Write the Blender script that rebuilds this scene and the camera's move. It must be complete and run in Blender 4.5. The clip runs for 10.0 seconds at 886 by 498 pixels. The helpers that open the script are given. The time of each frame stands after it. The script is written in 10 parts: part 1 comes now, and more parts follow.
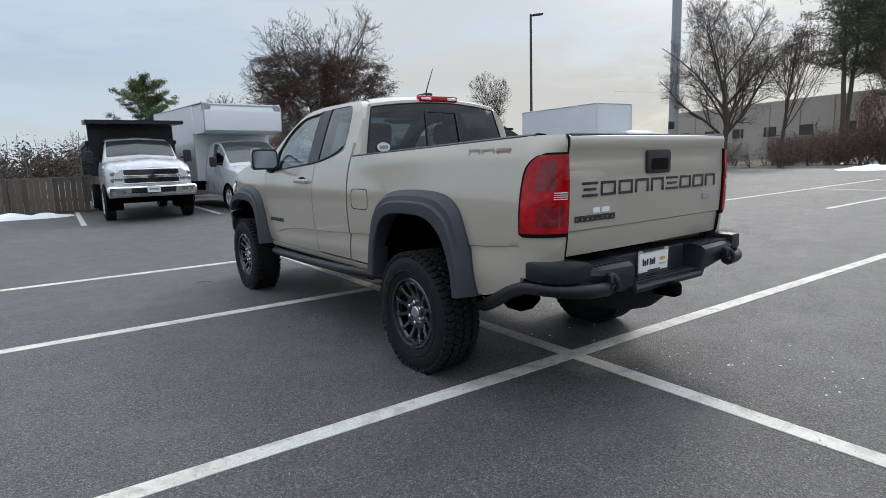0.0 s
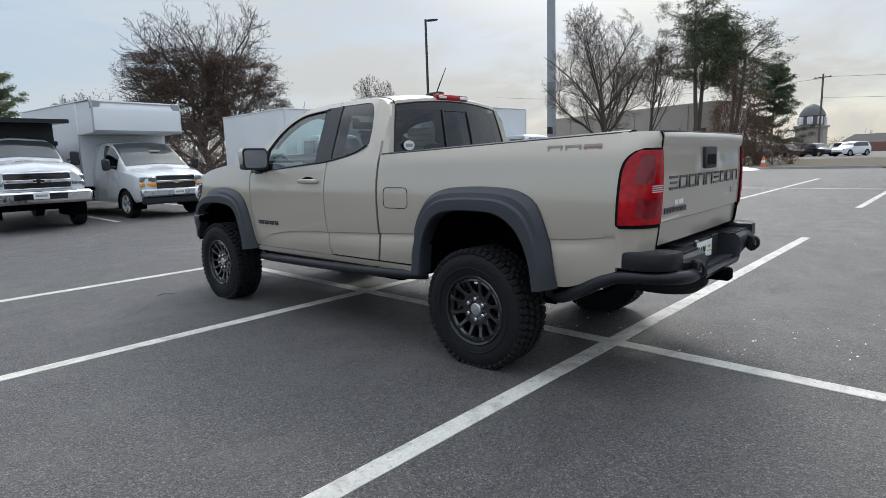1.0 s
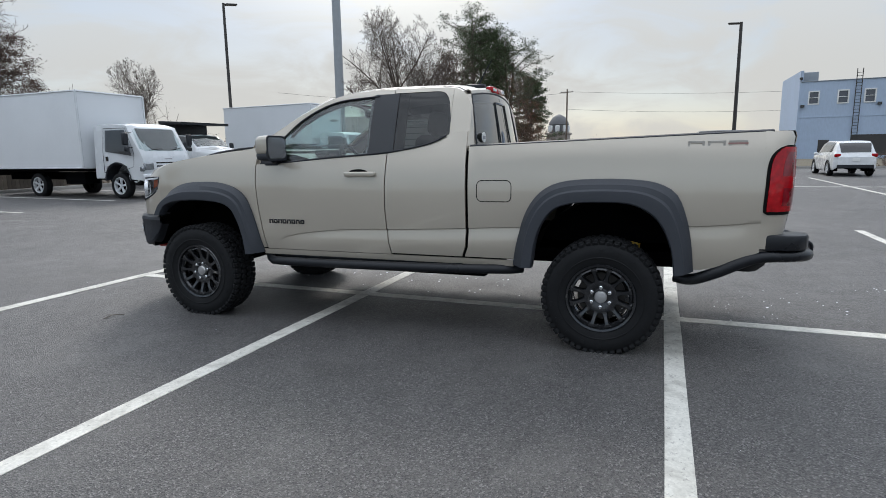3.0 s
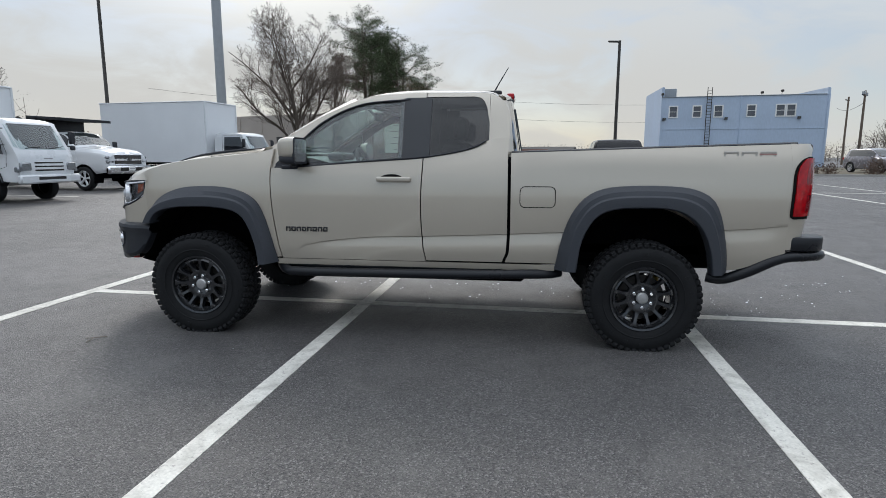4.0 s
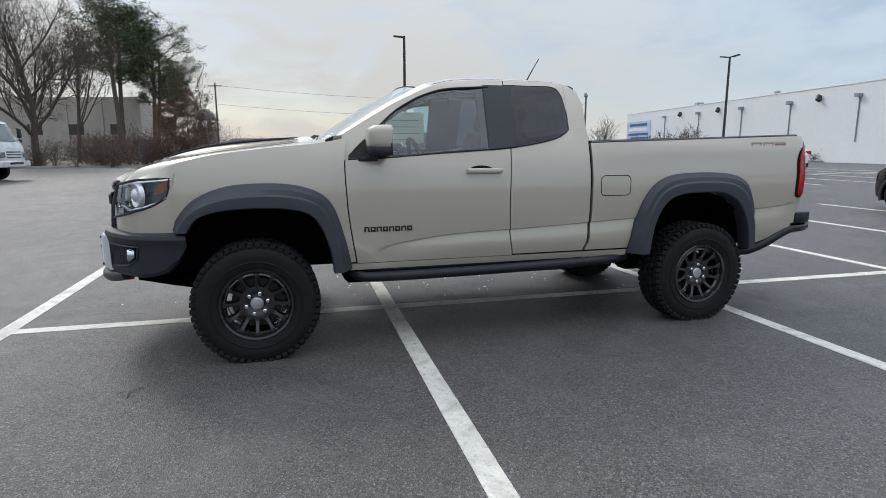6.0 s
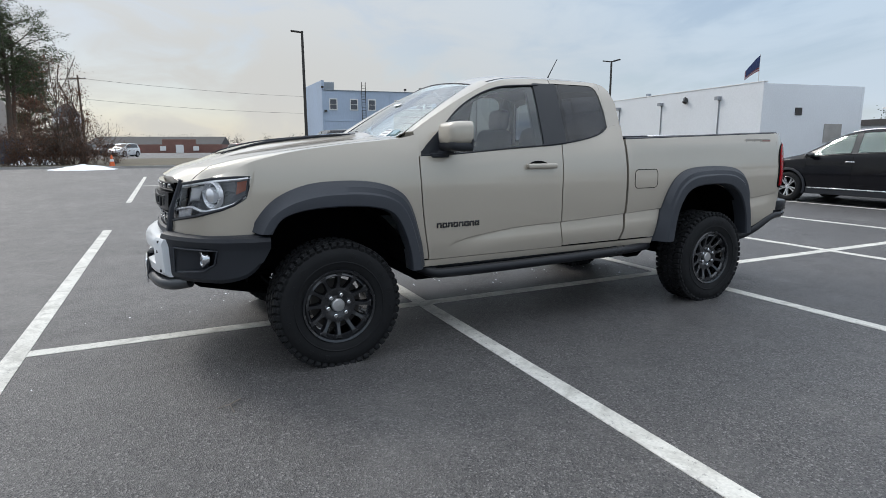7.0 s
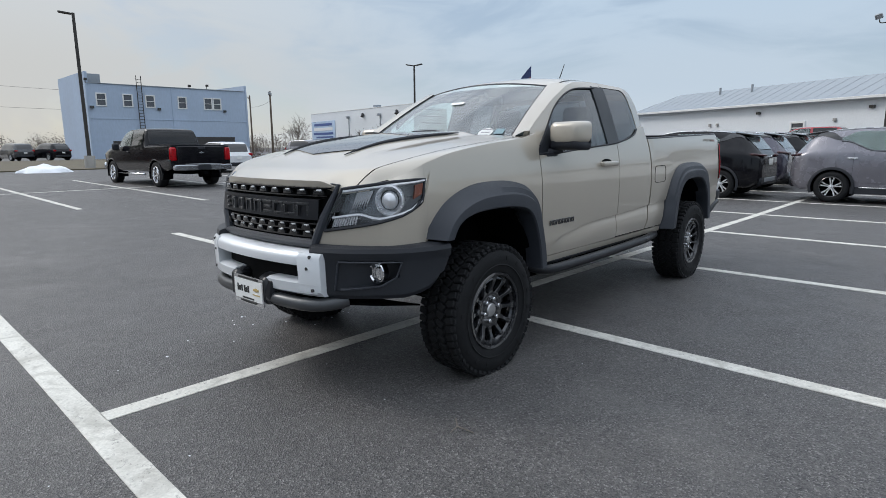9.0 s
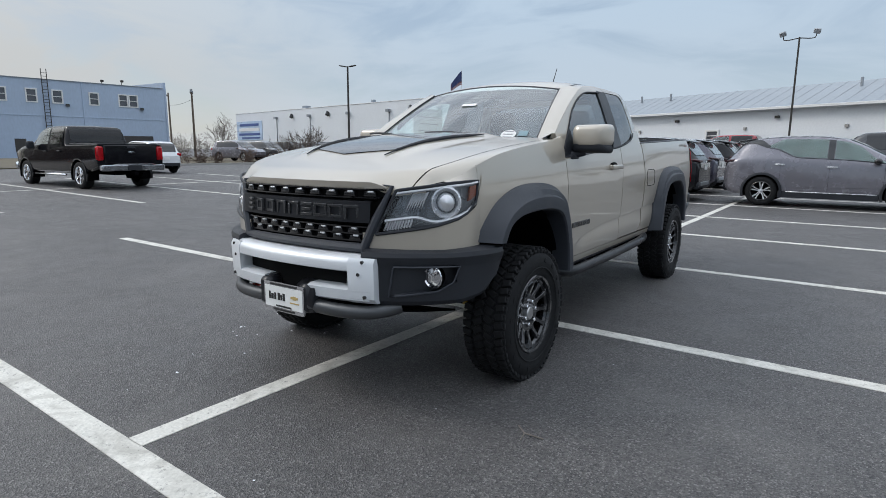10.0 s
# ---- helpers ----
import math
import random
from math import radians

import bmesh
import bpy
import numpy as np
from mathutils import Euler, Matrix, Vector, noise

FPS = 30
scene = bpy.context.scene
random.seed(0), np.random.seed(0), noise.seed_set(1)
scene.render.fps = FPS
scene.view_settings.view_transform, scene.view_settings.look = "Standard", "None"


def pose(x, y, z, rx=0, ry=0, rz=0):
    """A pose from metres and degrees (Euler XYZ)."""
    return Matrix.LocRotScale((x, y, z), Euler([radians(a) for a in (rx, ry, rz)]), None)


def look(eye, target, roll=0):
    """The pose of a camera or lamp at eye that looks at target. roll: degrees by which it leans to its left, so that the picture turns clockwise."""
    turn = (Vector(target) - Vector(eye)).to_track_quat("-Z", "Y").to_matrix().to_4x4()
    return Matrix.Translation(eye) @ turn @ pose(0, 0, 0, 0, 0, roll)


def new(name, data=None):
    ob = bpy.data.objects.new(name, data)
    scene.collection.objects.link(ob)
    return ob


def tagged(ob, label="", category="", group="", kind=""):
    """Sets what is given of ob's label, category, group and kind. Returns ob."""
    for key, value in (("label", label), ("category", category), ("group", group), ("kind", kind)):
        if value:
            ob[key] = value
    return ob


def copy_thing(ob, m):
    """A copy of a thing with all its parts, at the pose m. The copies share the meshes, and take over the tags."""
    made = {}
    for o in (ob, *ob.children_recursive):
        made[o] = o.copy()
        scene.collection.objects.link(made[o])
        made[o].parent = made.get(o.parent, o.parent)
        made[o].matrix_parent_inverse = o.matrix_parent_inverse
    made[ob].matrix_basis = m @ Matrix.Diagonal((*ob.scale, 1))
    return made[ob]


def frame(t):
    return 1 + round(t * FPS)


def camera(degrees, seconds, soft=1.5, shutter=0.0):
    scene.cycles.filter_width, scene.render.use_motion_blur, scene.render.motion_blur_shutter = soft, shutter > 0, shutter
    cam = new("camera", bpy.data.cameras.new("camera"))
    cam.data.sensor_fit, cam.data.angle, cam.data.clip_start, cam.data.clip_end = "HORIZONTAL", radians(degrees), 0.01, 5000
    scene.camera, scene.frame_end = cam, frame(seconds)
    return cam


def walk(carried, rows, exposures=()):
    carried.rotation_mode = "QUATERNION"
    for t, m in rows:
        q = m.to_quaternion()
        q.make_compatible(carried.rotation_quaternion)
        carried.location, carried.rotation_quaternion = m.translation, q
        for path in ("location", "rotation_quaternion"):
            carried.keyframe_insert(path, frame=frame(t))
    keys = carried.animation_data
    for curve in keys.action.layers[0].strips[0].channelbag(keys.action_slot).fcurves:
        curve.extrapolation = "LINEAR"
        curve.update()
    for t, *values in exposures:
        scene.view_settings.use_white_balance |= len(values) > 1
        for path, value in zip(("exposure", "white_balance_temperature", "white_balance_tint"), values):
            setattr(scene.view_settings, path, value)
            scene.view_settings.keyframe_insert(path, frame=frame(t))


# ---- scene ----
cam = camera(75.8, 10.0, soft=0.7)
PATH = [
    (0, (-0.047, 0.104, 1.316), (1.125, 1.695, 1.007), -1.75),
    (0.5, (-0.482, 0.451, 1.318), (0.846, 1.915, 1.019), -1.74),
    (1, (-0.863, 0.845, 1.309), (0.609, 2.163, 1.0), -1.89),
    (1.5, (-1.176, 1.289, 1.332), (0.414, 2.459, 1.015), -2.26),
    (2, (-1.478, 1.752, 1.339), (0.22, 2.758, 1.016), -2.23),
    (2.5, (-1.693, 2.27, 1.337), (0.095, 3.105, 1.014), -1.87),
    (2.7, (-1.782, 2.473, 1.315), (0.036, 3.24, 0.986), -1.54),
    (3.8, (-2.062, 3.694, 1.314), (-0.117, 4.037, 0.997), 0.35),
    (4, (-2.092, 3.891, 1.331), (-0.135, 4.156, 1.011), 0.09),
    (4.5, (-2.051, 4.454, 1.32), (-0.08, 4.513, 0.987), 0.45),
    (5, (-1.998, 5.021, 1.311), (-0.031, 4.879, 0.978), 0.55),
    (5.5, (-1.868, 5.581, 1.302), (0.074, 5.247, 0.956), 0.44),
    (5.7, (-1.819, 5.791, 1.324), (0.107, 5.376, 0.976), 0.31),
    (6.8, (-1.469, 7.021, 1.299), (0.319, 6.194, 0.95), -0.5),
    (7, (-1.371, 7.241, 1.306), (0.384, 6.349, 0.953), -0.21),
    (7.5, (-1.088, 7.719, 1.296), (0.568, 6.657, 0.936), -0.27),
    (8, (-0.754, 8.166, 1.302), (0.796, 6.953, 0.951), -0.34),
    (8.5, (-0.416, 8.563, 1.299), (1.019, 7.215, 0.947), -0.44),
    (9, (-0.059, 8.871, 1.307), (1.258, 7.408, 0.953), -0.4),
    (9.5, (0.232, 9.105, 1.299), (1.441, 7.551, 0.951), -0.07),
    (10, (0.486, 9.201, 1.296), (1.607, 7.58, 0.952), 0.31),
]
walk(cam, [(t, look(eye, target, roll)) for t, eye, target, roll in PATH],
     exposures=((0, 0.03, 6250, 11), (2.5, 0.06, 6250, 11), (4.5, 0.0, 6250, 11), (5.5, 0.07, 6250, 11), (7.2, 0.03, 6240, 11), (10, -0.06, 6190, 11)))

# ---- world and light ----
SUN_AZ, SUN_EL = radians(24), radians(40)      # azimuth from +x, counter-clockwise; elevation
sun_way = Vector((math.cos(SUN_AZ) * math.cos(SUN_EL), math.sin(SUN_AZ) * math.cos(SUN_EL), math.sin(SUN_EL)))
world = bpy.data.worlds.new("overcast_sky")
scene.world = world
world.use_nodes = True
wn, wl = world.node_tree.nodes, world.node_tree.links
wn.clear()


def wnode(kind, **values):
    n = wn.new(kind)
    for k, v in values.items():
        n.inputs[k].default_value = v
    return n


w_out = wn.new("ShaderNodeOutputWorld")
w_bg = wnode("ShaderNodeBackground", Strength=1.0)
sky = wn.new("ShaderNodeTexSky")
sky.sky_type = "NISHITA"
sky.sun_disc = False
sky.sun_elevation = SUN_EL
sky.sun_rotation = radians(90) - SUN_AZ
w_tc = wn.new("ShaderNodeTexCoord")
w_sep = wn.new("ShaderNodeSeparateXYZ")
wl.new(w_tc.outputs["Generated"], w_sep.inputs[0])
# height over the horizon: warm haze low down, cool grey cloud above
def ramp(stops):
    n = wn.new("ShaderNodeValToRGB")
    n.color_ramp.interpolation = "EASE"
    for k, (pos, col) in enumerate(stops):
        e = n.color_ramp.elements[0] if k == 0 else (n.color_ramp.elements[-1] if pos == 1.0 else n.color_ramp.elements.new(pos))
        e.position, e.color = pos, (*col, 1)
    wl.new(w_sep.outputs["Z"], n.inputs[0])
    return n


up = ((0.38, (0.82, 0.89, 0.96)), (0.60, (1.18, 1.27, 1.36)), (1.0, (1.52, 1.63, 1.75)))
w_warm = ramp(((0.0, (0.66, 0.63, 0.55)), (0.10, (0.63, 0.62, 0.575)), (0.24, (0.66, 0.675, 0.66)), *up))
w_cool = ramp(((0.0, (0.65, 0.71, 0.745)), (0.10, (0.56, 0.65, 0.72)), (0.24, (0.54, 0.655, 0.755)), *up))
w_side = wn.new("ShaderNodeVectorMath")
w_side.operation = "DOT_PRODUCT"
w_side.inputs[1].default_value = (math.cos(0.30), math.sin(0.30), 0)
wl.new(w_tc.outputs["Generated"], w_side.inputs[0])
w_sf = wn.new("ShaderNodeMapRange")
w_sf.interpolation_type = "SMOOTHSTEP"
for k, v in zip(("From Min", "From Max", "To Min", "To Max"), (0.25, 0.97, 0.0, 1.0)):
    w_sf.inputs[k].default_value = v
wl.new(w_side.outputs["Value"], w_sf.inputs["Value"])
w_el = wn.new("ShaderNodeMix")
w_el.data_type = "RGBA"
wl.new(w_sf.outputs[0], w_el.inputs["Factor"])
wl.new(w_cool.outputs[0], w_el.inputs["A"])
wl.new(w_warm.outputs[0], w_el.inputs["B"])
# glow of the veiled sun
w_dot = wn.new("ShaderNodeVectorMath")
w_dot.operation = "DOT_PRODUCT"
w_dot.inputs[1].default_value = sun_way
w_nrm = wn.new("ShaderNodeVectorMath")
w_nrm.operation = "NORMALIZE"
wl.new(w_tc.outputs["Generated"], w_nrm.inputs[0])
wl.new(w_nrm.outputs[0], w_dot.inputs[0])
w_glow = wn.new("ShaderNodeMapRange")
w_glow.interpolation_type = "SMOOTHSTEP"
for k, v in zip(("From Min", "From Max", "To Min", "To Max"), (0.84, 1.0, 0.0, 1.0)):
    w_glow.inputs[k].default_value = v
wl.new(w_dot.outputs["Value"], w_glow.inputs["Value"])
w_add = wn.new("ShaderNodeMix")
w_add.data_type, w_add.blend_type = "RGBA", "ADD"
w_add.inputs["B"].default_value = (1.0, 0.93, 0.78, 1)
wl.new(w_glow.outputs[0], w_add.inputs["Factor"])
wl.new(w_el.outputs["Result"], w_add.inputs["A"])
# cloud streaks over a thin clear sky
w_map = wn.new("ShaderNodeMapping")
w_map.inputs["Scale"].default_value = (1.4, 2.6, 6.5)
w_map.inputs["Rotation"].default_value = (0.25, 0.1, 0.6)
wl.new(w_tc.outputs["Generated"], w_map.inputs[0])
w_no = wnode("ShaderNodeTexNoise", Scale=2.1, Detail=7.0, Roughness=0.55, Distortion=0.6)
wl.new(w_map.outputs[0], w_no.inputs["Vector"])
w_cl = wn.new("ShaderNodeMapRange")
w_cl.interpolation_type = "SMOOTHSTEP"
for k, v in zip(("From Min", "From Max", "To Min", "To Max"), (0.32, 0.58, 0.60, 1.0)):
    w_cl.inputs[k].default_value = v
wl.new(w_no.outputs["Fac"], w_cl.inputs["Value"])
w_sk = wn.new("ShaderNodeMix")
w_sk.data_type, w_sk.blend_type = "RGBA", "MULTIPLY"
w_sk.inputs["Factor"].default_value = 1.0
w_sk.inputs["B"].default_value = (0.1, 0.1, 0.1, 1)
wl.new(sky.outputs[0], w_sk.inputs["A"])
w_mix = wn.new("ShaderNodeMix")
w_mix.data_type = "RGBA"
wl.new(w_cl.outputs[0], w_mix.inputs["Factor"])
wl.new(w_sk.outputs["Result"], w_mix.inputs["A"])
wl.new(w_add.outputs["Result"], w_mix.inputs["B"])
wl.new(w_mix.outputs["Result"], w_bg.inputs["Color"])
wl.new(w_bg.outputs[0], w_out.inputs[0])

sun = new("sun", bpy.data.lights.new("sun", "SUN"))
sun.data.energy, sun.data.angle, sun.data.color = 1.22, radians(15), (1.0, 0.94, 0.85)
sun.matrix_world = look(sun_way * 50, (0, 0, 0))

# ---- materials ----
def mat(name, color, rough=0.5, metal=0.0, var=0.12, scale=6.0, fine=90.0, bump=0.0, coat=0.0, spec=0.5, rand=0.0, stretch=(1, 1, 1), rvar=0.08):
    """A surface with a coarse and a fine variation of its colour, and relief at the fine scale."""
    m = bpy.data.materials.new(name)
    m.use_nodes = True
    ns, ls = m.node_tree.nodes, m.node_tree.links
    b = ns["Principled BSDF"]
    b.inputs["Metallic"].default_value = metal
    b.inputs["Specular IOR Level"].default_value = spec
    b.inputs["Coat Weight"].default_value = coat
    b.inputs["Coat Roughness"].default_value = 0.04
    tc, mp = ns.new("ShaderNodeTexCoord"), ns.new("ShaderNodeMapping")
    mp.inputs["Scale"].default_value = stretch
    ls.new(tc.outputs["Object"], mp.inputs[0])
    n1, n2 = ns.new("ShaderNodeTexNoise"), ns.new("ShaderNodeTexNoise")
    for n, s, d in ((n1, scale, 4.0), (n2, fine, 3.0)):
        n.inputs["Scale"].default_value, n.inputs["Detail"].default_value = s, d
        ls.new(mp.outputs[0], n.inputs["Vector"])
    add = ns.new("ShaderNodeMath")
    add.operation = "ADD"
    ls.new(n1.outputs["Fac"], add.inputs[0])
    ls.new(n2.outputs["Fac"], add.inputs[1])
    rng = ns.new("ShaderNodeMapRange")
    for k, v in zip(("From Min", "From Max", "To Min", "To Max"), (0.6, 1.4, 1 - var, 1 + var)):
        rng.inputs[k].default_value = v
    ls.new(add.outputs[0], rng.inputs["Value"])
    val = rng.outputs[0]
    if rand:
        oi, rr, mu = ns.new("ShaderNodeObjectInfo"), ns.new("ShaderNodeMapRange"), ns.new("ShaderNodeMath")
        rr.inputs["To Min"].default_value, rr.inputs["To Max"].default_value = 1 - rand, 1 + rand
        ls.new(oi.outputs["Random"], rr.inputs["Value"])
        mu.operation = "MULTIPLY"
        ls.new(rr.outputs[0], mu.inputs[0])
        ls.new(val, mu.inputs[1])
        val = mu.outputs[0]
    hsv = ns.new("ShaderNodeHueSaturation")
    hsv.inputs["Color"].default_value = (*color, 1)
    ls.new(val, hsv.inputs["Value"])
    ls.new(hsv.outputs[0], b.inputs["Base Color"])
    r2 = ns.new("ShaderNodeMapRange")
    for k, v in zip(("From Min", "From Max", "To Min", "To Max"), (0.3, 0.7, max(0.02, rough - rvar), min(1, rough + rvar))):
        r2.inputs[k].default_value = v
    ls.new(n1.outputs["Fac"], r2.inputs["Value"])
    ls.new(r2.outputs[0], b.inputs["Roughness"])
    if bump:
        bp = ns.new("ShaderNodeBump")
        bp.inputs["Strength"].default_value = min(1.0, bump)
        bp.inputs["Distance"].default_value = 0.004
        ls.new(n2.outputs["Fac"], bp.inputs["Height"])
        ls.new(bp.outputs[0], b.inputs["Normal"])
    return m


def glass_mat(name, tint, gloss=1.0, least=0.05, film=0.0):
    """A thin tinted pane: it lets the tinted view through and mirrors by its angle."""
    m = bpy.data.materials.new(name)
    m.use_nodes = True
    ns, ls = m.node_tree.nodes, m.node_tree.links
    ns.remove(ns["Principled BSDF"])
    tr, gl, mx = ns.new("ShaderNodeBsdfTransparent"), ns.new("ShaderNodeBsdfGlossy"), ns.new("ShaderNodeMixShader")
    tr.inputs[0].default_value = (*tint, 1)
    gl.inputs["Color"].default_value = (gloss, gloss, gloss, 1)
    lw, pw, rf = ns.new("ShaderNodeLayerWeight"), ns.new("ShaderNodeMath"), ns.new("ShaderNodeMapRange")
    lw.inputs["Blend"].default_value = 0.5
    pw.operation = "POWER"
    pw.inputs[1].default_value = 3.5
    rf.inputs["To Min"].default_value, rf.inputs["To Max"].default_value = least, 0.95
    ls.new(lw.outputs["Facing"], pw.inputs[0])
    ls.new(pw.outputs[0], rf.inputs["Value"])
    no = ns.new("ShaderNodeTexNoise")
    no.inputs["Scale"].default_value = 2.0
    rg = ns.new("ShaderNodeMapRange")
    rg.inputs["To Min"].default_value, rg.inputs["To Max"].default_value = 0.008, 0.03
    ls.new(no.outputs["Fac"], rg.inputs["Value"])
    ls.new(rg.outputs[0], gl.inputs["Roughness"])
    ls.new(rf.outputs[0], mx.inputs[0])
    ls.new(tr.outputs[0], mx.inputs[1])
    ls.new(gl.outputs[0], mx.inputs[2])
    # thin pale film: bright sky mirrored in the pane, put in as diffuse colour
    df, fm = ns.new("ShaderNodeBsdfDiffuse"), ns.new("ShaderNodeMixShader")
    df.inputs[0].default_value = (0.72, 0.76, 0.76, 1)
    fm.inputs[0].default_value = film
    ls.new(mx.outputs[0], fm.inputs[1])
    ls.new(df.outputs[0], fm.inputs[2])
    ls.new(fm.outputs[0], ns["Material Output"].inputs[0])
    return m


def asphalt_mat():
    m = bpy.data.materials.new("asphalt")
    m.use_nodes = True
    ns, ls = m.node_tree.nodes, m.node_tree.links
    b = ns["Principled BSDF"]
    b.inputs["Specular IOR Level"].default_value = 0.66
    tc = ns.new("ShaderNodeTexCoord")

    def tex(kind, scale, detail=None):
        n = ns.new(kind)
        n.inputs["Scale"].default_value = scale
        if detail is not None:
            n.inputs["Detail"].default_value = detail
        ls.new(tc.outputs["Object"], n.inputs["Vector"])
        return n

    grit = tex("ShaderNodeTexVoronoi", 145.0)
    fine = tex("ShaderNodeTexNoise", 42.0, 5.0)
    mid = tex("ShaderNodeTexNoise", 3.2, 5.0)
    big = tex("ShaderNodeTexNoise", 0.33, 5.0)
    mid.inputs["Roughness"].default_value = 0.65
    big.inputs["Distortion"].default_value = 0.8
    # stones of the mix: each its own grey
    stone = ns.new("ShaderNodeSeparateColor")
    ls.new(grit.outputs["Color"], stone.inputs[0])
    r = ns.new("ShaderNodeValToRGB")
    for pos, col in ((0.0, (0.016, 0.0155, 0.016, 1)), (0.32, (0.0552, 0.0525, 0.0522, 1)), (0.85, (0.0982, 0.0925, 0.0900, 1)), (1.0, (0.20, 0.194, 0.187, 1))):
        e = r.color_ramp.elements[0] if pos == 0.0 else (r.color_ramp.elements[-1] if pos == 1.0 else r.color_ramp.elements.new(pos))
        e.position, e.color = pos, col
    ls.new(stone.outputs[0], r.inputs[0])
    sm = ns.new("ShaderNodeMath")
    sm.operation = "ADD"
    for i, (src, lo, hi) in enumerate(((mid, 0.34, 0.62), (big, 0.36, 0.66))):
        q = ns.new("ShaderNodeMapRange")
        for k, v in zip(("From Min", "From Max", "To Min", "To Max"), (0.3, 0.7, lo, hi)):
            q.inputs[k].default_value = v
        ls.new(src.outputs["Fac"], q.inputs["Value"])
        ls.new(q.outputs[0], sm.inputs[i])
    fm = ns.new("ShaderNodeMapRange")
    for k, v in zip(("From Min", "From Max", "To Min", "To Max"), (0.3, 0.7, 0.85, 1.14)):
        fm.inputs[k].default_value = v
    ls.new(fine.outputs["Fac"], fm.inputs["Value"])
    mu = ns.new("ShaderNodeMath")
    mu.operation = "MULTIPLY"
    ls.new(sm.outputs[0], mu.inputs[0])
    ls.new(fm.outputs[0], mu.inputs[1])
    worn = tex("ShaderNodeTexNoise", 0.9, 6.0)
    worn.inputs["Roughness"].default_value = 0.7
    wr = ns.new("ShaderNodeMapRange")
    for k, v in zip(("From Min", "From Max", "To Min", "To Max"), (0.50, 0.72, 0.0, 0.55)):
        wr.inputs[k].default_value = v
    ls.new(worn.outputs["Fac"], wr.inputs["Value"])
    wm = ns.new("ShaderNodeMix")
    wm.data_type = "RGBA"
    wm.inputs["B"].default_value = (0.132, 0.126, 0.119, 1)
    ls.new(wr.outputs[0], wm.inputs["Factor"])
    ls.new(r.outputs[0], wm.inputs["A"])
    hs = ns.new("ShaderNodeHueSaturation")
    ls.new(wm.outputs["Result"], hs.inputs["Color"])
    ls.new(mu.outputs[0], hs.inputs["Value"])
    ls.new(hs.outputs[0], b.inputs["Base Color"])
    rr = ns.new("ShaderNodeMapRange")
    for k, v in zip(("From Min", "From Max", "To Min", "To Max"), (0.3, 0.7, 0.48, 0.70)):
        rr.inputs[k].default_value = v
    ls.new(mid.outputs["Fac"], rr.inputs["Value"])
    ls.new(rr.outputs[0], b.inputs["Roughness"])
    bp = ns.new("ShaderNodeBump")
    bp.inputs["Strength"].default_value, bp.inputs["Distance"].default_value = 0.75, 0.006
    hh = ns.new("ShaderNodeMath")
    hh.operation = "ADD"
    ls.new(fine.outputs["Fac"], hh.inputs[0])
    ls.new(grit.outputs["Distance"], hh.inputs[1])
    ls.new(hh.outputs[0], bp.inputs["Height"])
    ls.new(bp.outputs[0], b.inputs["Normal"])
    return m


def line_mat():
    """Traffic paint, worn through to the asphalt in cracks and flecks."""
    m = mat("line_paint", (0.60, 0.585, 0.535), 0.75, var=0.22, scale=3.0, fine=70.0, bump=0.5)
    ns, ls = m.node_tree.nodes, m.node_tree.links
    b = ns["Principled BSDF"]
    src = b.inputs["Base Color"].links[0].from_socket
    tc, w = ns.new("ShaderNodeTexCoord"), ns.new("ShaderNodeTexNoise")
    w.inputs["Scale"].default_value, w.inputs["Detail"].default_value, w.inputs["Roughness"].default_value = 26.0, 8.0, 0.75
    ls.new(tc.outputs["Object"], w.inputs["Vector"])
    rg = ns.new("ShaderNodeMapRange")
    for k, v in zip(("From Min", "From Max", "To Min", "To Max"), (0.56, 0.68, 0.0, 0.8)):
        rg.inputs[k].default_value = v
    ls.new(w.outputs["Fac"], rg.inputs["Value"])
    mx = ns.new("ShaderNodeMix")
    mx.data_type = "RGBA"
    mx.inputs["B"].default_value = (0.09, 0.09, 0.09, 1)
    ls.new(rg.outputs[0], mx.inputs["Factor"])
    ls.new(src, mx.inputs["A"])
    scuff, sr, m2 = ns.new("ShaderNodeTexNoise"), ns.new("ShaderNodeMapRange"), ns.new("ShaderNodeMix")
    scuff.inputs["Scale"].default_value, scuff.inputs["Detail"].default_value, scuff.inputs["Distortion"].default_value = 4.5, 6.0, 1.5
    ls.new(tc.outputs["Object"], scuff.inputs["Vector"])
    for k, v in zip(("From Min", "From Max", "To Min", "To Max"), (0.48, 0.72, 0.0, 0.55)):
        sr.inputs[k].default_value = v
    ls.new(scuff.outputs["Fac"], sr.inputs["Value"])
    m2.data_type = "RGBA"
    m2.inputs["B"].default_value = (0.24, 0.225, 0.195, 1)
    ls.new(sr.outputs[0], m2.inputs["Factor"])
    ls.new(mx.outputs["Result"], m2.inputs["A"])
    ls.new(m2.outputs["Result"], b.inputs["Base Color"])
    return m


ASPHALT, LINE = asphalt_mat(), line_mat()
PAINT = mat("sand_paint", (0.452, 0.407, 0.338), 0.30, metal=0.30, var=0.025, scale=1.2, fine=900, coat=1.0, rvar=0.03, spec=0.4)
PAINT.node_tree.nodes["Principled BSDF"].inputs["Coat IOR"].default_value = 1.65
PAINT.node_tree.nodes["Principled BSDF"].inputs["Coat Roughness"].default_value = 0.02
PLASTIC = mat("black_plastic", (0.019, 0.021, 0.026), 0.50, var=0.18, scale=5, fine=400, bump=0.25, spec=0.32)
FLARE_M = mat("flare_plastic", (0.030, 0.034, 0.043), 0.55, var=0.12, scale=4, fine=500, bump=0.2)
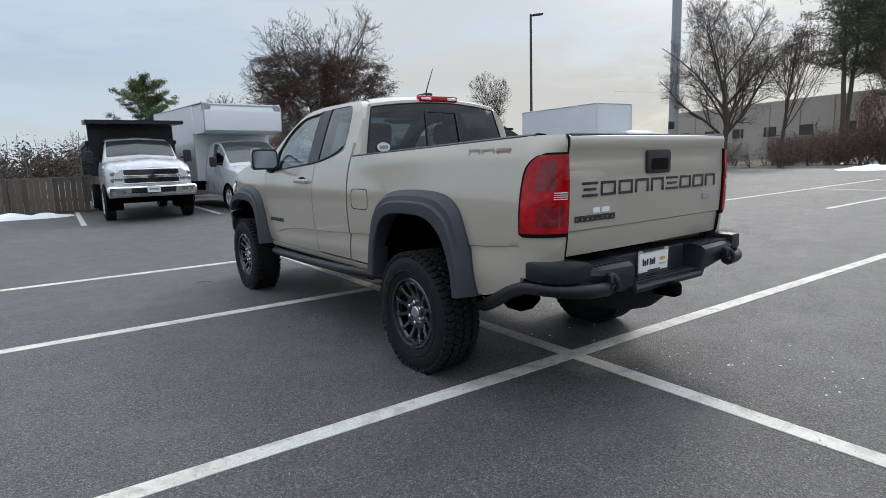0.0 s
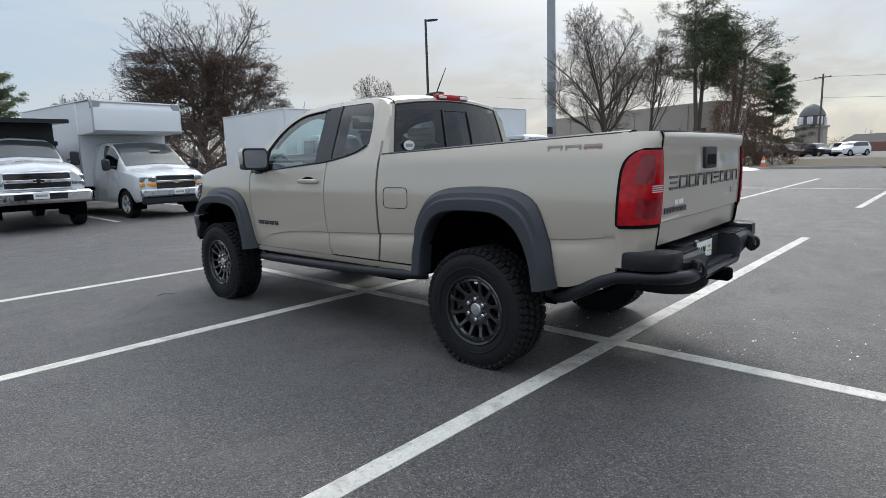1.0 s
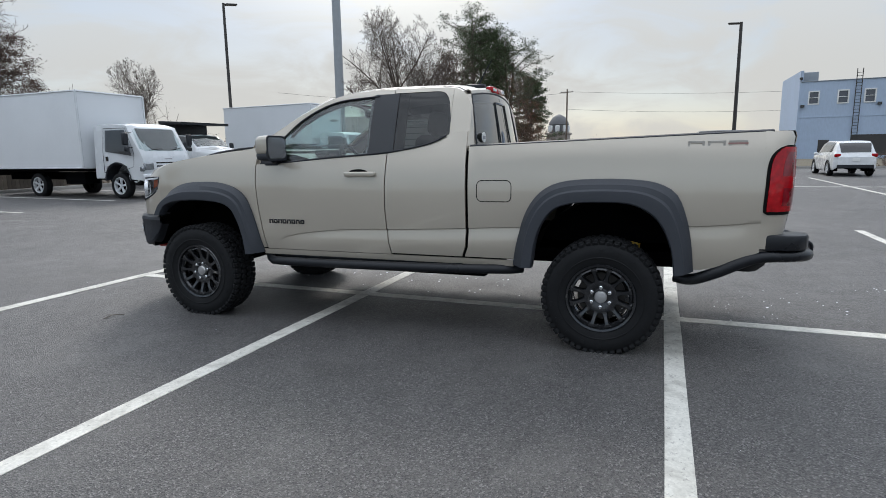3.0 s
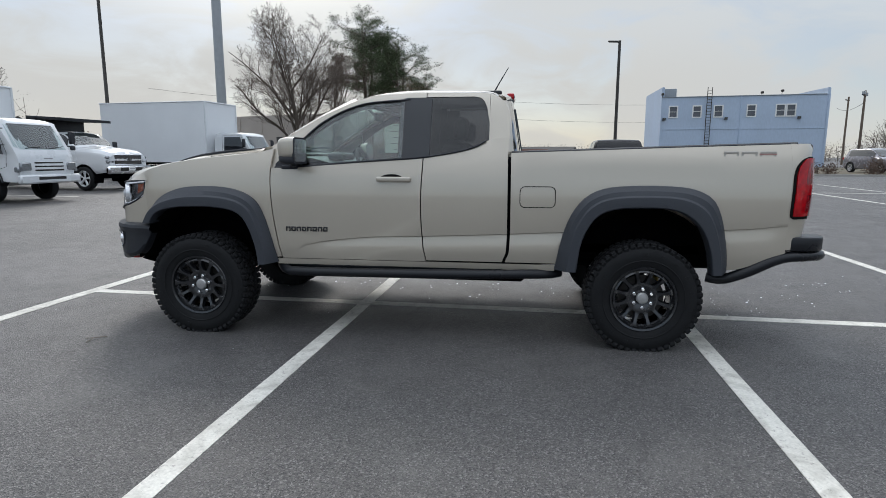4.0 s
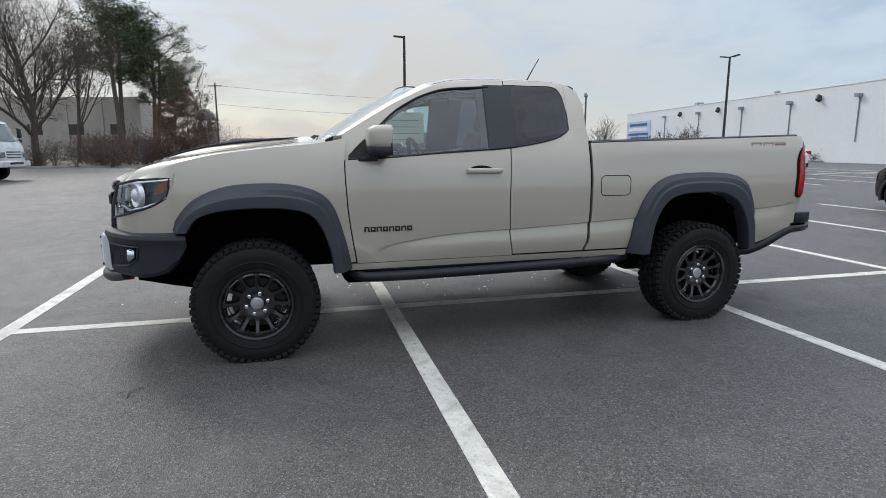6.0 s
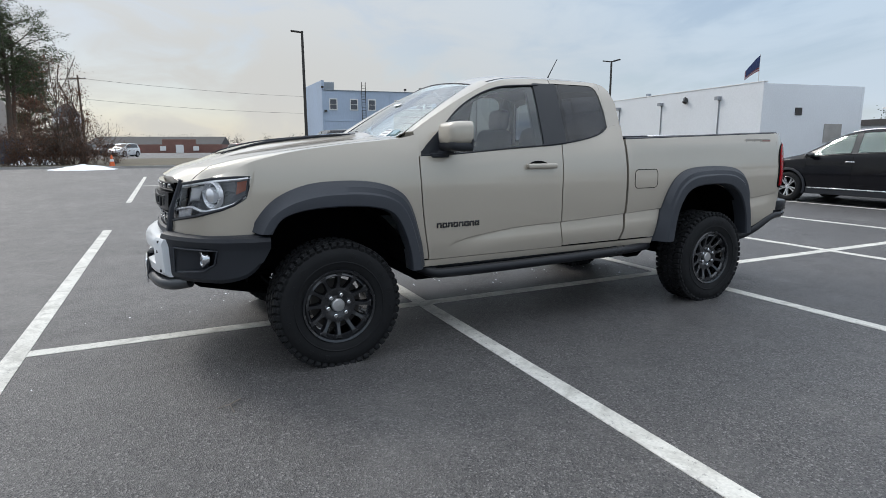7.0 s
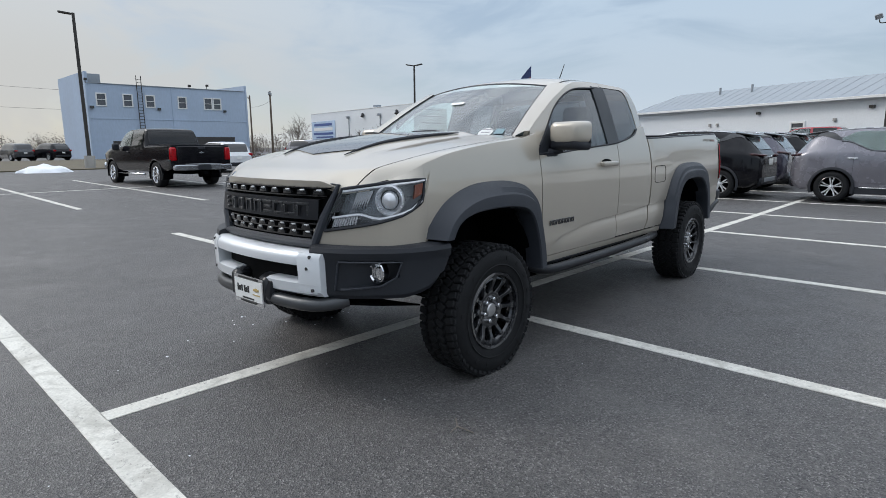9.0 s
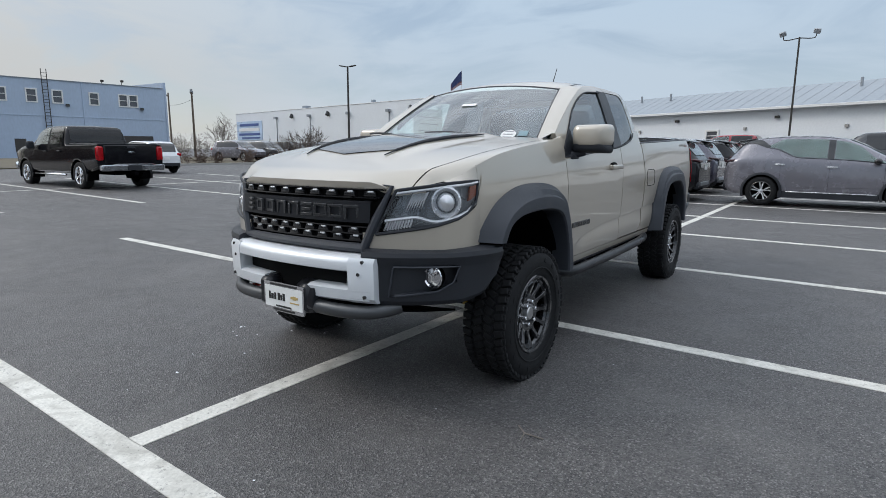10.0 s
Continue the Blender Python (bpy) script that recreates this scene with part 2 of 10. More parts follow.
STEEL_BLACK = mat("powder_coated_steel", (0.011, 0.012, 0.015), 0.34, var=0.15, scale=5, fine=300, bump=0.12, spec=0.34)
TUBE_M = mat("grey_coated_tube", (0.075, 0.078, 0.082), 0.38, metal=0.5, var=0.12, scale=6, fine=300)
GLOSS_BLACK = mat("gloss_black", (0.010, 0.010, 0.011), 0.12, var=0.1, coat=0.6)
# Blacker than such plastic and steel: arch and underbody shade is in the colour.
DARK = mat("underbody_shade", (0.0022, 0.0022, 0.0028), 0.95, var=0.3, spec=0.05)
SHUT = mat("shut_line_dark", (0.006, 0.006, 0.006), 0.9, var=0.2, spec=0.15)
RUBBER = mat("tyre_rubber", (0.007, 0.0074, 0.0084), 0.72, var=0.22, scale=9, fine=160, bump=0.3, spec=0.28)
RIM = mat("satin_black_rim", (0.016, 0.017, 0.020), 0.24, metal=0.45, var=0.12, coat=0.9)
CHROME = mat("chrome", (0.72, 0.73, 0.75), 0.10, metal=1.0, var=0.04)
SILVER = mat("silver_skid_paint", (0.64, 0.66, 0.68), 0.36, metal=0.2, var=0.06, scale=3, fine=500, coat=0.3)
ALU = mat("brushed_aluminium", (0.5, 0.5, 0.5), 0.35, metal=0.9, var=0.08)
RED_LENS = mat("red_lens", (0.34, 0.002, 0.006), 0.10, var=0.6, scale=7, fine=26, coat=0.55, spec=0.15)
RED_DARK = mat("dark_red_lens", (0.17, 0.002, 0.007), 0.10, var=0.6, scale=8, fine=30, coat=0.9, spec=0.25)
LETTER_GREY = mat("satin_dark_letters", (0.045, 0.046, 0.048), 0.3, metal=0.3, var=0.1)
LAMP_INNER = mat("lamp_inner", (0.10, 0.105, 0.115), 0.30, metal=0.5, var=0.25, scale=12)
LAMP_SILVER = mat("lamp_silver", (0.70, 0.71, 0.73), 0.22, metal=0.55, var=0.1, scale=20)
AMBER = mat("amber_lens", (0.22, 0.055, 0.025), 0.15, var=0.2, coat=1.0)
CLEAR = mat("white_lens", (0.72, 0.72, 0.74), 0.18, metal=0.4, var=0.15, scale=20, coat=1.0)
GLASS_F = glass_mat("window_glass", (0.80, 0.93, 0.895), 1.0, 0.09)
GLASS_W = glass_mat("windscreen_glass", (0.70, 0.88, 0.87), 1.0, 0.10, 0.09)
GLASS_R = glass_mat("privacy_glass", (0.17, 0.175, 0.19))
GLASS_LAMP = glass_mat("lamp_cover", (0.93, 0.94, 0.95))
SEAT_M = mat("black_seat_fabric", (0.020, 0.020, 0.022), 0.9, var=0.25, fine=300, bump=0.3)
DASH_M = mat("grey_dash_plastic", (0.055, 0.057, 0.06), 0.6, var=0.15)
HEADLINER = mat("grey_headliner", (0.16, 0.16, 0.155), 0.9, var=0.06)
PILLAR_M = mat("dark_pillar_trim", (0.020, 0.022, 0.026), 0.42, var=0.12, scale=4, fine=300)
PAPER = mat("white_paper", (0.75, 0.75, 0.73), 0.7, var=0.05)
THIN_PAPER = bpy.data.materials.new("thin_paper")
THIN_PAPER.use_nodes = True
tp_n, tp_l = THIN_PAPER.node_tree.nodes, THIN_PAPER.node_tree.links
tp_mix, tp_tr = tp_n.new("ShaderNodeMixShader"), tp_n.new("ShaderNodeBsdfTranslucent")
tp_n["Principled BSDF"].inputs["Base Color"].default_value = (0.75, 0.75, 0.73, 1)
tp_tr.inputs[0].default_value = (0.72, 0.72, 0.68, 1)
tp_mix.inputs[0].default_value = 0.5
tp_l.new(tp_n["Principled BSDF"].outputs[0], tp_mix.inputs[1])
tp_l.new(tp_tr.outputs[0], tp_mix.inputs[2])
tp_l.new(tp_mix.outputs[0], tp_n["Material Output"].inputs[0])
INK = mat("black_ink", (0.02, 0.02, 0.02), 0.6, var=0.1)
DECAL = mat("pale_decal", (0.41, 0.385, 0.35), 0.35, metal=0.4, var=0.1)
DECAL_RED = mat("pale_red_decal", (0.36, 0.20, 0.18), 0.5, var=0.1)
GREY_INK = mat("grey_ink", (0.3, 0.3, 0.31), 0.6, var=0.1)
GOLD_INK = mat("gold_ink", (0.45, 0.33, 0.12), 0.5, var=0.1)
YELLOW = mat("yellow_damper", (0.45, 0.30, 0.03), 0.4, var=0.15)
RED_HOOK = mat("red_hook", (0.45, 0.02, 0.015), 0.4, var=0.15)
WHITE_PAINT = mat("white_vehicle_paint", (0.60, 0.62, 0.64), 0.28, var=0.05, scale=1.5, fine=60, coat=0.8)
WHITE_BOX = mat("white_box_panel", (0.66, 0.68, 0.70), 0.45, var=0.06, scale=0.8, fine=30)
WOOD_FENCE = mat("weathered_fence_wood", (0.115, 0.097, 0.080), 0.9, var=0.45, scale=2.0, fine=40, bump=0.6, rand=0.25, stretch=(4, 4, 0.6))
SNOW = mat("old_snow", (0.78, 0.80, 0.83), 0.8, var=0.12, scale=3, fine=30, bump=0.8)
CONCRETE = mat("concrete", (0.33, 0.32, 0.30), 0.9, var=0.2, scale=1.5, fine=40, bump=0.4)
DIRT = mat("dirt_and_leaves", (0.10, 0.080, 0.058), 0.95, var=0.45, scale=1.5, fine=25, bump=0.9)
GRASS = mat("winter_grass", (0.105, 0.090, 0.060), 0.95, var=0.4, scale=0.7, fine=20, bump=0.9)
POLE_DARK = mat("bronze_pole", (0.030, 0.026, 0.022), 0.55, var=0.15)
POLE_GREY = mat("galvanised_pole", (0.30, 0.32, 0.34), 0.5, metal=0.3, var=0.12, scale=2)
POLE_WOOD = mat("utility_pole_wood", (0.13, 0.10, 0.075), 0.9, var=0.25, stretch=(6, 6, 0.5))
BARK = mat("bark", (0.085, 0.068, 0.055), 0.95, var=0.35, scale=3, fine=40, bump=0.9, stretch=(3, 3, 0.7))
TWIG = mat("twigs", (0.095, 0.075, 0.062), 0.95, var=0.3)
BARK_PALE = mat("pale_bark", (0.17, 0.15, 0.13), 0.95, var=0.3, scale=3, fine=40, bump=0.9)
LEAF_DEAD = mat("dead_leaves", (0.085, 0.052, 0.038), 0.9, var=0.4, scale=2, fine=9)
LEAF_RUSSET = mat("russet_leaves", (0.14, 0.068, 0.040), 0.9, var=0.45, scale=2, fine=9)
NEEDLE = mat("pine_needles", (0.060, 0.082, 0.036), 0.85, var=0.4, scale=2, fine=9)
NEEDLE_G = mat("evergreen_foliage", (0.115, 0.145, 0.065), 0.85, var=0.4, scale=2, fine=9)
BLUE_WALL = mat("pale_blue_siding", (0.38, 0.46, 0.58), 0.75, var=0.10, scale=0.35, fine=6, stretch=(1, 1, 0.35))
WHITE_WALL = mat("white_stucco", (0.70, 0.72, 0.74), 0.85, var=0.06, scale=0.3, fine=8)
BEIGE_WALL = mat("beige_block_wall", (0.36, 0.32, 0.285), 0.9, var=0.14, scale=0.4, fine=7)
ROOF_GREY = mat("grey_metal_roof", (0.27, 0.30, 0.33), 0.55, var=0.08, scale=0.5, fine=6)
ROOF_DARK = mat("dark_shingle_roof", (0.055, 0.052, 0.05), 0.9, var=0.2, scale=1, fine=10)
BRICK_RED = mat("red_brick_wall", (0.20, 0.105, 0.085), 0.9, var=0.2, scale=1, fine=12)
TRIM_WHITE = mat("white_trim", (0.72, 0.72, 0.71), 0.6, var=0.05)
CONE_M = mat("orange_cone", (0.62, 0.12, 0.03), 0.6, var=0.15)

# ---- mesh tools ----
def lerp(a, b, t):
    return a + (b - a) * t


def smooth01(x):
    x = min(1.0, max(0.0, x))
    return x * x * (3 - 2 * x)


def curve_at(pts, x):
    """Piecewise smooth value of y at x through sorted (x, y) points (monotone cubic)."""
    if x <= pts[0][0]:
        return pts[0][1]
    if x >= pts[-1][0]:
        return pts[-1][1]
    i = max(k for k in range(len(pts) - 1) if pts[k][0] <= x)
    d = [(pts[k + 1][1] - pts[k][1]) / (pts[k + 1][0] - pts[k][0]) for k in range(len(pts) - 1)]

    def slope(k):
        if k == 0:
            return d[0]
        if k == len(pts) - 1:
            return d[-1]
        return 0.0 if d[k - 1] * d[k] <= 0 else 2 * d[k - 1] * d[k] / (d[k - 1] + d[k])

    (x0, y0), (x1, y1) = pts[i], pts[i + 1]
    h = x1 - x0
    t = (x - x0) / h
    return (2 * t**3 - 3 * t**2 + 1) * y0 + (t**3 - 2 * t**2 + t) * h * slope(i) + (-2 * t**3 + 3 * t**2) * y1 + (t**3 - t**2) * h * slope(i + 1)


def resample(pts, n):
    """n points evenly along a polyline that is first rounded by a spline."""
    p = [Vector(q) for q in pts]
    dense = []
    for i in range(len(p) - 1):
        a, b, c, d = p[max(0, i - 1)], p[i], p[i + 1], p[min(len(p) - 1, i + 2)]
        for k in range(8):
            t = k / 8
            dense.append(0.5 * ((2 * b) + (c - a) * t + (2 * a - 5 * b + 4 * c - d) * t * t + (3 * b - a - 3 * c + d) * t**3))
    dense.append(p[-1])
    acc = [0.0]
    for a, b in zip(dense, dense[1:]):
        acc.append(acc[-1] + (b - a).length)
    out, j = [], 0
    for i in range(n):
        s = acc[-1] * i / (n - 1)
        while j < len(acc) - 2 and acc[j + 1] < s:
            j += 1
        out.append(dense[j].lerp(dense[j + 1], min(1, (s - acc[j]) / max(1e-9, acc[j + 1] - acc[j]))))
    return out


def grid(bm, rows, close=False):
    """Quads over rows of points of equal length."""
    vs = [[bm.verts.new(p) for p in row] for row in rows]
    for a, b in zip(vs, vs[1:]):
        n = len(a)
        for i in range(n if close else n - 1):
            j = (i + 1) % n
            try:
                bm.faces.new((a[i], a[j], b[j], b[i]))
            except ValueError:
                pass
    return vs


def box(bm, c, s, bevel=0.0, m=None, seg=1):
    """A box of size s about c, with bevelled edges, turned by the matrix m."""
    geo = bmesh.ops.create_cube(bm, size=1.0)["verts"]
    for v in geo:
        v.co = Vector((v.co.x * s[0], v.co.y * s[1], v.co.z * s[2]))
    if bevel:
        edges = list({e for v in geo for e in v.link_edges})
        out = bmesh.ops.bevel(bm, geom=edges, offset=min(bevel, 0.49 * min(s)), segments=seg, profile=0.5, affect="EDGES")
        geo = list({v for f in out["faces"] for v in f.verts} | {v for v in geo if v.is_valid})
    mm = Matrix.Translation(c) @ (m or Matrix())
    for v in geo:
        v.co = mm @ v.co
    return geo


def prism(bm, poly, axis, a, b, bevel=0.0):
    """A polygon of 2D points pushed from a to b along axis 'x', 'y' or 'z'."""
    def at(p, d):
        return {"x": (d, p[0], p[1]), "y": (p[0], d, p[1]), "z": (p[0], p[1], d)}[axis]
    va, vb = [bm.verts.new(at(p, a)) for p in poly], [bm.verts.new(at(p, b)) for p in poly]
    fs = [bm.faces.new(va), bm.faces.new(vb[::-1])]
    n = len(poly)
    for i in range(n):
        fs.append(bm.faces.new((va[i], vb[i], vb[(i + 1) % n], va[(i + 1) % n])))
    if bevel:
        bmesh.ops.bevel(bm, geom=[e for e in set(fs[0].edges) | set(fs[1].edges)], offset=bevel, segments=2, profile=0.5, affect="EDGES")
    return va + vb


def tube(bm, pts, r, n=10, caps=True, flat=None):
    """A round bar along points; r is a number or one per point."""
    pts = [Vector(p) for p in pts]
    rs = r if isinstance(r, (list, tuple)) else [r] * len(pts)
    rows, up = [], None
    for i, p in enumerate(pts):
        d = (pts[min(i + 1, len(pts) - 1)] - pts[max(i - 1, 0)]).normalized()
        if up is None:
            up = d.orthogonal().normalized()
        side = d.cross(up).normalized()
        up = side.cross(d).normalized()
        rows.append([p + rs[i] * (math.cos(2 * math.pi * k / n) * up + math.sin(2 * math.pi * k / n) * side) for k in range(n)])
    vs = grid(bm, rows, close=True)
    if caps:
        bm.faces.new(vs[0][::-1])
        bm.faces.new(vs[-1])
    return vs


def lathe(bm, prof, n=32, axis="x", close=False):
    """Turns (radius, height) points round an axis through the origin."""
    rows = []
    for k in range(n):
        a = 2 * math.pi * k / n
        c, s = math.cos(a), math.sin(a)
        rows.append([{"x": (h, r * c, r * s), "y": (r * s, h, r * c), "z": (r * c, r * s, h)}[axis] for r, h in prof])
    rows.append(rows[0])
    vs = [[bm.verts.new(p) for p in row] for row in rows[:-1]]
    vs.append(vs[0])
    m = len(prof)
    for a, b in zip(vs, vs[1:]):
        for i in range(m if close else m - 1):
            j = (i + 1) % m
            bm.faces.new((a[i], b[i], b[j], a[j]))


def disc(bm, r, h, n=24, axis="x"):
    bm.faces.new([bm.verts.new({"x": (h, r * math.cos(2 * math.pi * k / n), r * math.sin(2 * math.pi * k / n)),
                                "y": (r * math.sin(2 * math.pi * k / n), h, r * math.cos(2 * math.pi * k / n)),
                                "z": (r * math.cos(2 * math.pi * k / n), r * math.sin(2 * math.pi * k / n), h)}[axis]) for k in range(n)])


def rounded(x0, y0, x1, y1, r, n=4):
    """The outline of a rectangle with round corners."""
    out = []
    for cx, cy, a0 in ((x1 - r, y1 - r, 0), (x0 + r, y1 - r, 90), (x0 + r, y0 + r, 180), (x1 - r, y0 + r, 270)):
        for k in range(n + 1):
            a = radians(a0 + 90 * k / n)
            out.append((cx + r * math.cos(a), cy + r * math.sin(a)))
    return out


def finish(bm, sharp=38.0, normals=True):
    bmesh.ops.remove_doubles(bm, verts=bm.verts, dist=0.00005)
    if normals:
        bmesh.ops.recalc_face_normals(bm, faces=bm.faces)
    lim = radians(sharp)
    for f in bm.faces:
        f.smooth = sharp >= 10
    for e in bm.edges:
        if len(e.link_faces) == 2 and e.calc_face_angle(0.0) > lim:
            e.smooth = False


def mesh_of(name, bm, material, sharp=38.0, normals=True):
    finish(bm, sharp, normals)
    me = bpy.data.meshes.new(name)
    bm.to_mesh(me)
    bm.free()
    for m in (material if isinstance(material, (list, tuple)) else [material]):
        me.materials.append(m)
    return me


def part(name, bm, material, parent, label="", at=None, sharp=38.0, normals=True):
    """One mesh under a thing or under a part."""
    ob = new(name, mesh_of(name, bm, material, sharp, normals))
    ob.parent = parent
    if at is not None:
        ob.matrix_basis = at
    return tagged(ob, label) if label else ob


def thing(name, label, category, m=None, group="", kind=""):
    """An empty that holds the parts of a thing."""
    ob = new(name)
    ob.empty_display_size = 0.2
    if m is not None:
        ob.matrix_basis = m
    return tagged(ob, label, category, group, kind)


def solo(name, bm, material, label, category, m=None, group="", kind="", sharp=38.0, normals=True):
    """A thing that is one mesh."""
    ob = new(name, mesh_of(name, bm, material, sharp, normals))
    if m is not None:
        ob.matrix_basis = m
    return tagged(ob, label, category, group, kind)


def pieces(name, bm, material, parent, label="", sharp=38.0):
    """Every loose piece of a bmesh as a part of its own."""
    todo, groups = set(bm.verts), []
    while todo:
        stack, got = [todo.pop()], []
        while stack:
            v = stack.pop()
            got.append(v)
            for e in v.link_edges:
                w = e.other_vert(v)
                if w in todo:
                    todo.discard(w)
                    stack.append(w)
        groups.append(got)
    out = []
    for got in groups:
        b2 = bmesh.new()
        twin = {v: b2.verts.new(v.co) for v in got}
        for f in {f for v in got for f in v.link_faces}:
            b2.faces.new([twin[v] for v in f.verts])
        out.append(part(name, b2, material, parent, label, sharp=sharp))
    bm.free()
    return out


def thicken(bm, d):
    """Gives an open sheet the thickness d against its normals."""
    bmesh.ops.recalc_face_normals(bm, faces=bm.faces)
    bmesh.ops.solidify(bm, geom=bm.faces[:], thickness=d)


# ---- ground ----
def gh(x, y):
    """Height of the ground: level round the truck, then a faint rise."""
    r = math.hypot(x - 2.8, y - 4.5)
    return 0.0075 * max(0.0, min(r, 32.0) - 7.0)

# ---- ground and parking lines ----
bm = bmesh.new()
rings = [0, 1.5, 3, 5, 7, 8.5, 10, 12, 14, 17, 20, 24, 28, 32, 40, 60, 100, 200, 500, 2500]
rows = []
for r in rings[1:]:
    rows.append([(2.8 + r * math.cos(2 * math.pi * k / 96), 4.5 + r * math.sin(2 * math.pi * k / 96), gh(2.8 + r, 4.5)) for k in range(96)])
vs = grid(bm, rows, close=True)
bm.faces.new(vs[0])
ground = solo("ground", bm, ASPHALT, "dark grey asphalt car park, level and slightly worn", "asphalt ground", kind="structure")

LT = radians(-1.52)                     # the painted grid is turned a little against the truck
LX, LY = Vector((math.cos(LT), math.sin(LT), 0)), Vector((-math.sin(LT), math.cos(LT), 0))
L0 = Vector((2.805, 2.55, 0))
row_at = lambda k: {2: 5.560, 1: 2.729, 0: 0.0}.get(k, -2.86 + 2.76 * (k + 1))      # the stalls are not quite even


def stripe(a, b, w=0.118, name="parking_line", parent=None):
    """A painted line from a to b (x, y), draped on the ground, 4 mm proud."""
    a, b = Vector((*a, 0)), Vector((*b, 0))
    d = (b - a).normalized()
    n = Vector((-d.y, d.x, 0)) * w / 2
    steps = max(2, int((b - a).length / 0.5))
    bm = bmesh.new()
    rr = random.Random(int(a.x * 100 + b.y * 37))
    top = []
    for i in range(steps + 1):
        p = a.lerp(b, i / steps)
        e1, e2 = rr.uniform(-0.004, 0.004), rr.uniform(-0.004, 0.004)
        q1, q2 = p + n * (1 + e1 / w), p - n * (1 + e2 / w)
        h = 0.004
        top.append([(q1.x, q1.y, gh(q1.x, q1.y) - 0.01), (q1.x, q1.y, gh(q1.x, q1.y) + h), (q2.x, q2.y, gh(q2.x, q2.y) + h), (q2.x, q2.y, gh(q2.x, q2.y) - 0.01)])
    grid(bm, top)
    ob = new(name, mesh_of(name, bm, LINE, 60))
    return tagged(ob, "worn white painted parking line on asphalt", "parking line", "parking lines", "structure")


def lp(x, y):
    q = L0 + LX * x + LY * y
    return (q.x, q.y)


stripe(lp(0, -27.4), lp(0, 5.50))                     # spine of the near bay
for k in range(-10, 3):
    y = row_at(k)
    if k == 2:
        stripe(lp(-6.1, y), lp(6.22, y), 0.125)
    else:
        stripe(lp(-6.1, y), lp(-0.055, y))
        stripe(lp(0.055, y), lp(6.1, y))
for k in range(-9, 3):                                 # second bay
    y = 2.76 * k
    stripe(lp(11.0, y), lp(16.82, y))
    stripe(lp(16.98, y), lp(22.6, y))
stripe(lp(16.9, -2.76 * 9), lp(16.9, 2.76 * 2))
for k, y0 in enumerate((15.9, 16.35, 16.8, 17.6, 17.6, 17.2, 16.6, 16.4)):    # stalls of the truck row
    x = 1.1 + 3.24 * k
    stripe((x, y0), (x + 0.22, y0 + 5.4))

# verges beyond the kerb
def sheet(name, outline, material, label, category, lift=0.05, thick=0.12):
    bm = bmesh.new()
    vs = prism(bm, outline, "z", 0.0, 1.0)
    for v in vs:
        v.co.z = gh(v.co.x, v.co.y) + (lift if v.co.z > 0.5 else -thick)
    return solo(name, bm, material, label, category, kind="structure")


sheet("verge", [(35.6, -60), (35.6, 8.2), (37.2, 14), (37.8, 19), (36.5, 27), (31, 33), (22, 36), (22, 48), (60, 60), (66, 30), (66, -60)], GRASS, "rough winter verge with dead grass and leaves", "grass verge", 0.06)
sheet("dirt_strip", [(-12, 21.0), (1.9, 20.7), (1.9, 24.2), (31, 24.8), (33, 33), (22, 35.9), (-14, 36)], DIRT, "bare earth and dead leaves behind the fence", "dirt strip", 0.07)


def kerb(pts, name="kerb"):
    for a, b in zip(pts, pts[1:]):
        bm = bmesh.new()
        a, b = Vector((*a, 0)), Vector((*b, 0))
        d = (b - a).normalized()
        n = Vector((-d.y, d.x, 0)) * 0.075
        rows = []
        for k in range(9):
            p = a.lerp(b, k / 8)
            z = gh(p.x, p.y)
            rows.append([p - n + Vector((0, 0, z - 0.05)), p - n + Vector((0, 0, z + 0.11)), p - n * 0.8 + Vector((0, 0, z + 0.13)), p + n + Vector((0, 0, z + 0.13)), p + n + Vector((0, 0, z - 0.05))])
        grid(bm, rows)
        tagged(new(name, mesh_of(name, bm, CONCRETE)), "grey concrete kerb along the car park", "kerb", "kerbs", "structure")


kerb([(35.5, -40), (35.5, -20), (35.5, -5)])
kerb([(35.5, 3.5), (35.5, 8.2), (37.1, 14), (37.7, 19), (36.4, 27), (31, 33)])
kerb([(1.9, 24.1), (16, 24.5), (30, 24.8)])

# ---- the tan pickup ----
TRUCK = thing("pickup_truck", "sand-tan extended-cab off-road pickup with dark flares and black wheels", "pickup truck", pose(2.80, 3.04, -0.015))
ZC = [(-0.9, 0.90), (-0.6, 0.868), (0.62, 0.824), (0.98, 0.805), (1.55, 0.780), (1.87, 0.770), (2.27, 0.730), (2.41, 0.701), (2.5, 0.66)]
WZ = [(0.50, 0.862), (0.58, 0.882), (0.70, 0.905), (0.82, 0.910), (0.95, 0.916), (1.05, 0.917), (1.13, 0.913), (1.20, 0.903), (1.28, 0.886), (1.36, 0.862), (1.45, 0.82)]
NOSE = [(2.9, 0.0), (3.35, 0.012), (3.6, 0.045), (3.75, 0.085), (3.86, 0.135), (3.95, 0.21)]


def half(u, z):
    """Half the body's width at u along the truck and height z."""
    w = curve_at(WZ, z)
    zc = curve_at(ZC, u)
    d = smooth01((2.52 - u) / 0.25) if u > 0 else smooth01((u + 0.95) / 0.2) * 0.8
    k = z - zc
    dent = d * (0.005 * math.exp(-k / 0.05) if k >= 0 else 0.005 + 0.013 * smooth01(-k / 0.005) * math.exp(-(-k / 0.075) ** 1.5) - 0.005 * smooth01(-k / 0.12))
    bedlift = 0.010 * smooth01((0.9 - u) / 0.05)
    return w - dent - curve_at(NOSE, u) + bedlift * smooth01((z - 1.2) / 0.15)


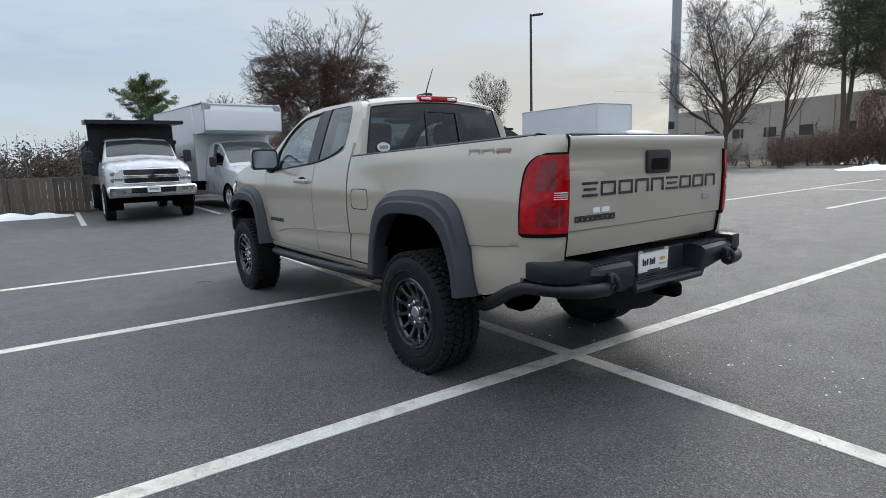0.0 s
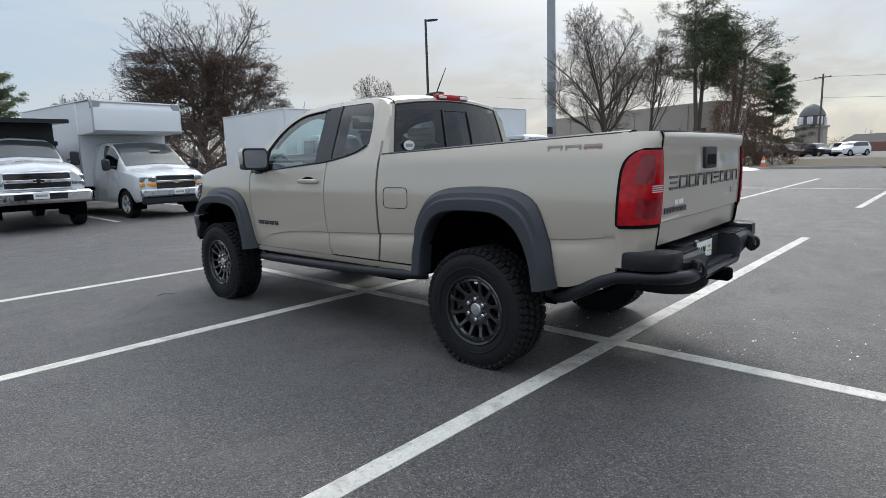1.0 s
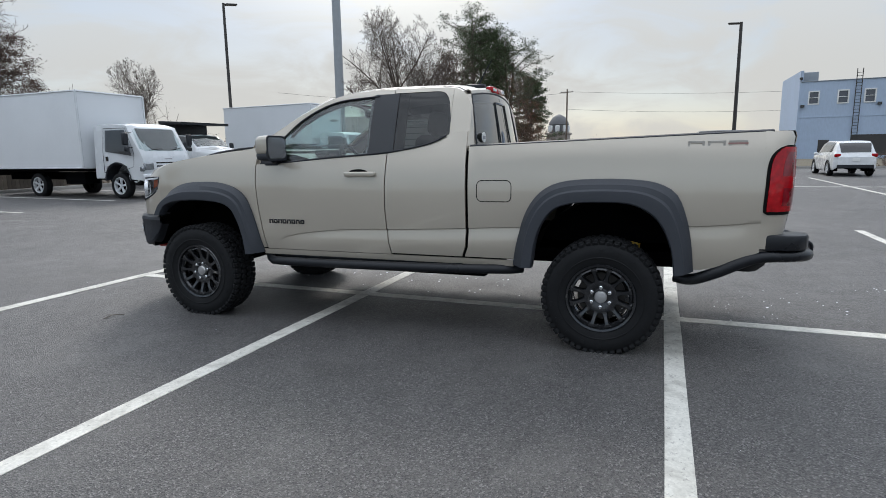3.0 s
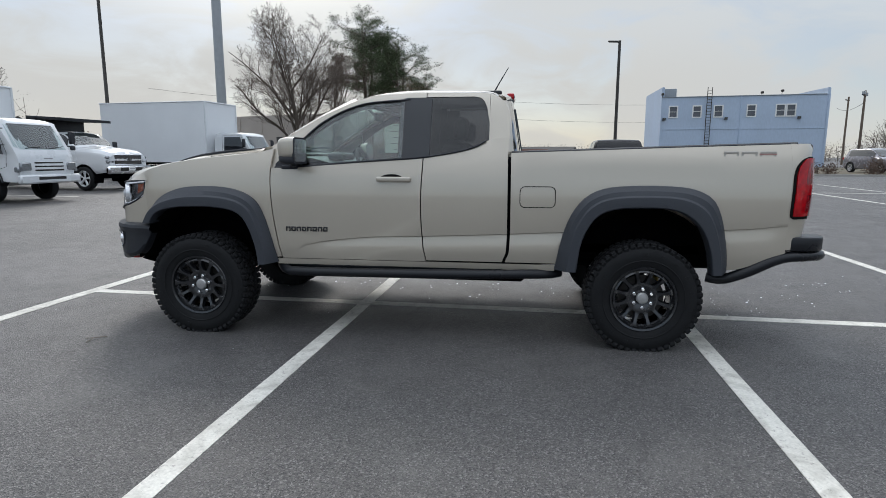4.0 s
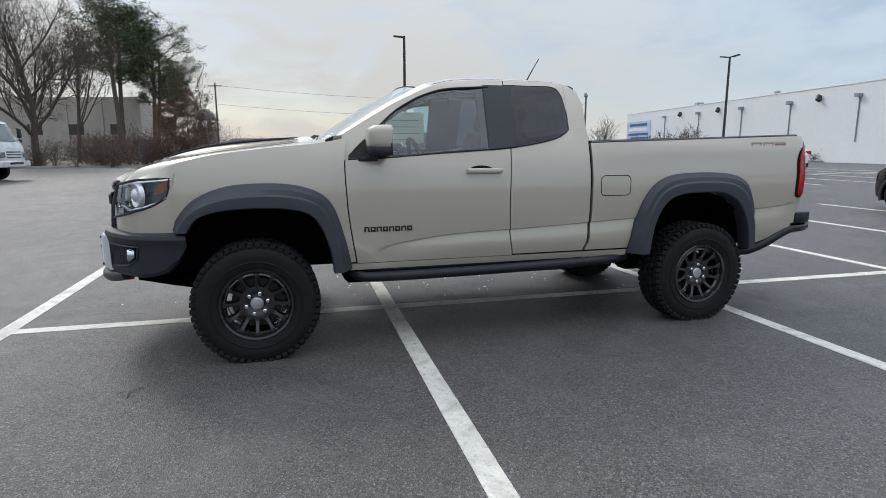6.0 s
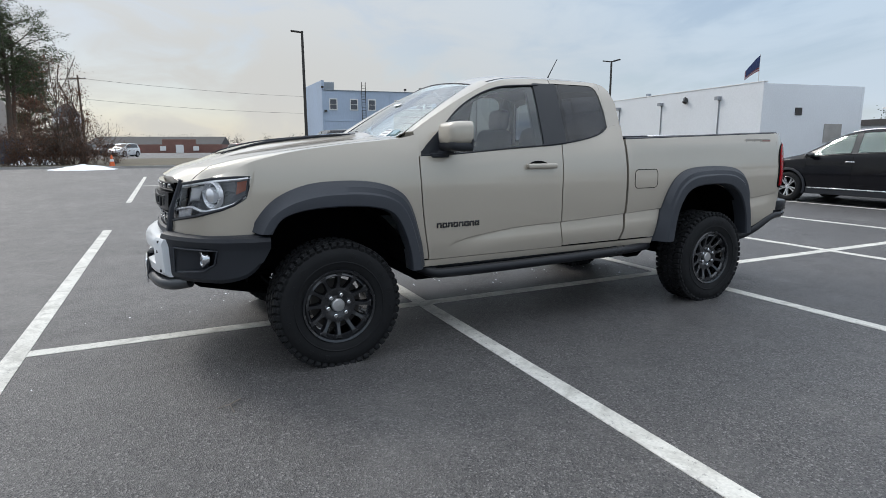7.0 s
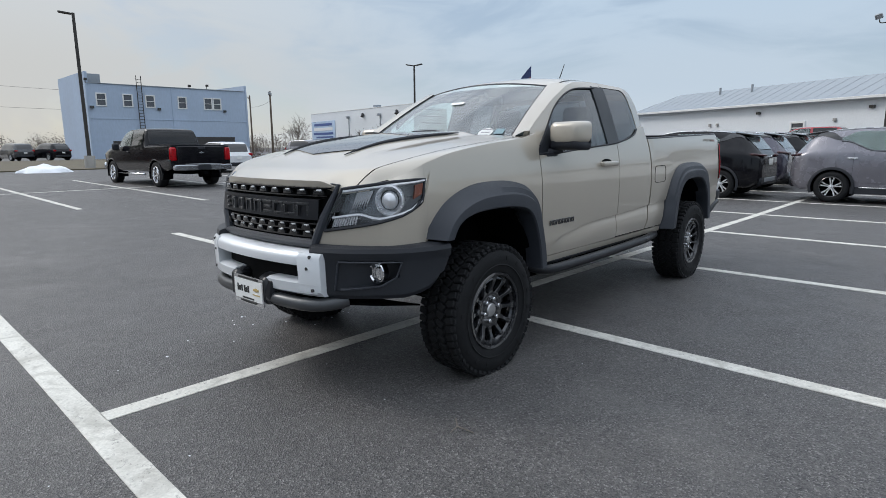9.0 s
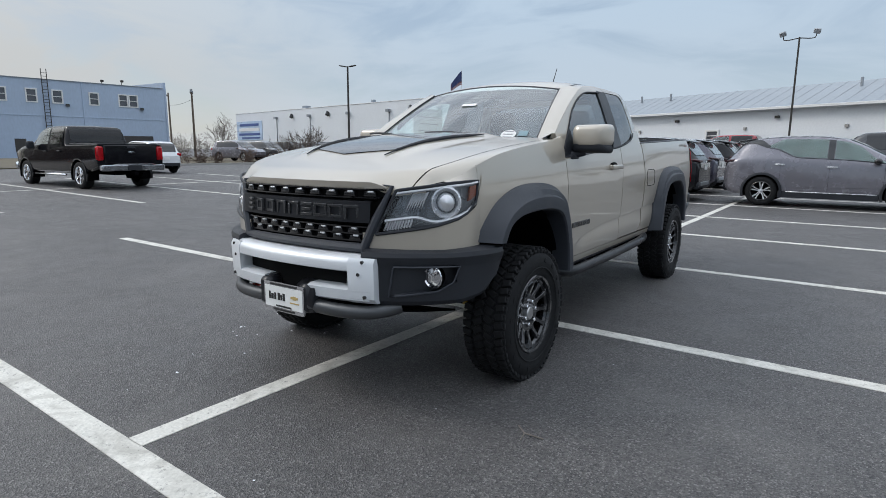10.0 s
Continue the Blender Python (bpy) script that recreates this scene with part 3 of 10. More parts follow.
R_OUT = [(0.601, 0.56), (0.569, 0.728), (0.526, 0.885), (0.467, 1.002), (0.383, 1.087), (0.254, 1.137), (0.028, 1.153), (-0.199, 1.147), (-0.333, 1.121), (-0.432, 1.057), (-0.489, 0.932), (-0.526, 0.777), (-0.551, 0.575)]
R_IN = [(0.458, 0.56), (0.435, 0.733), (0.395, 0.85), (0.324, 0.947), (0.213, 0.994), (0.025, 1.007), (-0.165, 0.996), (-0.291, 0.932), (-0.367, 0.837), (-0.416, 0.701), (-0.436, 0.56)]
F_OUT = [(3.735, 0.850), (3.676, 0.955), (3.569, 1.047), (3.406, 1.108), (3.207, 1.124), (3.012, 1.113), (2.857, 1.064), (2.764, 0.967), (2.694, 0.75), (2.654, 0.56)]
F_IN = [(3.625, 0.845), (3.568, 0.924), (3.446, 0.964), (3.248, 0.977), (3.051, 0.967), (2.916, 0.929), (2.842, 0.831), (2.791, 0.673), (2.777, 0.552)]


def arch_low(u, base):
    """Lower edge of the side panels: the sill line, lifted over the wheels."""
    for out in (R_OUT, F_OUT):
        us = sorted((p[0], p[1]) for p in out)
        if us[0][0] + 0.04 < u < us[-1][0] - 0.03:
            pts = sorted(out)
            for a, b in zip(pts, pts[1:]):
                if a[0] <= u <= b[0]:
                    return max(base, lerp(a[1], b[1], (u - a[0]) / max(1e-6, b[0] - a[0])) - 0.03)
    return base


def side_panel(u0, u1, low, high, step=0.025, rows=26, inset=0.0):
    """A body side panel between u0 and u1 (each a number or a function of height), for the left side, with turned-in edges."""
    bm = bmesh.new()
    n = max(4, int((1.0 * abs((u1 if not callable(u1) else u1(0.9)) - (u0 if not callable(u0) else u0(0.9)))) / step))
    pts = []
    for i in range(n + 1):
        col = []
        for j in range(rows + 1):
            t = i / n
            zz = 0.0
            u = None
            for _ in range(3):
                a = u0(zz) if callable(u0) else u0
                b = u1(zz) if callable(u1) else u1
                u = lerp(a, b, t)
                lo_, hi_ = low(u), high(u)
                zc = min(max(curve_at(ZC, u), lo_ + 0.03), hi_ - 0.05) if rows > 8 else None
                m_ = rows // 2
                if zc is None:
                    zz = lerp(lo_, hi_, j / rows)
                elif j <= m_:
                    zz = lerp(lo_, zc - 0.006, 1 - (1 - j / m_) ** 1.5)
                elif j == m_ + 1:
                    zz = zc + 0.0005
                else:
                    zz = lerp(zc + 0.0005, hi_, ((j - m_ - 1) / (rows - m_ - 1)) ** 1.3)
            col.append((-half(u, zz) + inset, u, zz))
        pts.append(col)
    edge = lambda col: [(p[0] + 0.025, p[1], p[2]) for p in col]
    ring = [edge(pts[0])] + pts + [edge(pts[-1])]
    full = []
    for col in ring:
        a, b = col[0], col[-1]
        full.append([(a[0] + 0.02, a[1], a[2])] + list(col) + [(b[0] + 0.02, b[1], b[2])])
    grid(bm, full)
    return bm


BODY = tagged(new("body"), "sand-tan painted body shell")
BODY.parent = TRUCK
sill = lambda u: curve_at([(1.0, 1.47), (1.08, 1.455), (1.13, 1.425), (1.244, 1.386), (1.544, 1.338), (2.066, 1.301), (2.45, 1.270), (2.72, 1.262)], u)
door_front = lambda z: curve_at([(0.5, 2.612), (0.58, 2.62), (0.78, 2.652), (0.98, 2.675), (1.22, 2.685), (1.39, 2.665)], z)
split = lambda z: curve_at([(0.5, 1.515), (0.6, 1.524), (0.71, 1.544), (0.99, 1.557), (1.34, 1.543)], z)
door_aft = lambda z: curve_at([(0.5, 0.972), (0.6, 0.962), (0.68, 0.935), (0.84, 0.929), (1.11, 0.93), (1.5, 0.934)], z)
bedtop = lambda u: lerp(1.370, 1.427, (0.92 - u) / 1.9)
GAP = 0.004


def both(name, bm, material, parent, label="", **kw):
    """A left-hand part and its twin across the truck."""
    other = bm.copy()
    for v in other.verts:
        v.co.x = -v.co.x
    return part(name, bm, material, parent, label, **kw), part(name, other, material, parent, label, **kw)


# front wing, doors, bed side
wing_top = lambda u: curve_at([(2.66, 1.40), (2.81, 1.372), (3.18, 1.335), (3.5, 1.292), (3.70, 1.235), (3.80, 1.195), (3.95, 1.15)], u)
both("front_wing", side_panel(lambda z: door_front(z) + GAP, 3.70, lambda u: arch_low(u, 0.60), wing_top), PAINT, BODY)
doors = both("front_door", side_panel(lambda z: split(z) + GAP, lambda z: door_front(z) - GAP, lambda u: 0.592, sill), PAINT, BODY)
both("rear_door", side_panel(lambda z: door_aft(z) + 0.010, lambda z: split(z) - GAP, lambda u: 0.600, sill, rows=26), PAINT, BODY)
both("bed_side", side_panel(-0.885, lambda z: door_aft(z) - 0.012, lambda u: arch_low(u, lerp(0.60, 0.585, smooth01((0.4 - u)))) + 0.14 * smooth01((-0.56 - u) / 0.40), bedtop), PAINT, BODY)
both("rocker_panel", side_panel(0.60, 2.66, lambda u: 0.545, lambda u: 0.588, rows=4), PAINT, BODY)
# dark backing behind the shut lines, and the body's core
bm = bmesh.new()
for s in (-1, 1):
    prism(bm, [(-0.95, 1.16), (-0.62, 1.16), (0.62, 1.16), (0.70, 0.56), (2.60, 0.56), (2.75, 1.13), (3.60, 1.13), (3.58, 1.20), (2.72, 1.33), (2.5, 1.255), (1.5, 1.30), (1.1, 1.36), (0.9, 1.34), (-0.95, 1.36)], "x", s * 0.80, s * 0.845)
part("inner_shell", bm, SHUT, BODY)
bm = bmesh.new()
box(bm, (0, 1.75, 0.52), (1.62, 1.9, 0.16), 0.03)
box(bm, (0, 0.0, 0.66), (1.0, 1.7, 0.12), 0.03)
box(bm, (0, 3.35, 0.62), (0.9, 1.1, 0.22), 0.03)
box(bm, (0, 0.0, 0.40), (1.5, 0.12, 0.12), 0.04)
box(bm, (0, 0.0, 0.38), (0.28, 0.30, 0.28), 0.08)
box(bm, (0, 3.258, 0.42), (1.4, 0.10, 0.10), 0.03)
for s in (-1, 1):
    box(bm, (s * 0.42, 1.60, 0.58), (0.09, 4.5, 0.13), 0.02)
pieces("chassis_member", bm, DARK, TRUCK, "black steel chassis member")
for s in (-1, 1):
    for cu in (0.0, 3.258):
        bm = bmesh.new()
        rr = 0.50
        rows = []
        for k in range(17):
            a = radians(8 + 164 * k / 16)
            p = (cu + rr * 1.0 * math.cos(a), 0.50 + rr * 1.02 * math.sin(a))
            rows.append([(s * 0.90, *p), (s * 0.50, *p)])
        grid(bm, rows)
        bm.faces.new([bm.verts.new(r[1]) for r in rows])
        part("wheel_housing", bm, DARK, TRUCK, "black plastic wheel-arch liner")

# greenhouse
RAIL = [(0.93, 1.62), (0.985, 1.72), (1.05, 1.764), (1.14, 1.778), (1.64, 1.783), (1.88, 1.770), (2.04, 1.738), (2.20, 1.672), (2.33, 1.614), (2.45, 1.550), (2.574, 1.484), (2.70, 1.410)]
rail = lambda u: curve_at(RAIL, u)
wtop1 = lambda u: curve_at([(1.66, 1.735), (1.96, 1.713), (2.118, 1.672), (2.321, 1.572), (2.465, 1.455), (2.60, 1.34), (2.66, 1.285)], u)
wtop2 = lambda u: curve_at([(1.075, 1.52), (1.09, 1.64), (1.115, 1.71), (1.15, 1.742), (1.20, 1.752), (1.56, 1.752)], u)


def side_x(z, u):
    """Left face of the greenhouse at height z."""
    lean = curve_at([(1.25, 0.893), (1.34, 0.868), (1.50, 0.806), (1.65, 0.744), (1.74, 0.702), (1.78, 0.672)], z)
    return -(lean - 0.10 * smooth01((u - 1.9) / 1.2) * 0.4 - 0.02 * smooth01((1.15 - u) / 0.25))


def gh_strip(us, lo, hi, rows=6, off=0.0):
    bm = bmesh.new()
    pts = []
    for u in us:
        a, b = lo(u), hi(u)
        pts.append([(side_x(lerp(a, b, j / rows), u) + off, u, lerp(a, b, j / rows)) for j in range(rows + 1)])
    full = []
    for col in [[(p[0] + 0.03, p[1], p[2]) for p in pts[0]]] + pts + [[(p[0] + 0.03, p[1], p[2]) for p in pts[-1]]]:
        full.append([(col[0][0] + 0.03, col[0][1], col[0][2])] + list(col))
    grid(bm, full)
    return bm


span = lambda a, b, n: [lerp(a, b, i / n) for i in range(n + 1)]
both("door_frame", gh_strip(span(1.545, 2.69, 46), lambda u: min(rail(u) - 0.006, max(wtop1(u), sill(u) - 0.0) if u < 2.62 else sill(u)), rail, 4), PAINT, BODY)
both("quarter_frame", gh_strip(span(1.08, 1.539, 24), lambda u: min(rail(u) - 0.006, wtop2(u)), rail, 4), PAINT, BODY)
both("rear_pillar", gh_strip([0.935, 0.96, 0.985, 1.01, 1.04, 1.078], lambda u: 1.375, rail, 10), PAINT, BODY)
# pillar between the side windows, and dark glass surrounds
both("window_pillar", gh_strip(span(1.50, 1.70, 4), lambda u: sill(u) - 0.005, lambda u: 1.748, 8, -0.003), PILLAR_M, BODY)


def ribbon(pts, r=0.008, n=6):
    bm = bmesh.new()
    tube(bm, pts, r, n)
    return bm


seal1 = [(side_x(sill(u), u) - 0.004, u, sill(u) + 0.004) for u in span(1.10, 2.66, 30)]
both("belt_seal", ribbon(seal1, 0.007), PLASTIC, BODY, "black window belt seal")
seal2 = [(side_x(wtop1(u), u) - 0.003, u, wtop1(u)) for u in span(1.66, 2.62, 26)]
both("window_seal", ribbon(seal2, 0.006), PLASTIC, BODY)
both("front_side_window", gh_strip(span(1.69, 2.64, 24), lambda u: sill(u) - 0.01, lambda u: max(sill(u), wtop1(u) + 0.012), 8, 0.006), GLASS_F, BODY, "lightly tinted side glass")
both("rear_side_window", gh_strip(span(1.068, 1.52, 18), lambda u: sill(u) - 0.01, lambda u: wtop2(u) + 0.006, 8, 0.004), GLASS_R, BODY, "dark privacy glass")
# the triangle at the mirror's foot
both("mirror_base", gh_strip(span(2.46, 2.655, 6), lambda u: sill(u) + 0.006, lambda u: wtop1(u) + 0.004, 4, -0.006), PLASTIC, BODY)

# roof skin with its two shallow ditches
bm = bmesh.new()
rows = []
for i in range(25):
    u = lerp(0.955, 2.145, i / 24)
    crown = curve_at([(0.955, 0.035), (1.0, 0.050), (1.1, 0.058), (1.6, 0.066), (2.0, 0.058), (2.145, 0.050)], u)
    zr = rail(u)
    xe = -side_x(zr, u)
    row = []
    for j in range(33):
        t = -1 + 2 * j / 32
        x = xe * t
        edge = 1 - abs(t) ** 2.6
        ditch = 0.010 * math.exp(-((abs(t) - 0.88) / 0.020) ** 2)
        row.append((x, u, zr + crown * edge - ditch))
    rows.append(row)
grid(bm, rows)
part("roof", bm, PAINT, BODY)
for s in (-1, 1):
    bm = bmesh.new()
    tube(bm, [(s * 0.600, u, rail(u) + 0.009) for u in span(1.0, 2.03, 16)], 0.006, 6)
    part("roof_ditch_strip", bm, PLASTIC, BODY)


def screen_x(t, u0, z0, w0, u1, z1, w1, bow0, bow1, s):
    """A bowed screen: t up from 0 to 1, s across from -1 to 1."""
    w = lerp(w0, w1, t)
    bow = lerp(bow0, bow1, t)
    return (w * s, lerp(u0, u1, t) + bow * (1 - s * s), lerp(z0, z1, t) + 0.012 * math.sin(math.pi * t) + 0.045 * t * (1 - s * s))


bm = bmesh.new()
grid(bm, [[screen_x(i / 14, 2.79, 1.350, 0.710, 2.135, 1.728, 0.575, 0.11, 0.035, -1 + j / 12) for j in range(25)] for i in range(15)])
part("windscreen", bm, GLASS_W, BODY, "clear raked windscreen with stickers in its corner")
bm = bmesh.new()
for s in (-1, 1):
    tube(bm, [screen_x(i / 10, 2.79, 1.354, 0.717, 2.135, 1.732, 0.581, 0.11, 0.035, s) for i in range(0, 11)], 0.005, 6)
tube(bm, [screen_x(1.0, 2.79, 1.354, 0.717, 2.135, 1.727, 0.577, 0.11, 0.035, -1 + j / 8) for j in range(17)], 0.006, 6)
part("windscreen_seal", bm, PLASTIC, BODY)
for s in (-1, 1):       # body-coloured A pillars
    bm = bmesh.new()
    rows = []
    for i in range(15):
        t = -0.07 + 1.07 * i / 14
        a = screen_x(t, 2.79, 1.356, 0.719, 2.135, 1.738, 0.587, 0.11, 0.035, s)
        u = lerp(2.70, 2.06, t)
        zr = rail(u) + 0.001
        b = (s * (-side_x(zr, u)), u, zr)
        mid = ((a[0] + b[0]) / 2 + s * 0.004, (a[1] + b[1]) / 2, (a[2] + b[2]) / 2 + 0.016)
        rows.append([(a[0], a[1], a[2] - 0.02), a, mid, b, (b[0] - s * 0.012, b[1], b[2] - 0.03)])
    grid(bm, rows)
    part("windscreen_pillar", bm, PAINT, BODY)
# rear screen, its surround and sliding pane
REAR = (0.905, 1.360, 0.735, 0.965, 1.728, 0.640, -0.055, -0.040)
bm = bmesh.new()
outer = [[screen_x(i / 12, *REAR, -1 + j / 10) for j in range(21)] for i in range(13)]
grid(bm, outer)
part("rear_window", bm, GLASS_R, BODY, "dark tinted rear window with a sliding pane")
bm = bmesh.new()
for s in (-1, 1):       # cab corner pillars beside the rear screen
    rows = []
    for i in range(11):
        t = i / 10
        a = screen_x(t, *REAR, s)
        z = lerp(1.36, 1.722, t)
        u = 0.933 + 0.052 * max(0.0, min(1.0, (z - 1.62) / 0.10))
        b = (s * -side_x(z, u), u + 0.002, z)
        c = (lerp(a[0], b[0], 0.62), lerp(a[1], b[1], 0.25) - 0.012, lerp(a[2], b[2], 0.6))
        rows.append([(a[0] - s * 0.01, a[1] + 0.02, a[2]), a, c, b, (b[0] - s * 0.02, b[1] + 0.05, b[2])])
    grid(bm, rows)
tubepts = [screen_x(1.0, *REAR, -1 + j / 8) for j in range(17)]
rows = [[(p[0], p[1] - 0.002, p[2] - 0.004) for p in tubepts], [(p[0], p[1] + 0.004, p[2] + 0.022) for p in tubepts], [(p[0] * 0.99, p[1] + 0.03, p[2] + 0.036) for p in tubepts], [(p[0] * 0.98, 1.02, p[2] + 0.040) for p in tubepts]]
grid(bm, rows)
part("cab_back", bm, PAINT, BODY)
bm = bmesh.new()
box(bm, (0, 0.93, 1.16), (1.66, 0.03, 0.42), 0.01)
part("cab_back_panel", bm, PAINT, BODY)
bm = bmesh.new()
ring = [screen_x(t, REAR[0] - 0.004, *REAR[1:], s) for t, s in [(0.02, -0.99), (0.5, -0.99), (0.98, -0.985)] + [(0.985, -0.98 + 1.96 * k / 12) for k in range(13)] + [(0.5, 0.99), (0.02, 0.99)]]
tube(bm, [(p[0], p[1] + 0.001, p[2]) for p in ring], 0.007, 6)
part("rear_window_seal", bm, PLASTIC, BODY)
bm = bmesh.new()
q = lambda t, s: Vector(screen_x(t, REAR[0] - 0.004, *REAR[1:], s)) + Vector((0, -0.004, 0))
for a, b in (((0.05, 0.24), (0.80, 0.24)), ((0.05, -0.24), (0.80, -0.24)), ((0.80, -0.24), (0.80, 0.24))):
    tube(bm, [q(lerp(a[0], b[0], k / 4), lerp(a[1], b[1], k / 4)) for k in range(5)], 0.008, 4)
part("sliding_pane_frame", bm, GLOSS_BLACK, BODY)
# high brake lamp, aerial, load-bed rim
bm = bmesh.new()
box(bm, (0, 0.945, 1.800), (0.40, 0.06, 0.050), 0.016, seg=2)
hb = part("high_brake_lamp", bm, RED_LENS, TRUCK, "red high-mounted brake lamp")
for s in (-1, 1):
    bm = bmesh.new()
    box(bm, (s * 0.135, 0.915, 1.800), (0.10, 0.006, 0.022), 0.004)
    part("cargo_lamp_lens", bm, CLEAR, hb, "clear cargo lamp lens")
bm = bmesh.new()
box(bm, (-0.02, 1.10, 1.845), (0.07, 0.16, 0.035), 0.016, seg=2)
an = part("aerial", bm, PLASTIC, TRUCK, "black roof aerial with a raked mast")
bm = bmesh.new()
tube(bm, [(-0.02, 1.085, 1.85), (-0.02, 1.04, 1.93), (-0.02, 0.97, 2.045)], [0.006, 0.005, 0.003], 6)
part("mast", bm, PLASTIC, an)
for s in (-1, 1):
    bm = bmesh.new()
    rows = []
    for u in span(0.915, -0.93, 24):
        z = bedtop(u)
        x = half(u, z)
        rows.append([(s * (x - 0.001), u, z - 0.012), (s * (x - 0.004), u, z + 0.006), (s * (x - 0.02), u, z + 0.013), (s * (x - 0.08), u, z + 0.010), (s * (x - 0.10), u, z - 0.05)])
    grid(bm, rows)
    part("bed_rail_cap", bm, PLASTIC, BODY, "black bed rail cap")
bm = bmesh.new()
box(bm, (0, -0.05, 1.04), (1.45, 1.9, 0.04), 0.01)
for s in (-1, 1):
    box(bm, (s * 0.76, -0.05, 1.20), (0.05, 1.9, 0.32), 0.01)
box(bm, (0, 0.88, 1.20), (1.5, 0.05, 0.32), 0.01)
part("load_bed", bm, PLASTIC, BODY, "black lined load bed")

# bonnet with a raised centre and dark insert
HB = [(2.70, 1.405), (2.814, 1.397), (3.184, 1.363), (3.516, 1.322), (3.767, 1.274), (3.90, 1.242), (4.02, 1.210), (4.14, 1.178), (4.22, 1.155)]
HL_LO = [(0, 0.906), (0.3, 0.924), (0.6, 0.944), (0.8, 0.966), (0.92, 0.998), (1.0, 1.060)]
HL_HI = [(0, 1.118), (0.3, 1.130), (0.6, 1.143), (0.85, 1.155), (1.0, 1.162)]
nose_u = lambda x: 4.185 - 0.14 * x * x - 0.44 * x ** 4
lamp_in = lambda k: lerp(0.500, 0.580, k)           # the lamp's slanted inner edge
TIP_X, TIP_U = 0.836, 3.70


def bonnet(u, v):
    """Height of the bonnet at u along and v across (v from -1 to 1 of its half width)."""
    z = curve_at(HB, u) - 0.022
    z += 0.030 * (1 - abs(v) ** 2.2)
    k = smooth01((u - 2.7) / 0.2) * smooth01((3.95 - u) / 0.45)
    return z + 0.022 * smooth01((0.62 - abs(v)) / 0.16) * k


hood_w = lambda u: curve_at([(2.70, 0.80), (3.1, 0.80), (3.5, 0.775), (3.75, 0.735), (3.9, 0.68), (4.2, 0.60)], u)


def wing_x(u):
    """Half width of the shoulder; ahead of the lamp's tip it follows the lamp."""
    x, front = half(u, wing_top(u)), nose_u(0.79) - 0.030
    if u > TIP_U:
        x = min(x, 0.7895 + (TIP_X - 0.79) * math.sin(math.pi / 2 * max(0.0, (front - u) / (front - TIP_U))))
    return x


def tip_part(x):
    return math.asin(min(1.0, (abs(x) - 0.79) / (TIP_X - 0.79))) * 2 / math.pi


def edge_u(x):
    """Where the front skin ends over the grille and the lamps."""
    x = abs(x)
    return nose_u(x) - 0.030 if x < 0.79 else lerp(nose_u(0.79) - 0.030, TIP_U, tip_part(x))


def edge_z(x):
    x = abs(x)
    lamp = curve_at(HL_HI, 0.8 * (x - 0.580) / 0.210 if x < 0.79 else 0.8 + 0.2 * tip_part(x))
    return lerp(1.152, lamp, smooth01((x - 0.44) / 0.14)) + 0.003


def skin_top(x, u):
    """Height of bonnet and shoulders, rolled down towards the front edge."""
    x = abs(x)
    w = hood_w(u)
    if x <= w:
        z = bonnet(u, x / w)
    else:
        zt, zb = wing_top(u), bonnet(u, 1.0)
        k = min(1.0, (x - w) / max(0.02, wing_x(u) - w))
        z = curve_at([(0.0, zb), (0.3, lerp(zt, zb, 0.88)), (0.65, lerp(zt, zb, 0.58)), (1.0, zt)], k)
    d = max(0.0, edge_u(x) - u)
    return lerp(z, edge_z(x), max(0.0, 1 - d / 0.11) ** 2.2)


def front_skin(across, n, m):
    """Columns from the cowl to the front edge; across(g, u) gives x for g from 0 to 1."""
    bm = bmesh.new()
    rows = []
    for j in range(n + 1):
        g = j / n
        ua, ub = 3.4, 4.3
        for _ in range(40):
            u = (ua + ub) / 2
            ua, ub = (u, ub) if u < edge_u(across(g, u)) else (ua, u)
        back = 2.74 + 0.17 * (1 - min(1.0, abs(across(g, 2.8)) / 0.80) ** 2)
        col = []
        for i in range(m + 1):
            uu = lerp(back, u, 1 - (1 - i / m) ** 1.35)
            x = across(g, uu)
            col.append((x, uu, skin_top(x, uu)))
        col.append((col[-1][0], col[-1][1] - 0.004, col[-1][2] - 0.03))
        rows.append(col)
    grid(bm, rows)
    return bm


part("bonnet", front_skin(lambda g, u: (2 * g - 1) * (hood_w(u) - 0.003), 60, 44), PAINT, BODY, "sand-tan bonnet with a raised centre")
for s in (-1, 1):
    part("wing_shoulder", front_skin(lambda g, u: s * lerp(hood_w(u) + 0.003, wing_x(u), 1 - (1 - g) ** 1.8), 20, 44), PAINT, BODY)
for s in (-1, 1):       # the wing's brow over the lamp's outer corner
    bm = bmesh.new()
    rows = []
    for i in range(17):
        g = i / 16
        x, u = lerp(0.79, TIP_X + 0.004, math.sin(g * math.pi / 2)), lerp(nose_u(0.79), TIP_U + 0.026, g) - 0.034
        z, xt = curve_at(HL_HI, 0.8 + 0.2 * g) + 0.002, wing_x(u)
        zt = max(z + 0.001, skin_top(xt, u))
        rows.append([(s * lerp(xt, x, k), u, lerp(zt, z, k)) for k in (0, 0.35, 0.7, 1.0)])
    grid(bm, rows)
    part("wing_brow", bm, PAINT, BODY)
bm = bmesh.new()
rows = []
for i in range(25):
    row = []
    for j in range(17):
        v = (-1 + 2 * j / 16) * lerp(0.50, 0.40, i / 24)
        u = lerp(2.98, 3.80 - 0.10 * abs(v) / 0.4, i / 24)
        row.append((v * hood_w(u), u, bonnet(u, v) + 0.005))
    rows.append(row)
grid(bm, rows)
thicken(bm, 0.006)
part("bonnet_insert", bm, GLOSS_BLACK, BODY, "black bonnet insert")
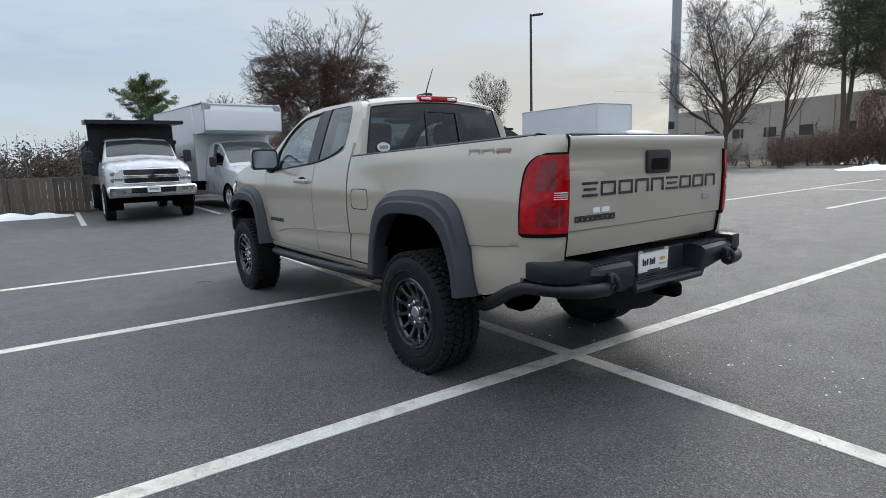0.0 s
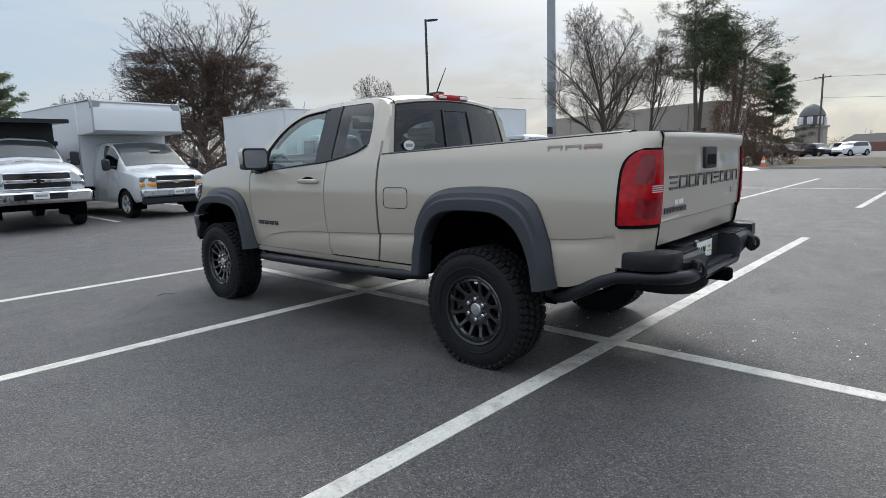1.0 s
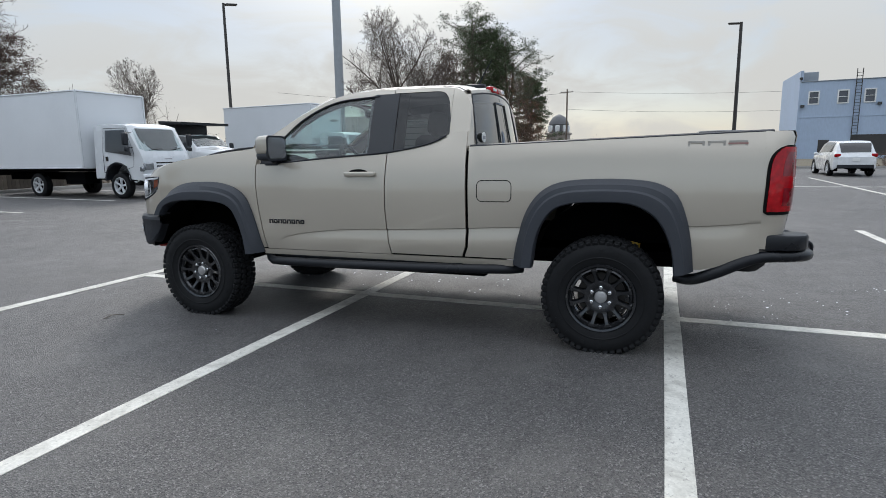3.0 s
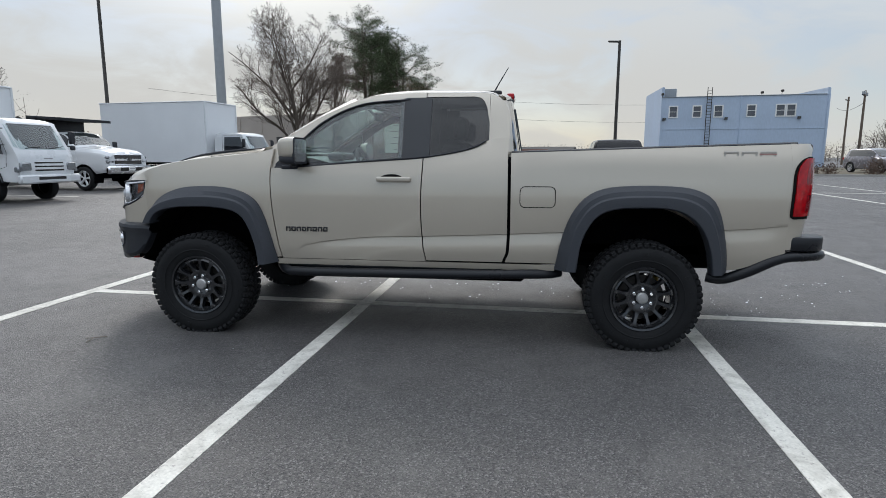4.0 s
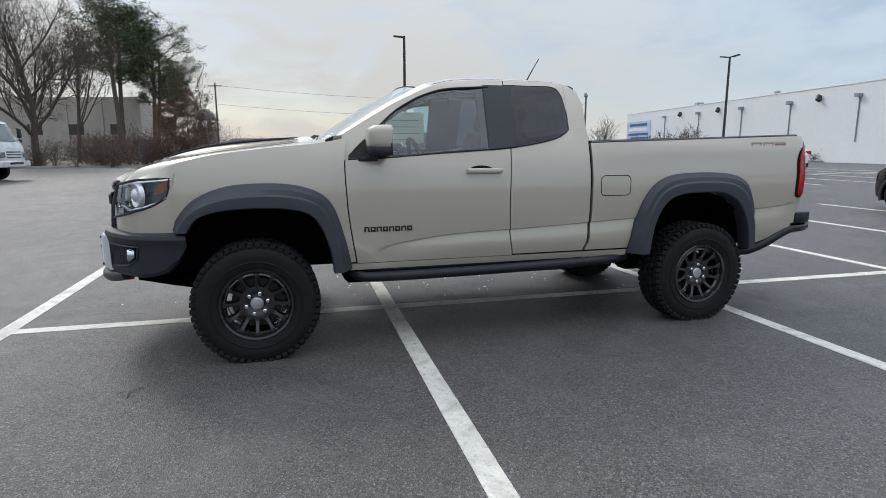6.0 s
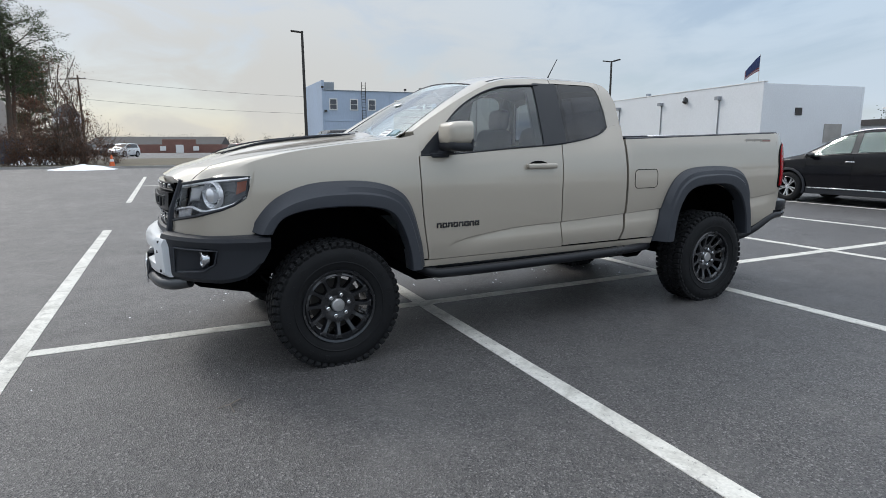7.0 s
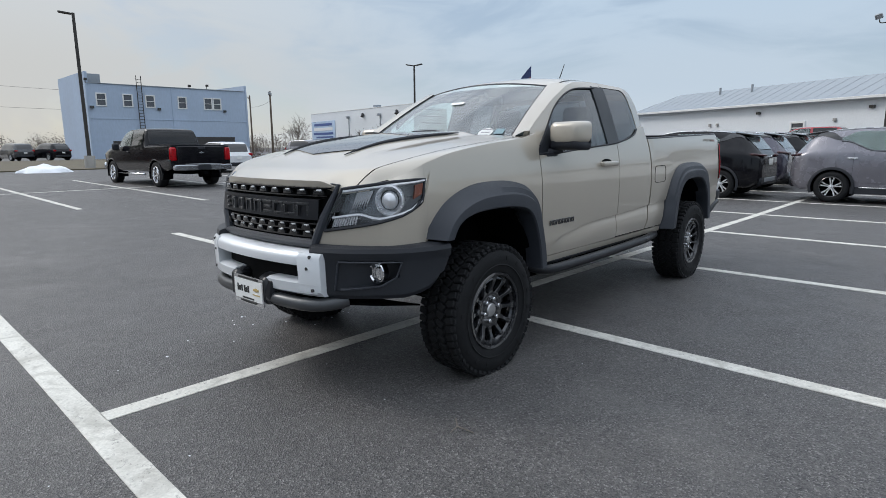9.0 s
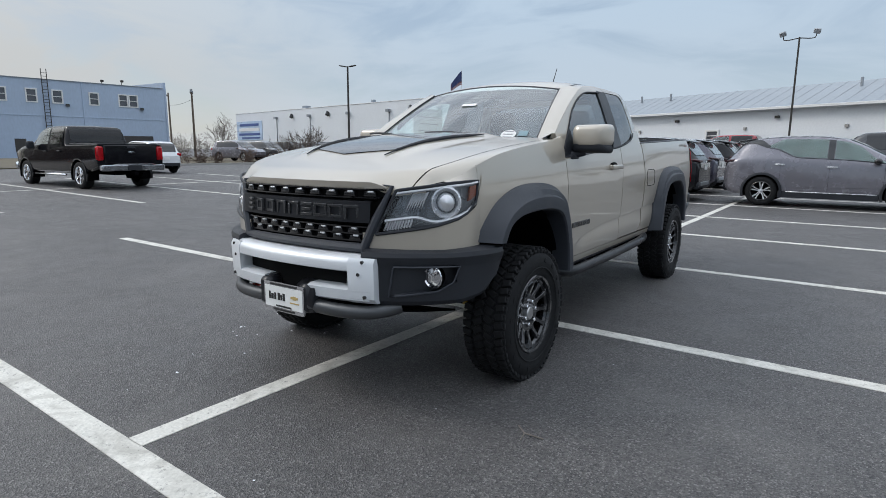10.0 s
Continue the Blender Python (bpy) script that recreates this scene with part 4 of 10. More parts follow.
for s in (-1, 1):
    bm = bmesh.new()
    tube(bm, [(s * v * hood_w(u), u, bonnet(u, v) + 0.006) for u, v in [(lerp(2.95, 3.80, k / 12), lerp(0.53, 0.42, k / 12)) for k in range(13)]], [0.003 + 0.008 * math.sin(math.pi * k / 12) for k in range(13)], 6)
    part("bonnet_vent_lip", bm, PLASTIC, BODY)
bm = bmesh.new()
rows = []
for j in range(25):
    v = -1 + 2 * j / 24
    rows.append([(v * 0.735, 2.62 + 0.2 * (1 - v * v), 1.365), (v * 0.735, 2.77 + 0.19 * (1 - v * v), 1.380 + 0.02 * (1 - v * v))])
grid(bm, rows)
for s in (-0.3, 0.35):
    tube(bm, [(s, 2.86, 1.405), (s + 0.25, 2.82, 1.425), (s + 0.5 * (1 if s < 0 else 0.8), 2.77, 1.425)], 0.008, 5)
part("cowl", bm, PLASTIC, BODY, "black cowl and wipers")
# nose: corner panels, grille, lamps
for s in (-1, 1):       # painted panel below the lamp, running round to the arch
    bm = bmesh.new()
    rows = []
    for i in range(19):
        t = i / 18
        if t < 0.62:
            x = lerp(0.43, 0.79, t / 0.62)
            u = nose_u(x)
        else:
            k = (t - 0.62) / 0.38
            u = lerp(nose_u(0.79), 3.69, k)
            x = lerp(0.79, half(3.69, 0.95), math.sin(k * math.pi / 2))
        lo, hi = 0.832, curve_at(HL_LO, 0.8 * max(0.0, x - 0.500) / 0.290 if t < 0.62 else 0.8 + 0.2 * (t - 0.62) / 0.38) + 0.006
        if t > 0.95:
            hi = 1.20
        rows.append([(s * x, u, 0.815)] + [(s * x, u - 0.02 * smooth01((z - 0.95) / 0.3), z) for z in [lerp(lo, hi, j / 6) for j in range(7)]])
    grid(bm, rows)
    part("nose_panel", bm, PAINT, BODY)
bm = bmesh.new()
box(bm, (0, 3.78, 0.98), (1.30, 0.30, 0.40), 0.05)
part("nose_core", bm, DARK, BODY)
GR = tagged(new("grille"), "black grille with a studded mesh and a bar across")
GR.parent = TRUCK
glo, ghi = (lambda x: 0.815 + 0.03 * x * x), (lambda x: 1.115 + 0.02 * x * x)
bm = bmesh.new()
gx = lambda z: lerp(0.425, 0.560, (z - 0.80) / 0.34)
ring = [(-gx(0.835) + 2 * gx(0.835) * k / 12, 0.835) for k in range(13)] + [(gx(0.97), 0.97)] + [(gx(1.135) - 2 * gx(1.135) * k / 12, 1.138) for k in range(13)] + [(-gx(0.97), 0.97)]
loop = [(x, nose_u(x) + 0.004 - (0.04 if abs(x) > 0.5 else 0.065) * smooth01((z - 0.9) / 0.3), z) for x, z in ring]
loop.append(loop[0])
tube(bm, loop, [0.024] * 14 + [0.011] * 13 + [0.024, 0.024], 8, caps=False)
part("grille_frame", bm, FLARE_M, GR, "dark grey grille frame")
bm = bmesh.new()
rows = [[(x, nose_u(x) - 0.035, z) for z in (0.80, 0.97, 1.14)] for x in [lerp(-0.53, 0.53, k / 20) for k in range(21)]]
grid(bm, rows)
part("grille_backing", bm, SHUT, GR)
bm = bmesh.new()
rows = []
for k in range(25):
    x = lerp(-0.480, 0.480, k / 24)
    rows.append([(x, nose_u(x) - 0.03, 0.958), (x, nose_u(x) + 0.018, 0.960), (x, nose_u(x) + 0.010, 1.064), (x, nose_u(x) - 0.04, 1.066)])
grid(bm, rows)
part("grille_bar", bm, STEEL_BLACK, GR, "dark grille bar")
GRILLE_CHIP = mat("satin_grille_chip", (0.46, 0.47, 0.48), 0.25, metal=0.7, var=0.15)
for z in (1.080, 1.120, 0.868, 0.902, 0.936):
    bm = bmesh.new()
    wide = gx(z) - 0.02
    rows = []
    for k in range(25):
        x = lerp(-wide, wide, k / 24)
        rows.append([(x, nose_u(x) - 0.032, z + 0.006), (x, nose_u(x) - 0.004, z + 0.004), (x, nose_u(x) - 0.004, z - 0.003), (x, nose_u(x) - 0.032, z - 0.006)])
    grid(bm, rows, close=True)
    part("grille_slat", bm, GLOSS_BLACK, GR)
for z, n, shift in ((1.101, 9, 0.0), (0.921, 9, 0.5), (0.886, 8, 0.0)):
    for k in range(n):
        wide = gx(z) - 0.05
        x = lerp(-wide, wide, (k + 0.25 + shift / 2) / n)
        m = Matrix.Translation((x, nose_u(x) - 0.006, z)) @ pose(0, 0, 0, 0, 0, -math.degrees(math.atan(0.28 * x + 1.76 * x ** 3)))
        bm = bmesh.new()
        prism(bm, [(-0.034, -0.014), (0.034, -0.014), (0.026, 0.010), (-0.026, 0.010)], "y", -0.028, 0.006, 0.003)
        for v in bm.verts:
            v.co = m @ v.co
        block = part("grille_block", bm, GLOSS_BLACK, GR)
        bm = bmesh.new()
        box(bm, (-0.006, 0.006, 0.008), (0.034, 0.010, 0.012), 0.004, pose(0, 0, 0, 25))
        for v in bm.verts:
            v.co = m @ v.co
        part("grille_stud", bm, GRILLE_CHIP, block)


def letter_row(n, width, height, depth, gap=0.16):
    """Nine or so plain upright tiles in a row: a maker's lettering as bare shapes."""
    step = width / n
    return [(-width / 2 + step * (k + 0.5), step * (1 - gap), height, depth) for k in range(n)]


def outline_tile(bm, c, w, h, d, m, thin=0.28, form=2):
    """A plain tile of bars: three level bars, a gate, or a hollow block."""
    t = h * thin
    top, low, mid = (0, h / 2 - t / 2, w, t), (0, -h / 2 + t / 2, w, t), (0, 0, w * 0.8, t)
    left, right = (-w / 2 + t / 2, -t / 2, t, h - t), (w / 2 - t / 2, -t / 2, t, h - t)
    for dx, dz, sx, sz in ((top, mid, low), (top, left, right), (top, low, (left[0], 0, t, h - 2 * t), (right[0], 0, t, h - 2 * t)))[form % 3]:
        box(bm, (0, 0, 0), (sx, d, sz), 0.0015, Matrix.Translation(c) @ m @ Matrix.Translation((dx, 0, dz)))


bm = bmesh.new()
for cx, w, h, d in letter_row(9, 0.86, 0.066, 0.012, 0.20):
    outline_tile(bm, (cx, nose_u(cx) + 0.017, 1.012), w, h, d, pose(0, 0, 0, 0, 0, -math.degrees(math.atan(1.2 * cx))), 0.20, int((cx + 1) * 37))
pieces("grille_letter_bar", bm, LETTER_GREY, GR)

# headlamps
for s in (-1, 1):
    HL = new("headlamp")
    HL.parent = TRUCK
    tagged(HL, "clear projector headlamp with an amber corner")

    def hl(t, k, off=0.0):
        """t along the lamp from the grille to its tip, k from its lower to its upper edge."""
        if t < 0.8:
            x = lerp(lamp_in(k), 0.79, t / 0.8)
            u = nose_u(x)
        else:
            g = (t - 0.8) / 0.2
            u = lerp(nose_u(0.79), TIP_U + 0.03, g)
            x = lerp(0.79, TIP_X + 0.004, math.sin(g * math.pi / 2))
        z = lerp(curve_at(HL_LO, t), curve_at(HL_HI, t), k)
        return (s * x, u + off - 0.035 * smooth01((z - 0.93) / 0.25), z)

    bm = bmesh.new()
    grid(bm, [[hl(i / 20, j / 6, 0.006) for j in range(7)] for i in range(21)])
    part("lamp_cover", bm, GLASS_LAMP, HL, "clear cover")
    bm = bmesh.new()
    grid(bm, [[hl(i / 20, j / 4, -0.055) for j in range(5)] for i in range(21)])
    part("lamp_housing", bm, LAMP_INNER, HL)
    bm = bmesh.new()
    loop = [hl(i / 16, 0, 0.004) for i in range(17)] + [hl(1 - i / 16, 1, 0.004) for i in range(17)]
    tube(bm, loop + [loop[0]], 0.008, 6, caps=False)
    part("lamp_surround", bm, PLASTIC, HL)
    bm = bmesh.new()
    tube(bm, [hl(i / 16, 0.93, -0.004) for i in range(17)], 0.008, 6)
    tube(bm, [hl(0.03 + 0.95 * i / 16, 0.30 if i < 6 else 0.30 - 0.22 * smooth01((i - 6) / 6), -0.012) for i in range(17)], 0.008, 6)
    part("lamp_light_strip", bm, CLEAR, HL, "white light strip")
    bm = bmesh.new()
    c = Vector(hl(0.74, 0.54, -0.03))
    mm = Matrix.Translation(c) @ pose(0, 0, 0, 0, 0, -s * 38)
    b2 = bmesh.new()
    lathe(b2, [(0.080, -0.01), (0.078, 0.016), (0.070, 0.019), (0.052, -0.006)], 28, "y")
    lathe(b2, [(0.046, 0.000), (0.039, 0.022), (0.022, 0.033), (0.001, 0.037)], 24, "y")
    for v in b2.verts:
        v.co = mm @ v.co
    part("projector", b2, LAMP_SILVER, HL, "round chrome projector")
    for k in range(7):      # fan of bright reflector facets
        a, b = hl(0.20 + 0.035 * k, 0.46, -0.050), hl(0.25 + 0.032 * k, 0.86, -0.020)
        c3, d3 = hl(0.228 + 0.035 * k, 0.46, -0.034), hl(0.276 + 0.032 * k, 0.86, -0.036)
        bm.faces.new([bm.verts.new(p) for p in (a, b, d3, c3)])
    thicken(bm, 0.003)
    part("reflector", bm, LAMP_SILVER, HL, sharp=10)
    bm = bmesh.new()
    grid(bm, [[hl(0.925 + 0.050 * i / 4, 0.40 + 0.44 * j / 4, -0.010) for j in range(5)] for i in range(5)])
    thicken(bm, 0.01)
    part("side_reflector", bm, AMBER, HL, "amber side reflector")
    bm = bmesh.new()
    for k in range(10):
        a, b = Vector(hl(0.06 + 0.036 * k, 0.06, -0.02)), Vector(hl(0.06 + 0.036 * k, 0.26, -0.02))
        tube(bm, [a, b], 0.0055, 5)
    part("turn_lamp", bm, CLEAR, HL)

# wheel-arch flares
for out, inn in ((R_OUT, R_IN), (F_OUT, F_IN)):
    n = 40
    o, i_ = resample([(p[0], p[1], 0) for p in out], n), resample([(p[0], p[1], 0) for p in inn], n)
    bm = bmesh.new()
    rows = []
    for a, b in zip(o, i_):
        at = lambda t: (lerp(a.x, b.x, t), lerp(a.y, b.y, t))
        base = -half(a.x, a.y) - 0.001
        q = [(base + 0.01, *at(-0.02)), (base - 0.010, *at(0.0)), (base - 0.050, *at(0.22)), (-0.972, *at(0.42)), (-0.986, *at(0.50)), (-0.988, *at(0.60)), (-0.986, *at(0.95)), (-0.975, *at(1.0)), (-0.93, *at(1.02)), (-0.86, *at(0.98))]
        q = [(min(x, base - 0.001) if 1 < k < 8 else x, u, z) for k, (x, u, z) in enumerate(q)]
        rows.append(q)
    grid(bm, rows)
    vs = list(bm.verts)
    for end in (0, -1):
        m = len(rows[0])
        sel = vs[:m] if end == 0 else vs[-m:]
        bm.faces.new(sel)
    both("wheel_arch_flare", bm, FLARE_M, TRUCK, "dark grey plastic wheel-arch flare", sharp=24)

# wheels
def make_wheel(R=0.388, width=0.260, rim=0.222, spokes=12, name="wheel", parent=None, at=None, rimmat=None, big=True, caplabel="silver centre cap"):
    """A wheel about the x axis, outer face towards -x."""
    W = new(name)
    W.parent = parent
    if at is not None:
        W.matrix_basis = at
    h = width / 2
    bm = bmesh.new()
    prof = [(rim - 0.012, -h + 0.035), (rim + 0.004, -h + 0.012), (rim + 0.02, -h + 0.006), (lerp(rim, R, 0.45), -h - 0.006), (lerp(rim, R, 0.72), -h - 0.002), (R - 0.022, -h + 0.018), (R - 0.015, -h + 0.034), (R - 0.014, 0), (R - 0.015, h - 0.034), (R - 0.022, h - 0.018), (lerp(rim, R, 0.6), h + 0.002), (rim, h - 0.015)]
    lathe(bm, prof, 56 if big else 28)
    tyre = part("tyre", bm, RUBBER, W, "black all-terrain tyre" if big else "", sharp=50)
    if big:
        bm = bmesh.new()
        n = 52
        for k in range(n):
            for lane, (x, ln, w, sk, ph) in enumerate(((-0.096, 0.035, 0.044, 14, 0.0), (-0.034, 0.036, 0.050, -30, 0.5), (0.030, 0.036, 0.050, 30, 0.1), (0.094, 0.035, 0.044, -14, 0.6))):
                a = 360 * (k + ph) / n
                box(bm, (0, 0, 0), (w + 0.002, ln, 0.030), 0.004, pose(0, 0, 0, a) @ pose(x, 0, R - 0.013, 0, 0, sk))
            for s in (-1, 1):
                a = 360 * (k + (0.0 if s < 0 else 0.6)) / n
                deep = 0.055 if k % 2 else 0.042
                box(bm, (0, 0, 0), (0.012, 0.033, deep), 0.004, pose(0, 0, 0, a) @ pose(s * (h - 0.014), 0, R - 0.010 - deep / 2, 0, s * 22, 0))
        tagged(part("tread", bm, RUBBER, tyre, sharp=30), kind="stuff")
        bm = bmesh.new()
        lathe(bm, [(rim + 0.045, -h - 0.004), (rim + 0.050, -h - 0.0075), (rim + 0.055, -h - 0.005)], 48)
        for k in range(18):
            if k % 9 in (7, 8):
                continue
            box(bm, (0, 0, 0), (0.003, 0.026, 0.024), 0.001, pose(0, 0, 0, 20 * k) @ pose(-h - 0.0065, 0, lerp(rim, R, 0.56), 0, 3, 0))
        part("sidewall_relief", bm, RUBBER, tyre)
    rm = part("rim", None or rim_mesh(R, h, rim, spokes, big), rimmat or RIM, W, "satin black multi-spoke alloy rim" if rimmat is None else "")
    if big:
        for k in range(6):
            b2 = bmesh.new()
            lathe(b2, [(0.013, 0.0), (0.013, -0.030), (0.009, -0.034), (0.001, -0.034)], 8)
            m = pose(0, 0, 0, 60 * k) @ pose(-h + 0.062, 0, 0.066)
            for v in b2.verts:
                v.co = m @ v.co
            part("wheel_nut", b2, CHROME, rm)
        bm = bmesh.new()
        lathe(bm, [(0.040, -h + 0.065), (0.040, -h + 0.040), (0.034, -h + 0.034), (0.001, -h + 0.031)], 24)
        part("centre_cap", bm, ALU, rm, caplabel)
        bm = bmesh.new()
        lathe(bm, [(0.06, -h + 0.10), (0.155, -h + 0.10), (0.155, -h + 0.12), (0.06, -h + 0.12)], 32)
        part("brake_disc", bm, POLE_DARK, W)
    return W


def rim_mesh(R, h, rim, spokes, big):
    bm = bmesh.new()
    n = 48 if big else 28
    lathe(bm, [(rim - 0.008, -h + 0.040), (rim + 0.006, -h + 0.010), (rim + 0.001, -h + 0.004), (rim - 0.012, -h + 0.008), (rim - 0.018, -h + 0.030), (rim - 0.030, -h + 0.11), (rim - 0.03, h - 0.05)], n)
    lathe(bm, [(rim - 0.016, -h + 0.028), (rim - 0.034, -h + 0.020), (rim - 0.042, -h + 0.034), (rim - 0.034, -h + 0.06)], n)
    hub = (0.49 if big else 0.40) * rim
    if big:         # flat-faced cast spokes that flare into hub and rim
        lathe(bm, [(0.001, -h + 0.060), (0.045, -h + 0.060), (0.060, -h + 0.052), (hub * 0.86, -h + 0.044), (hub * 0.98, -h + 0.046), (hub * 1.01, -h + 0.054), (hub * 0.97, -h + 0.10)], n)
        for k in range(spokes):
            m = pose(0, 0, 0, 360 * (k + 0.5) / spokes)
            pts = []
            for i in range(11):
                t = i / 10
                r = lerp(hub * 0.93, rim - 0.022, t)
                w = 0.0115 + 0.010 * (1 - t) ** 5 + 0.013 * t ** 5
                x = -h + lerp(0.045, 0.020, smooth01(t * 1.05))
                pts.append([m @ Vector(p) for p in ((x + 0.040, -w - 0.003, r), (x + 0.005, -w, r), (x, -w * 0.74, r), (x, w * 0.74, r), (x + 0.005, w, r), (x + 0.040, w + 0.003, r))])
            grid(bm, pts)
        return bm
    lathe(bm, [(0.001, -h + 0.062), (hub * 0.55, -h + 0.062), (hub * 0.9, -h + 0.058), (hub * 1.02, -h + 0.07), (hub * 1.0, -h + 0.10)], n)
    for k in range(spokes):
        m = pose(0, 0, 0, 360 * (k + 0.5) / spokes)
        wi, wo = (0.022, 0.027) if spokes > 6 else (0.03, 0.05)
        f = rim / 0.222
        r0, r1 = hub * 0.92, rim - 0.030
        pts = []
        for t in (0, 0.3, 0.65, 0.88, 1.0):
            r = lerp(r0, r1, t)
            w = lerp(wi, wo, t) * f * (1.0 if t < 0.8 else 1.25)
            x = -h + lerp(0.060, 0.024, smooth01(t * 1.15))
            pts.append([m @ Vector(p) for p in ((x + 0.035, -w * 0.75, r), (x + 0.006, -w * 0.62, r), (x, -w * 0.4, r), (x, w * 0.4, r), (x + 0.006, w * 0.62, r), (x + 0.035, w * 0.75, r))])
        grid(bm, pts)
    return bm


HUB = 0.382


def settle(wheel, m):
    """Presses the tyre flat where it bears on the ground, with a slight bulge beside it."""
    for ob in wheel.children:
        for o in (ob, *ob.children):
            if o.name.split(".")[0] not in ("tyre", "tread", "sidewall_relief"):
                continue
            o.data = o.data.copy()
            back = m.inverted()
            for v in o.data.vertices:
                p = m @ v.co
                near = smooth01((0.10 - p.z) / 0.10)
                cx = m.translation.x
                p.x = cx + (p.x - cx) * (1 + 0.05 * near)
                p.z = max(p.z, 0.0155 + 0.02 * max(0.0, 0.017 - p.z))
                v.co = back @ p


wheel_poses = (pose(-0.829, 0.0, HUB), pose(-0.829, 3.258, HUB, 17), pose(0.829, 0.0, HUB, 40, 0, 180), pose(0.829, 3.258, HUB, 75, 0, 180))
w0 = make_wheel(parent=TRUCK, at=wheel_poses[0])
wheels = [w0]
for m in wheel_poses[1:]:
    c = copy_thing(w0, m)
    c.parent = TRUCK
    wheels.append(c)
for w, m in zip(wheels, wheel_poses):
    settle(w, m)

# rock rails
bm = bmesh.new()
path = resample([(-0.80, 2.66, 0.53), (-0.86, 2.61, 0.505), (-0.905, 2.50, 0.497), (-0.925, 1.8, 0.503), (-0.925, 1.1, 0.515), (-0.905, 0.85, 0.520), (-0.85, 0.64, 0.517), (-0.78, 0.56, 0.515)], 30)
tube(bm, path, 0.034, 12)
path = resample([(-0.80, 2.60, 0.535), (-0.84, 2.45, 0.535), (-0.85, 1.2, 0.545), (-0.85, 0.95, 0.548), (-0.80, 0.88, 0.55)], 16)
tube(bm, path, 0.022, 8)
for u in (2.2, 1.6, 1.05):
    tube(bm, [(-0.92, u, 0.50), (-0.55, u, 0.54)], 0.02, 8)
both("rock_rail", bm, STEEL_BLACK, TRUCK, "black tubular steel rock rail")

# mirrors, handles, fuel flap, badges
for s in (-1, 1):
    MI = new("door_mirror")
    MI.parent = TRUCK
    tagged(MI, "tan door mirror with a black base")
    # boxy housing: tan cap above, black shell below, open towards the driver
    def shell_ring(t, z0, z1, r):
        f = (1 - t ** 4.0) ** (1 / 3.2)
        cx, cz = 0.988 - 0.010 * t, 1.375
        x0, x1 = cx - 0.127 * (0.25 + 0.75 * f), cx + 0.127 * (0.25 + 0.75 * f)
        lo, hi = cz + (z0 - cz) * (0.45 + 0.55 * f), cz + (z1 - cz) * (0.45 + 0.55 * f)
        return [(s * x, 2.415 + 0.140 * t, z) for x, z in rounded(x0, lo, x1, hi, min(r, 0.45 * (hi - lo)), 5)]
    steps = [0.0, 0.12, 0.3, 0.5, 0.66, 0.78, 0.88, 0.95, 0.99]
    bm = bmesh.new()
    vs = grid(bm, [shell_ring(t, 1.333, 1.470, 0.036) for t in steps], close=True)
    bm.faces.new(vs[-1])
    part("mirror_cap", bm, PAINT, MI)
    bm = bmesh.new()
    vs = grid(bm, [[(p[0] * 1.0 - s * 0.003, p[1] - 0.004, p[2]) for p in shell_ring(t, 1.292, 1.352, 0.026)] for t in steps], close=True)
    bm.faces.new(vs[0])
    bm.faces.new(vs[-1])
    prism(bm, [(s * x, z) for x, z in rounded(0.862, 1.296, 1.114, 1.468, 0.045)], "y", 2.413, 2.424)
    tube(bm, [(s * 0.84, 2.53, 1.275), (s * 0.88, 2.51, 1.283), (s * 0.94, 2.48, 1.300)], [0.030, 0.026, 0.024], 10)
    box(bm, (s * 0.872, 2.535, 1.268), (0.06, 0.13, 0.030), 0.012, seg=2)
    part("mirror_base", bm, PLASTIC, MI)
    bm = bmesh.new()
    prism(bm, [(s * x, z) for x, z in rounded(0.875, 1.308, 1.102, 1.457, 0.035)], "y", 2.409, 2.4125)
    part("mirror_glass", bm, CHROME, MI, "mirror glass")
for s in (-1, 1):
    bm = bmesh.new()
    u0, z0 = 1.75, 1.187
    x = half(u0, z0)
    box(bm, (s * (x + 0.026), u0, z0), (0.022, 0.250, 0.036), 0.012, seg=3)
    box(bm, (s * (x + 0.008), u0 + 0.105, z0), (0.035, 0.035, 0.034), 0.008)
    box(bm, (s * (x + 0.008), u0 - 0.105, z0), (0.035, 0.04, 0.034), 0.008)
    part("door_handle", bm, PAINT, doors[0 if s < 0 else 1])
    bm = bmesh.new()
    b2 = [(u0 + 0.02 + 0.085 * math.cos(a), z0 + 0.004 + 0.032 * math.sin(a)) for a in [2 * math.pi * k / 20 for k in range(20)]]
    prism(bm, b2, "x", s * (x - 0.02), s * (x + 0.0025))
    # Flat dark oval on the door skin; the hollow's shade is its colour.
    part("handle_recess", bm, SHUT, doors[0 if s < 0 else 1])
bm = bmesh.new()
fl = rounded(0.611, 0.998, 0.853, 1.142, 0.035, 5)
loop = [(-half(u, z) - 0.0005, u, z) for u, z in fl]
tube(bm, loop + [loop[0]], 0.0028, 5, caps=False)
part("fuel_flap", bm, SHUT, BODY, "fuel flap outline")


def tile_badge(name, parent, mat_, n, u0, u1, z0, z1, proud=0.004, side=-1, label=""):
    """A row of plain tiles on the body side, where a model badge sits."""
    step = (u1 - u0) / n
    for k in range(n):
        u, z = u0 + step * (k + 0.5), (z0 + z1) / 2
        bm = bmesh.new()
        outline_tile(bm, (side * (half(u, z) + proud / 2), u, z), abs(step) * 0.86, z1 - z0, proud, pose(0, 0, 0, 0, 0, 90), 0.30, 1 + k % 2)
        part(name, bm, mat_, parent, label)


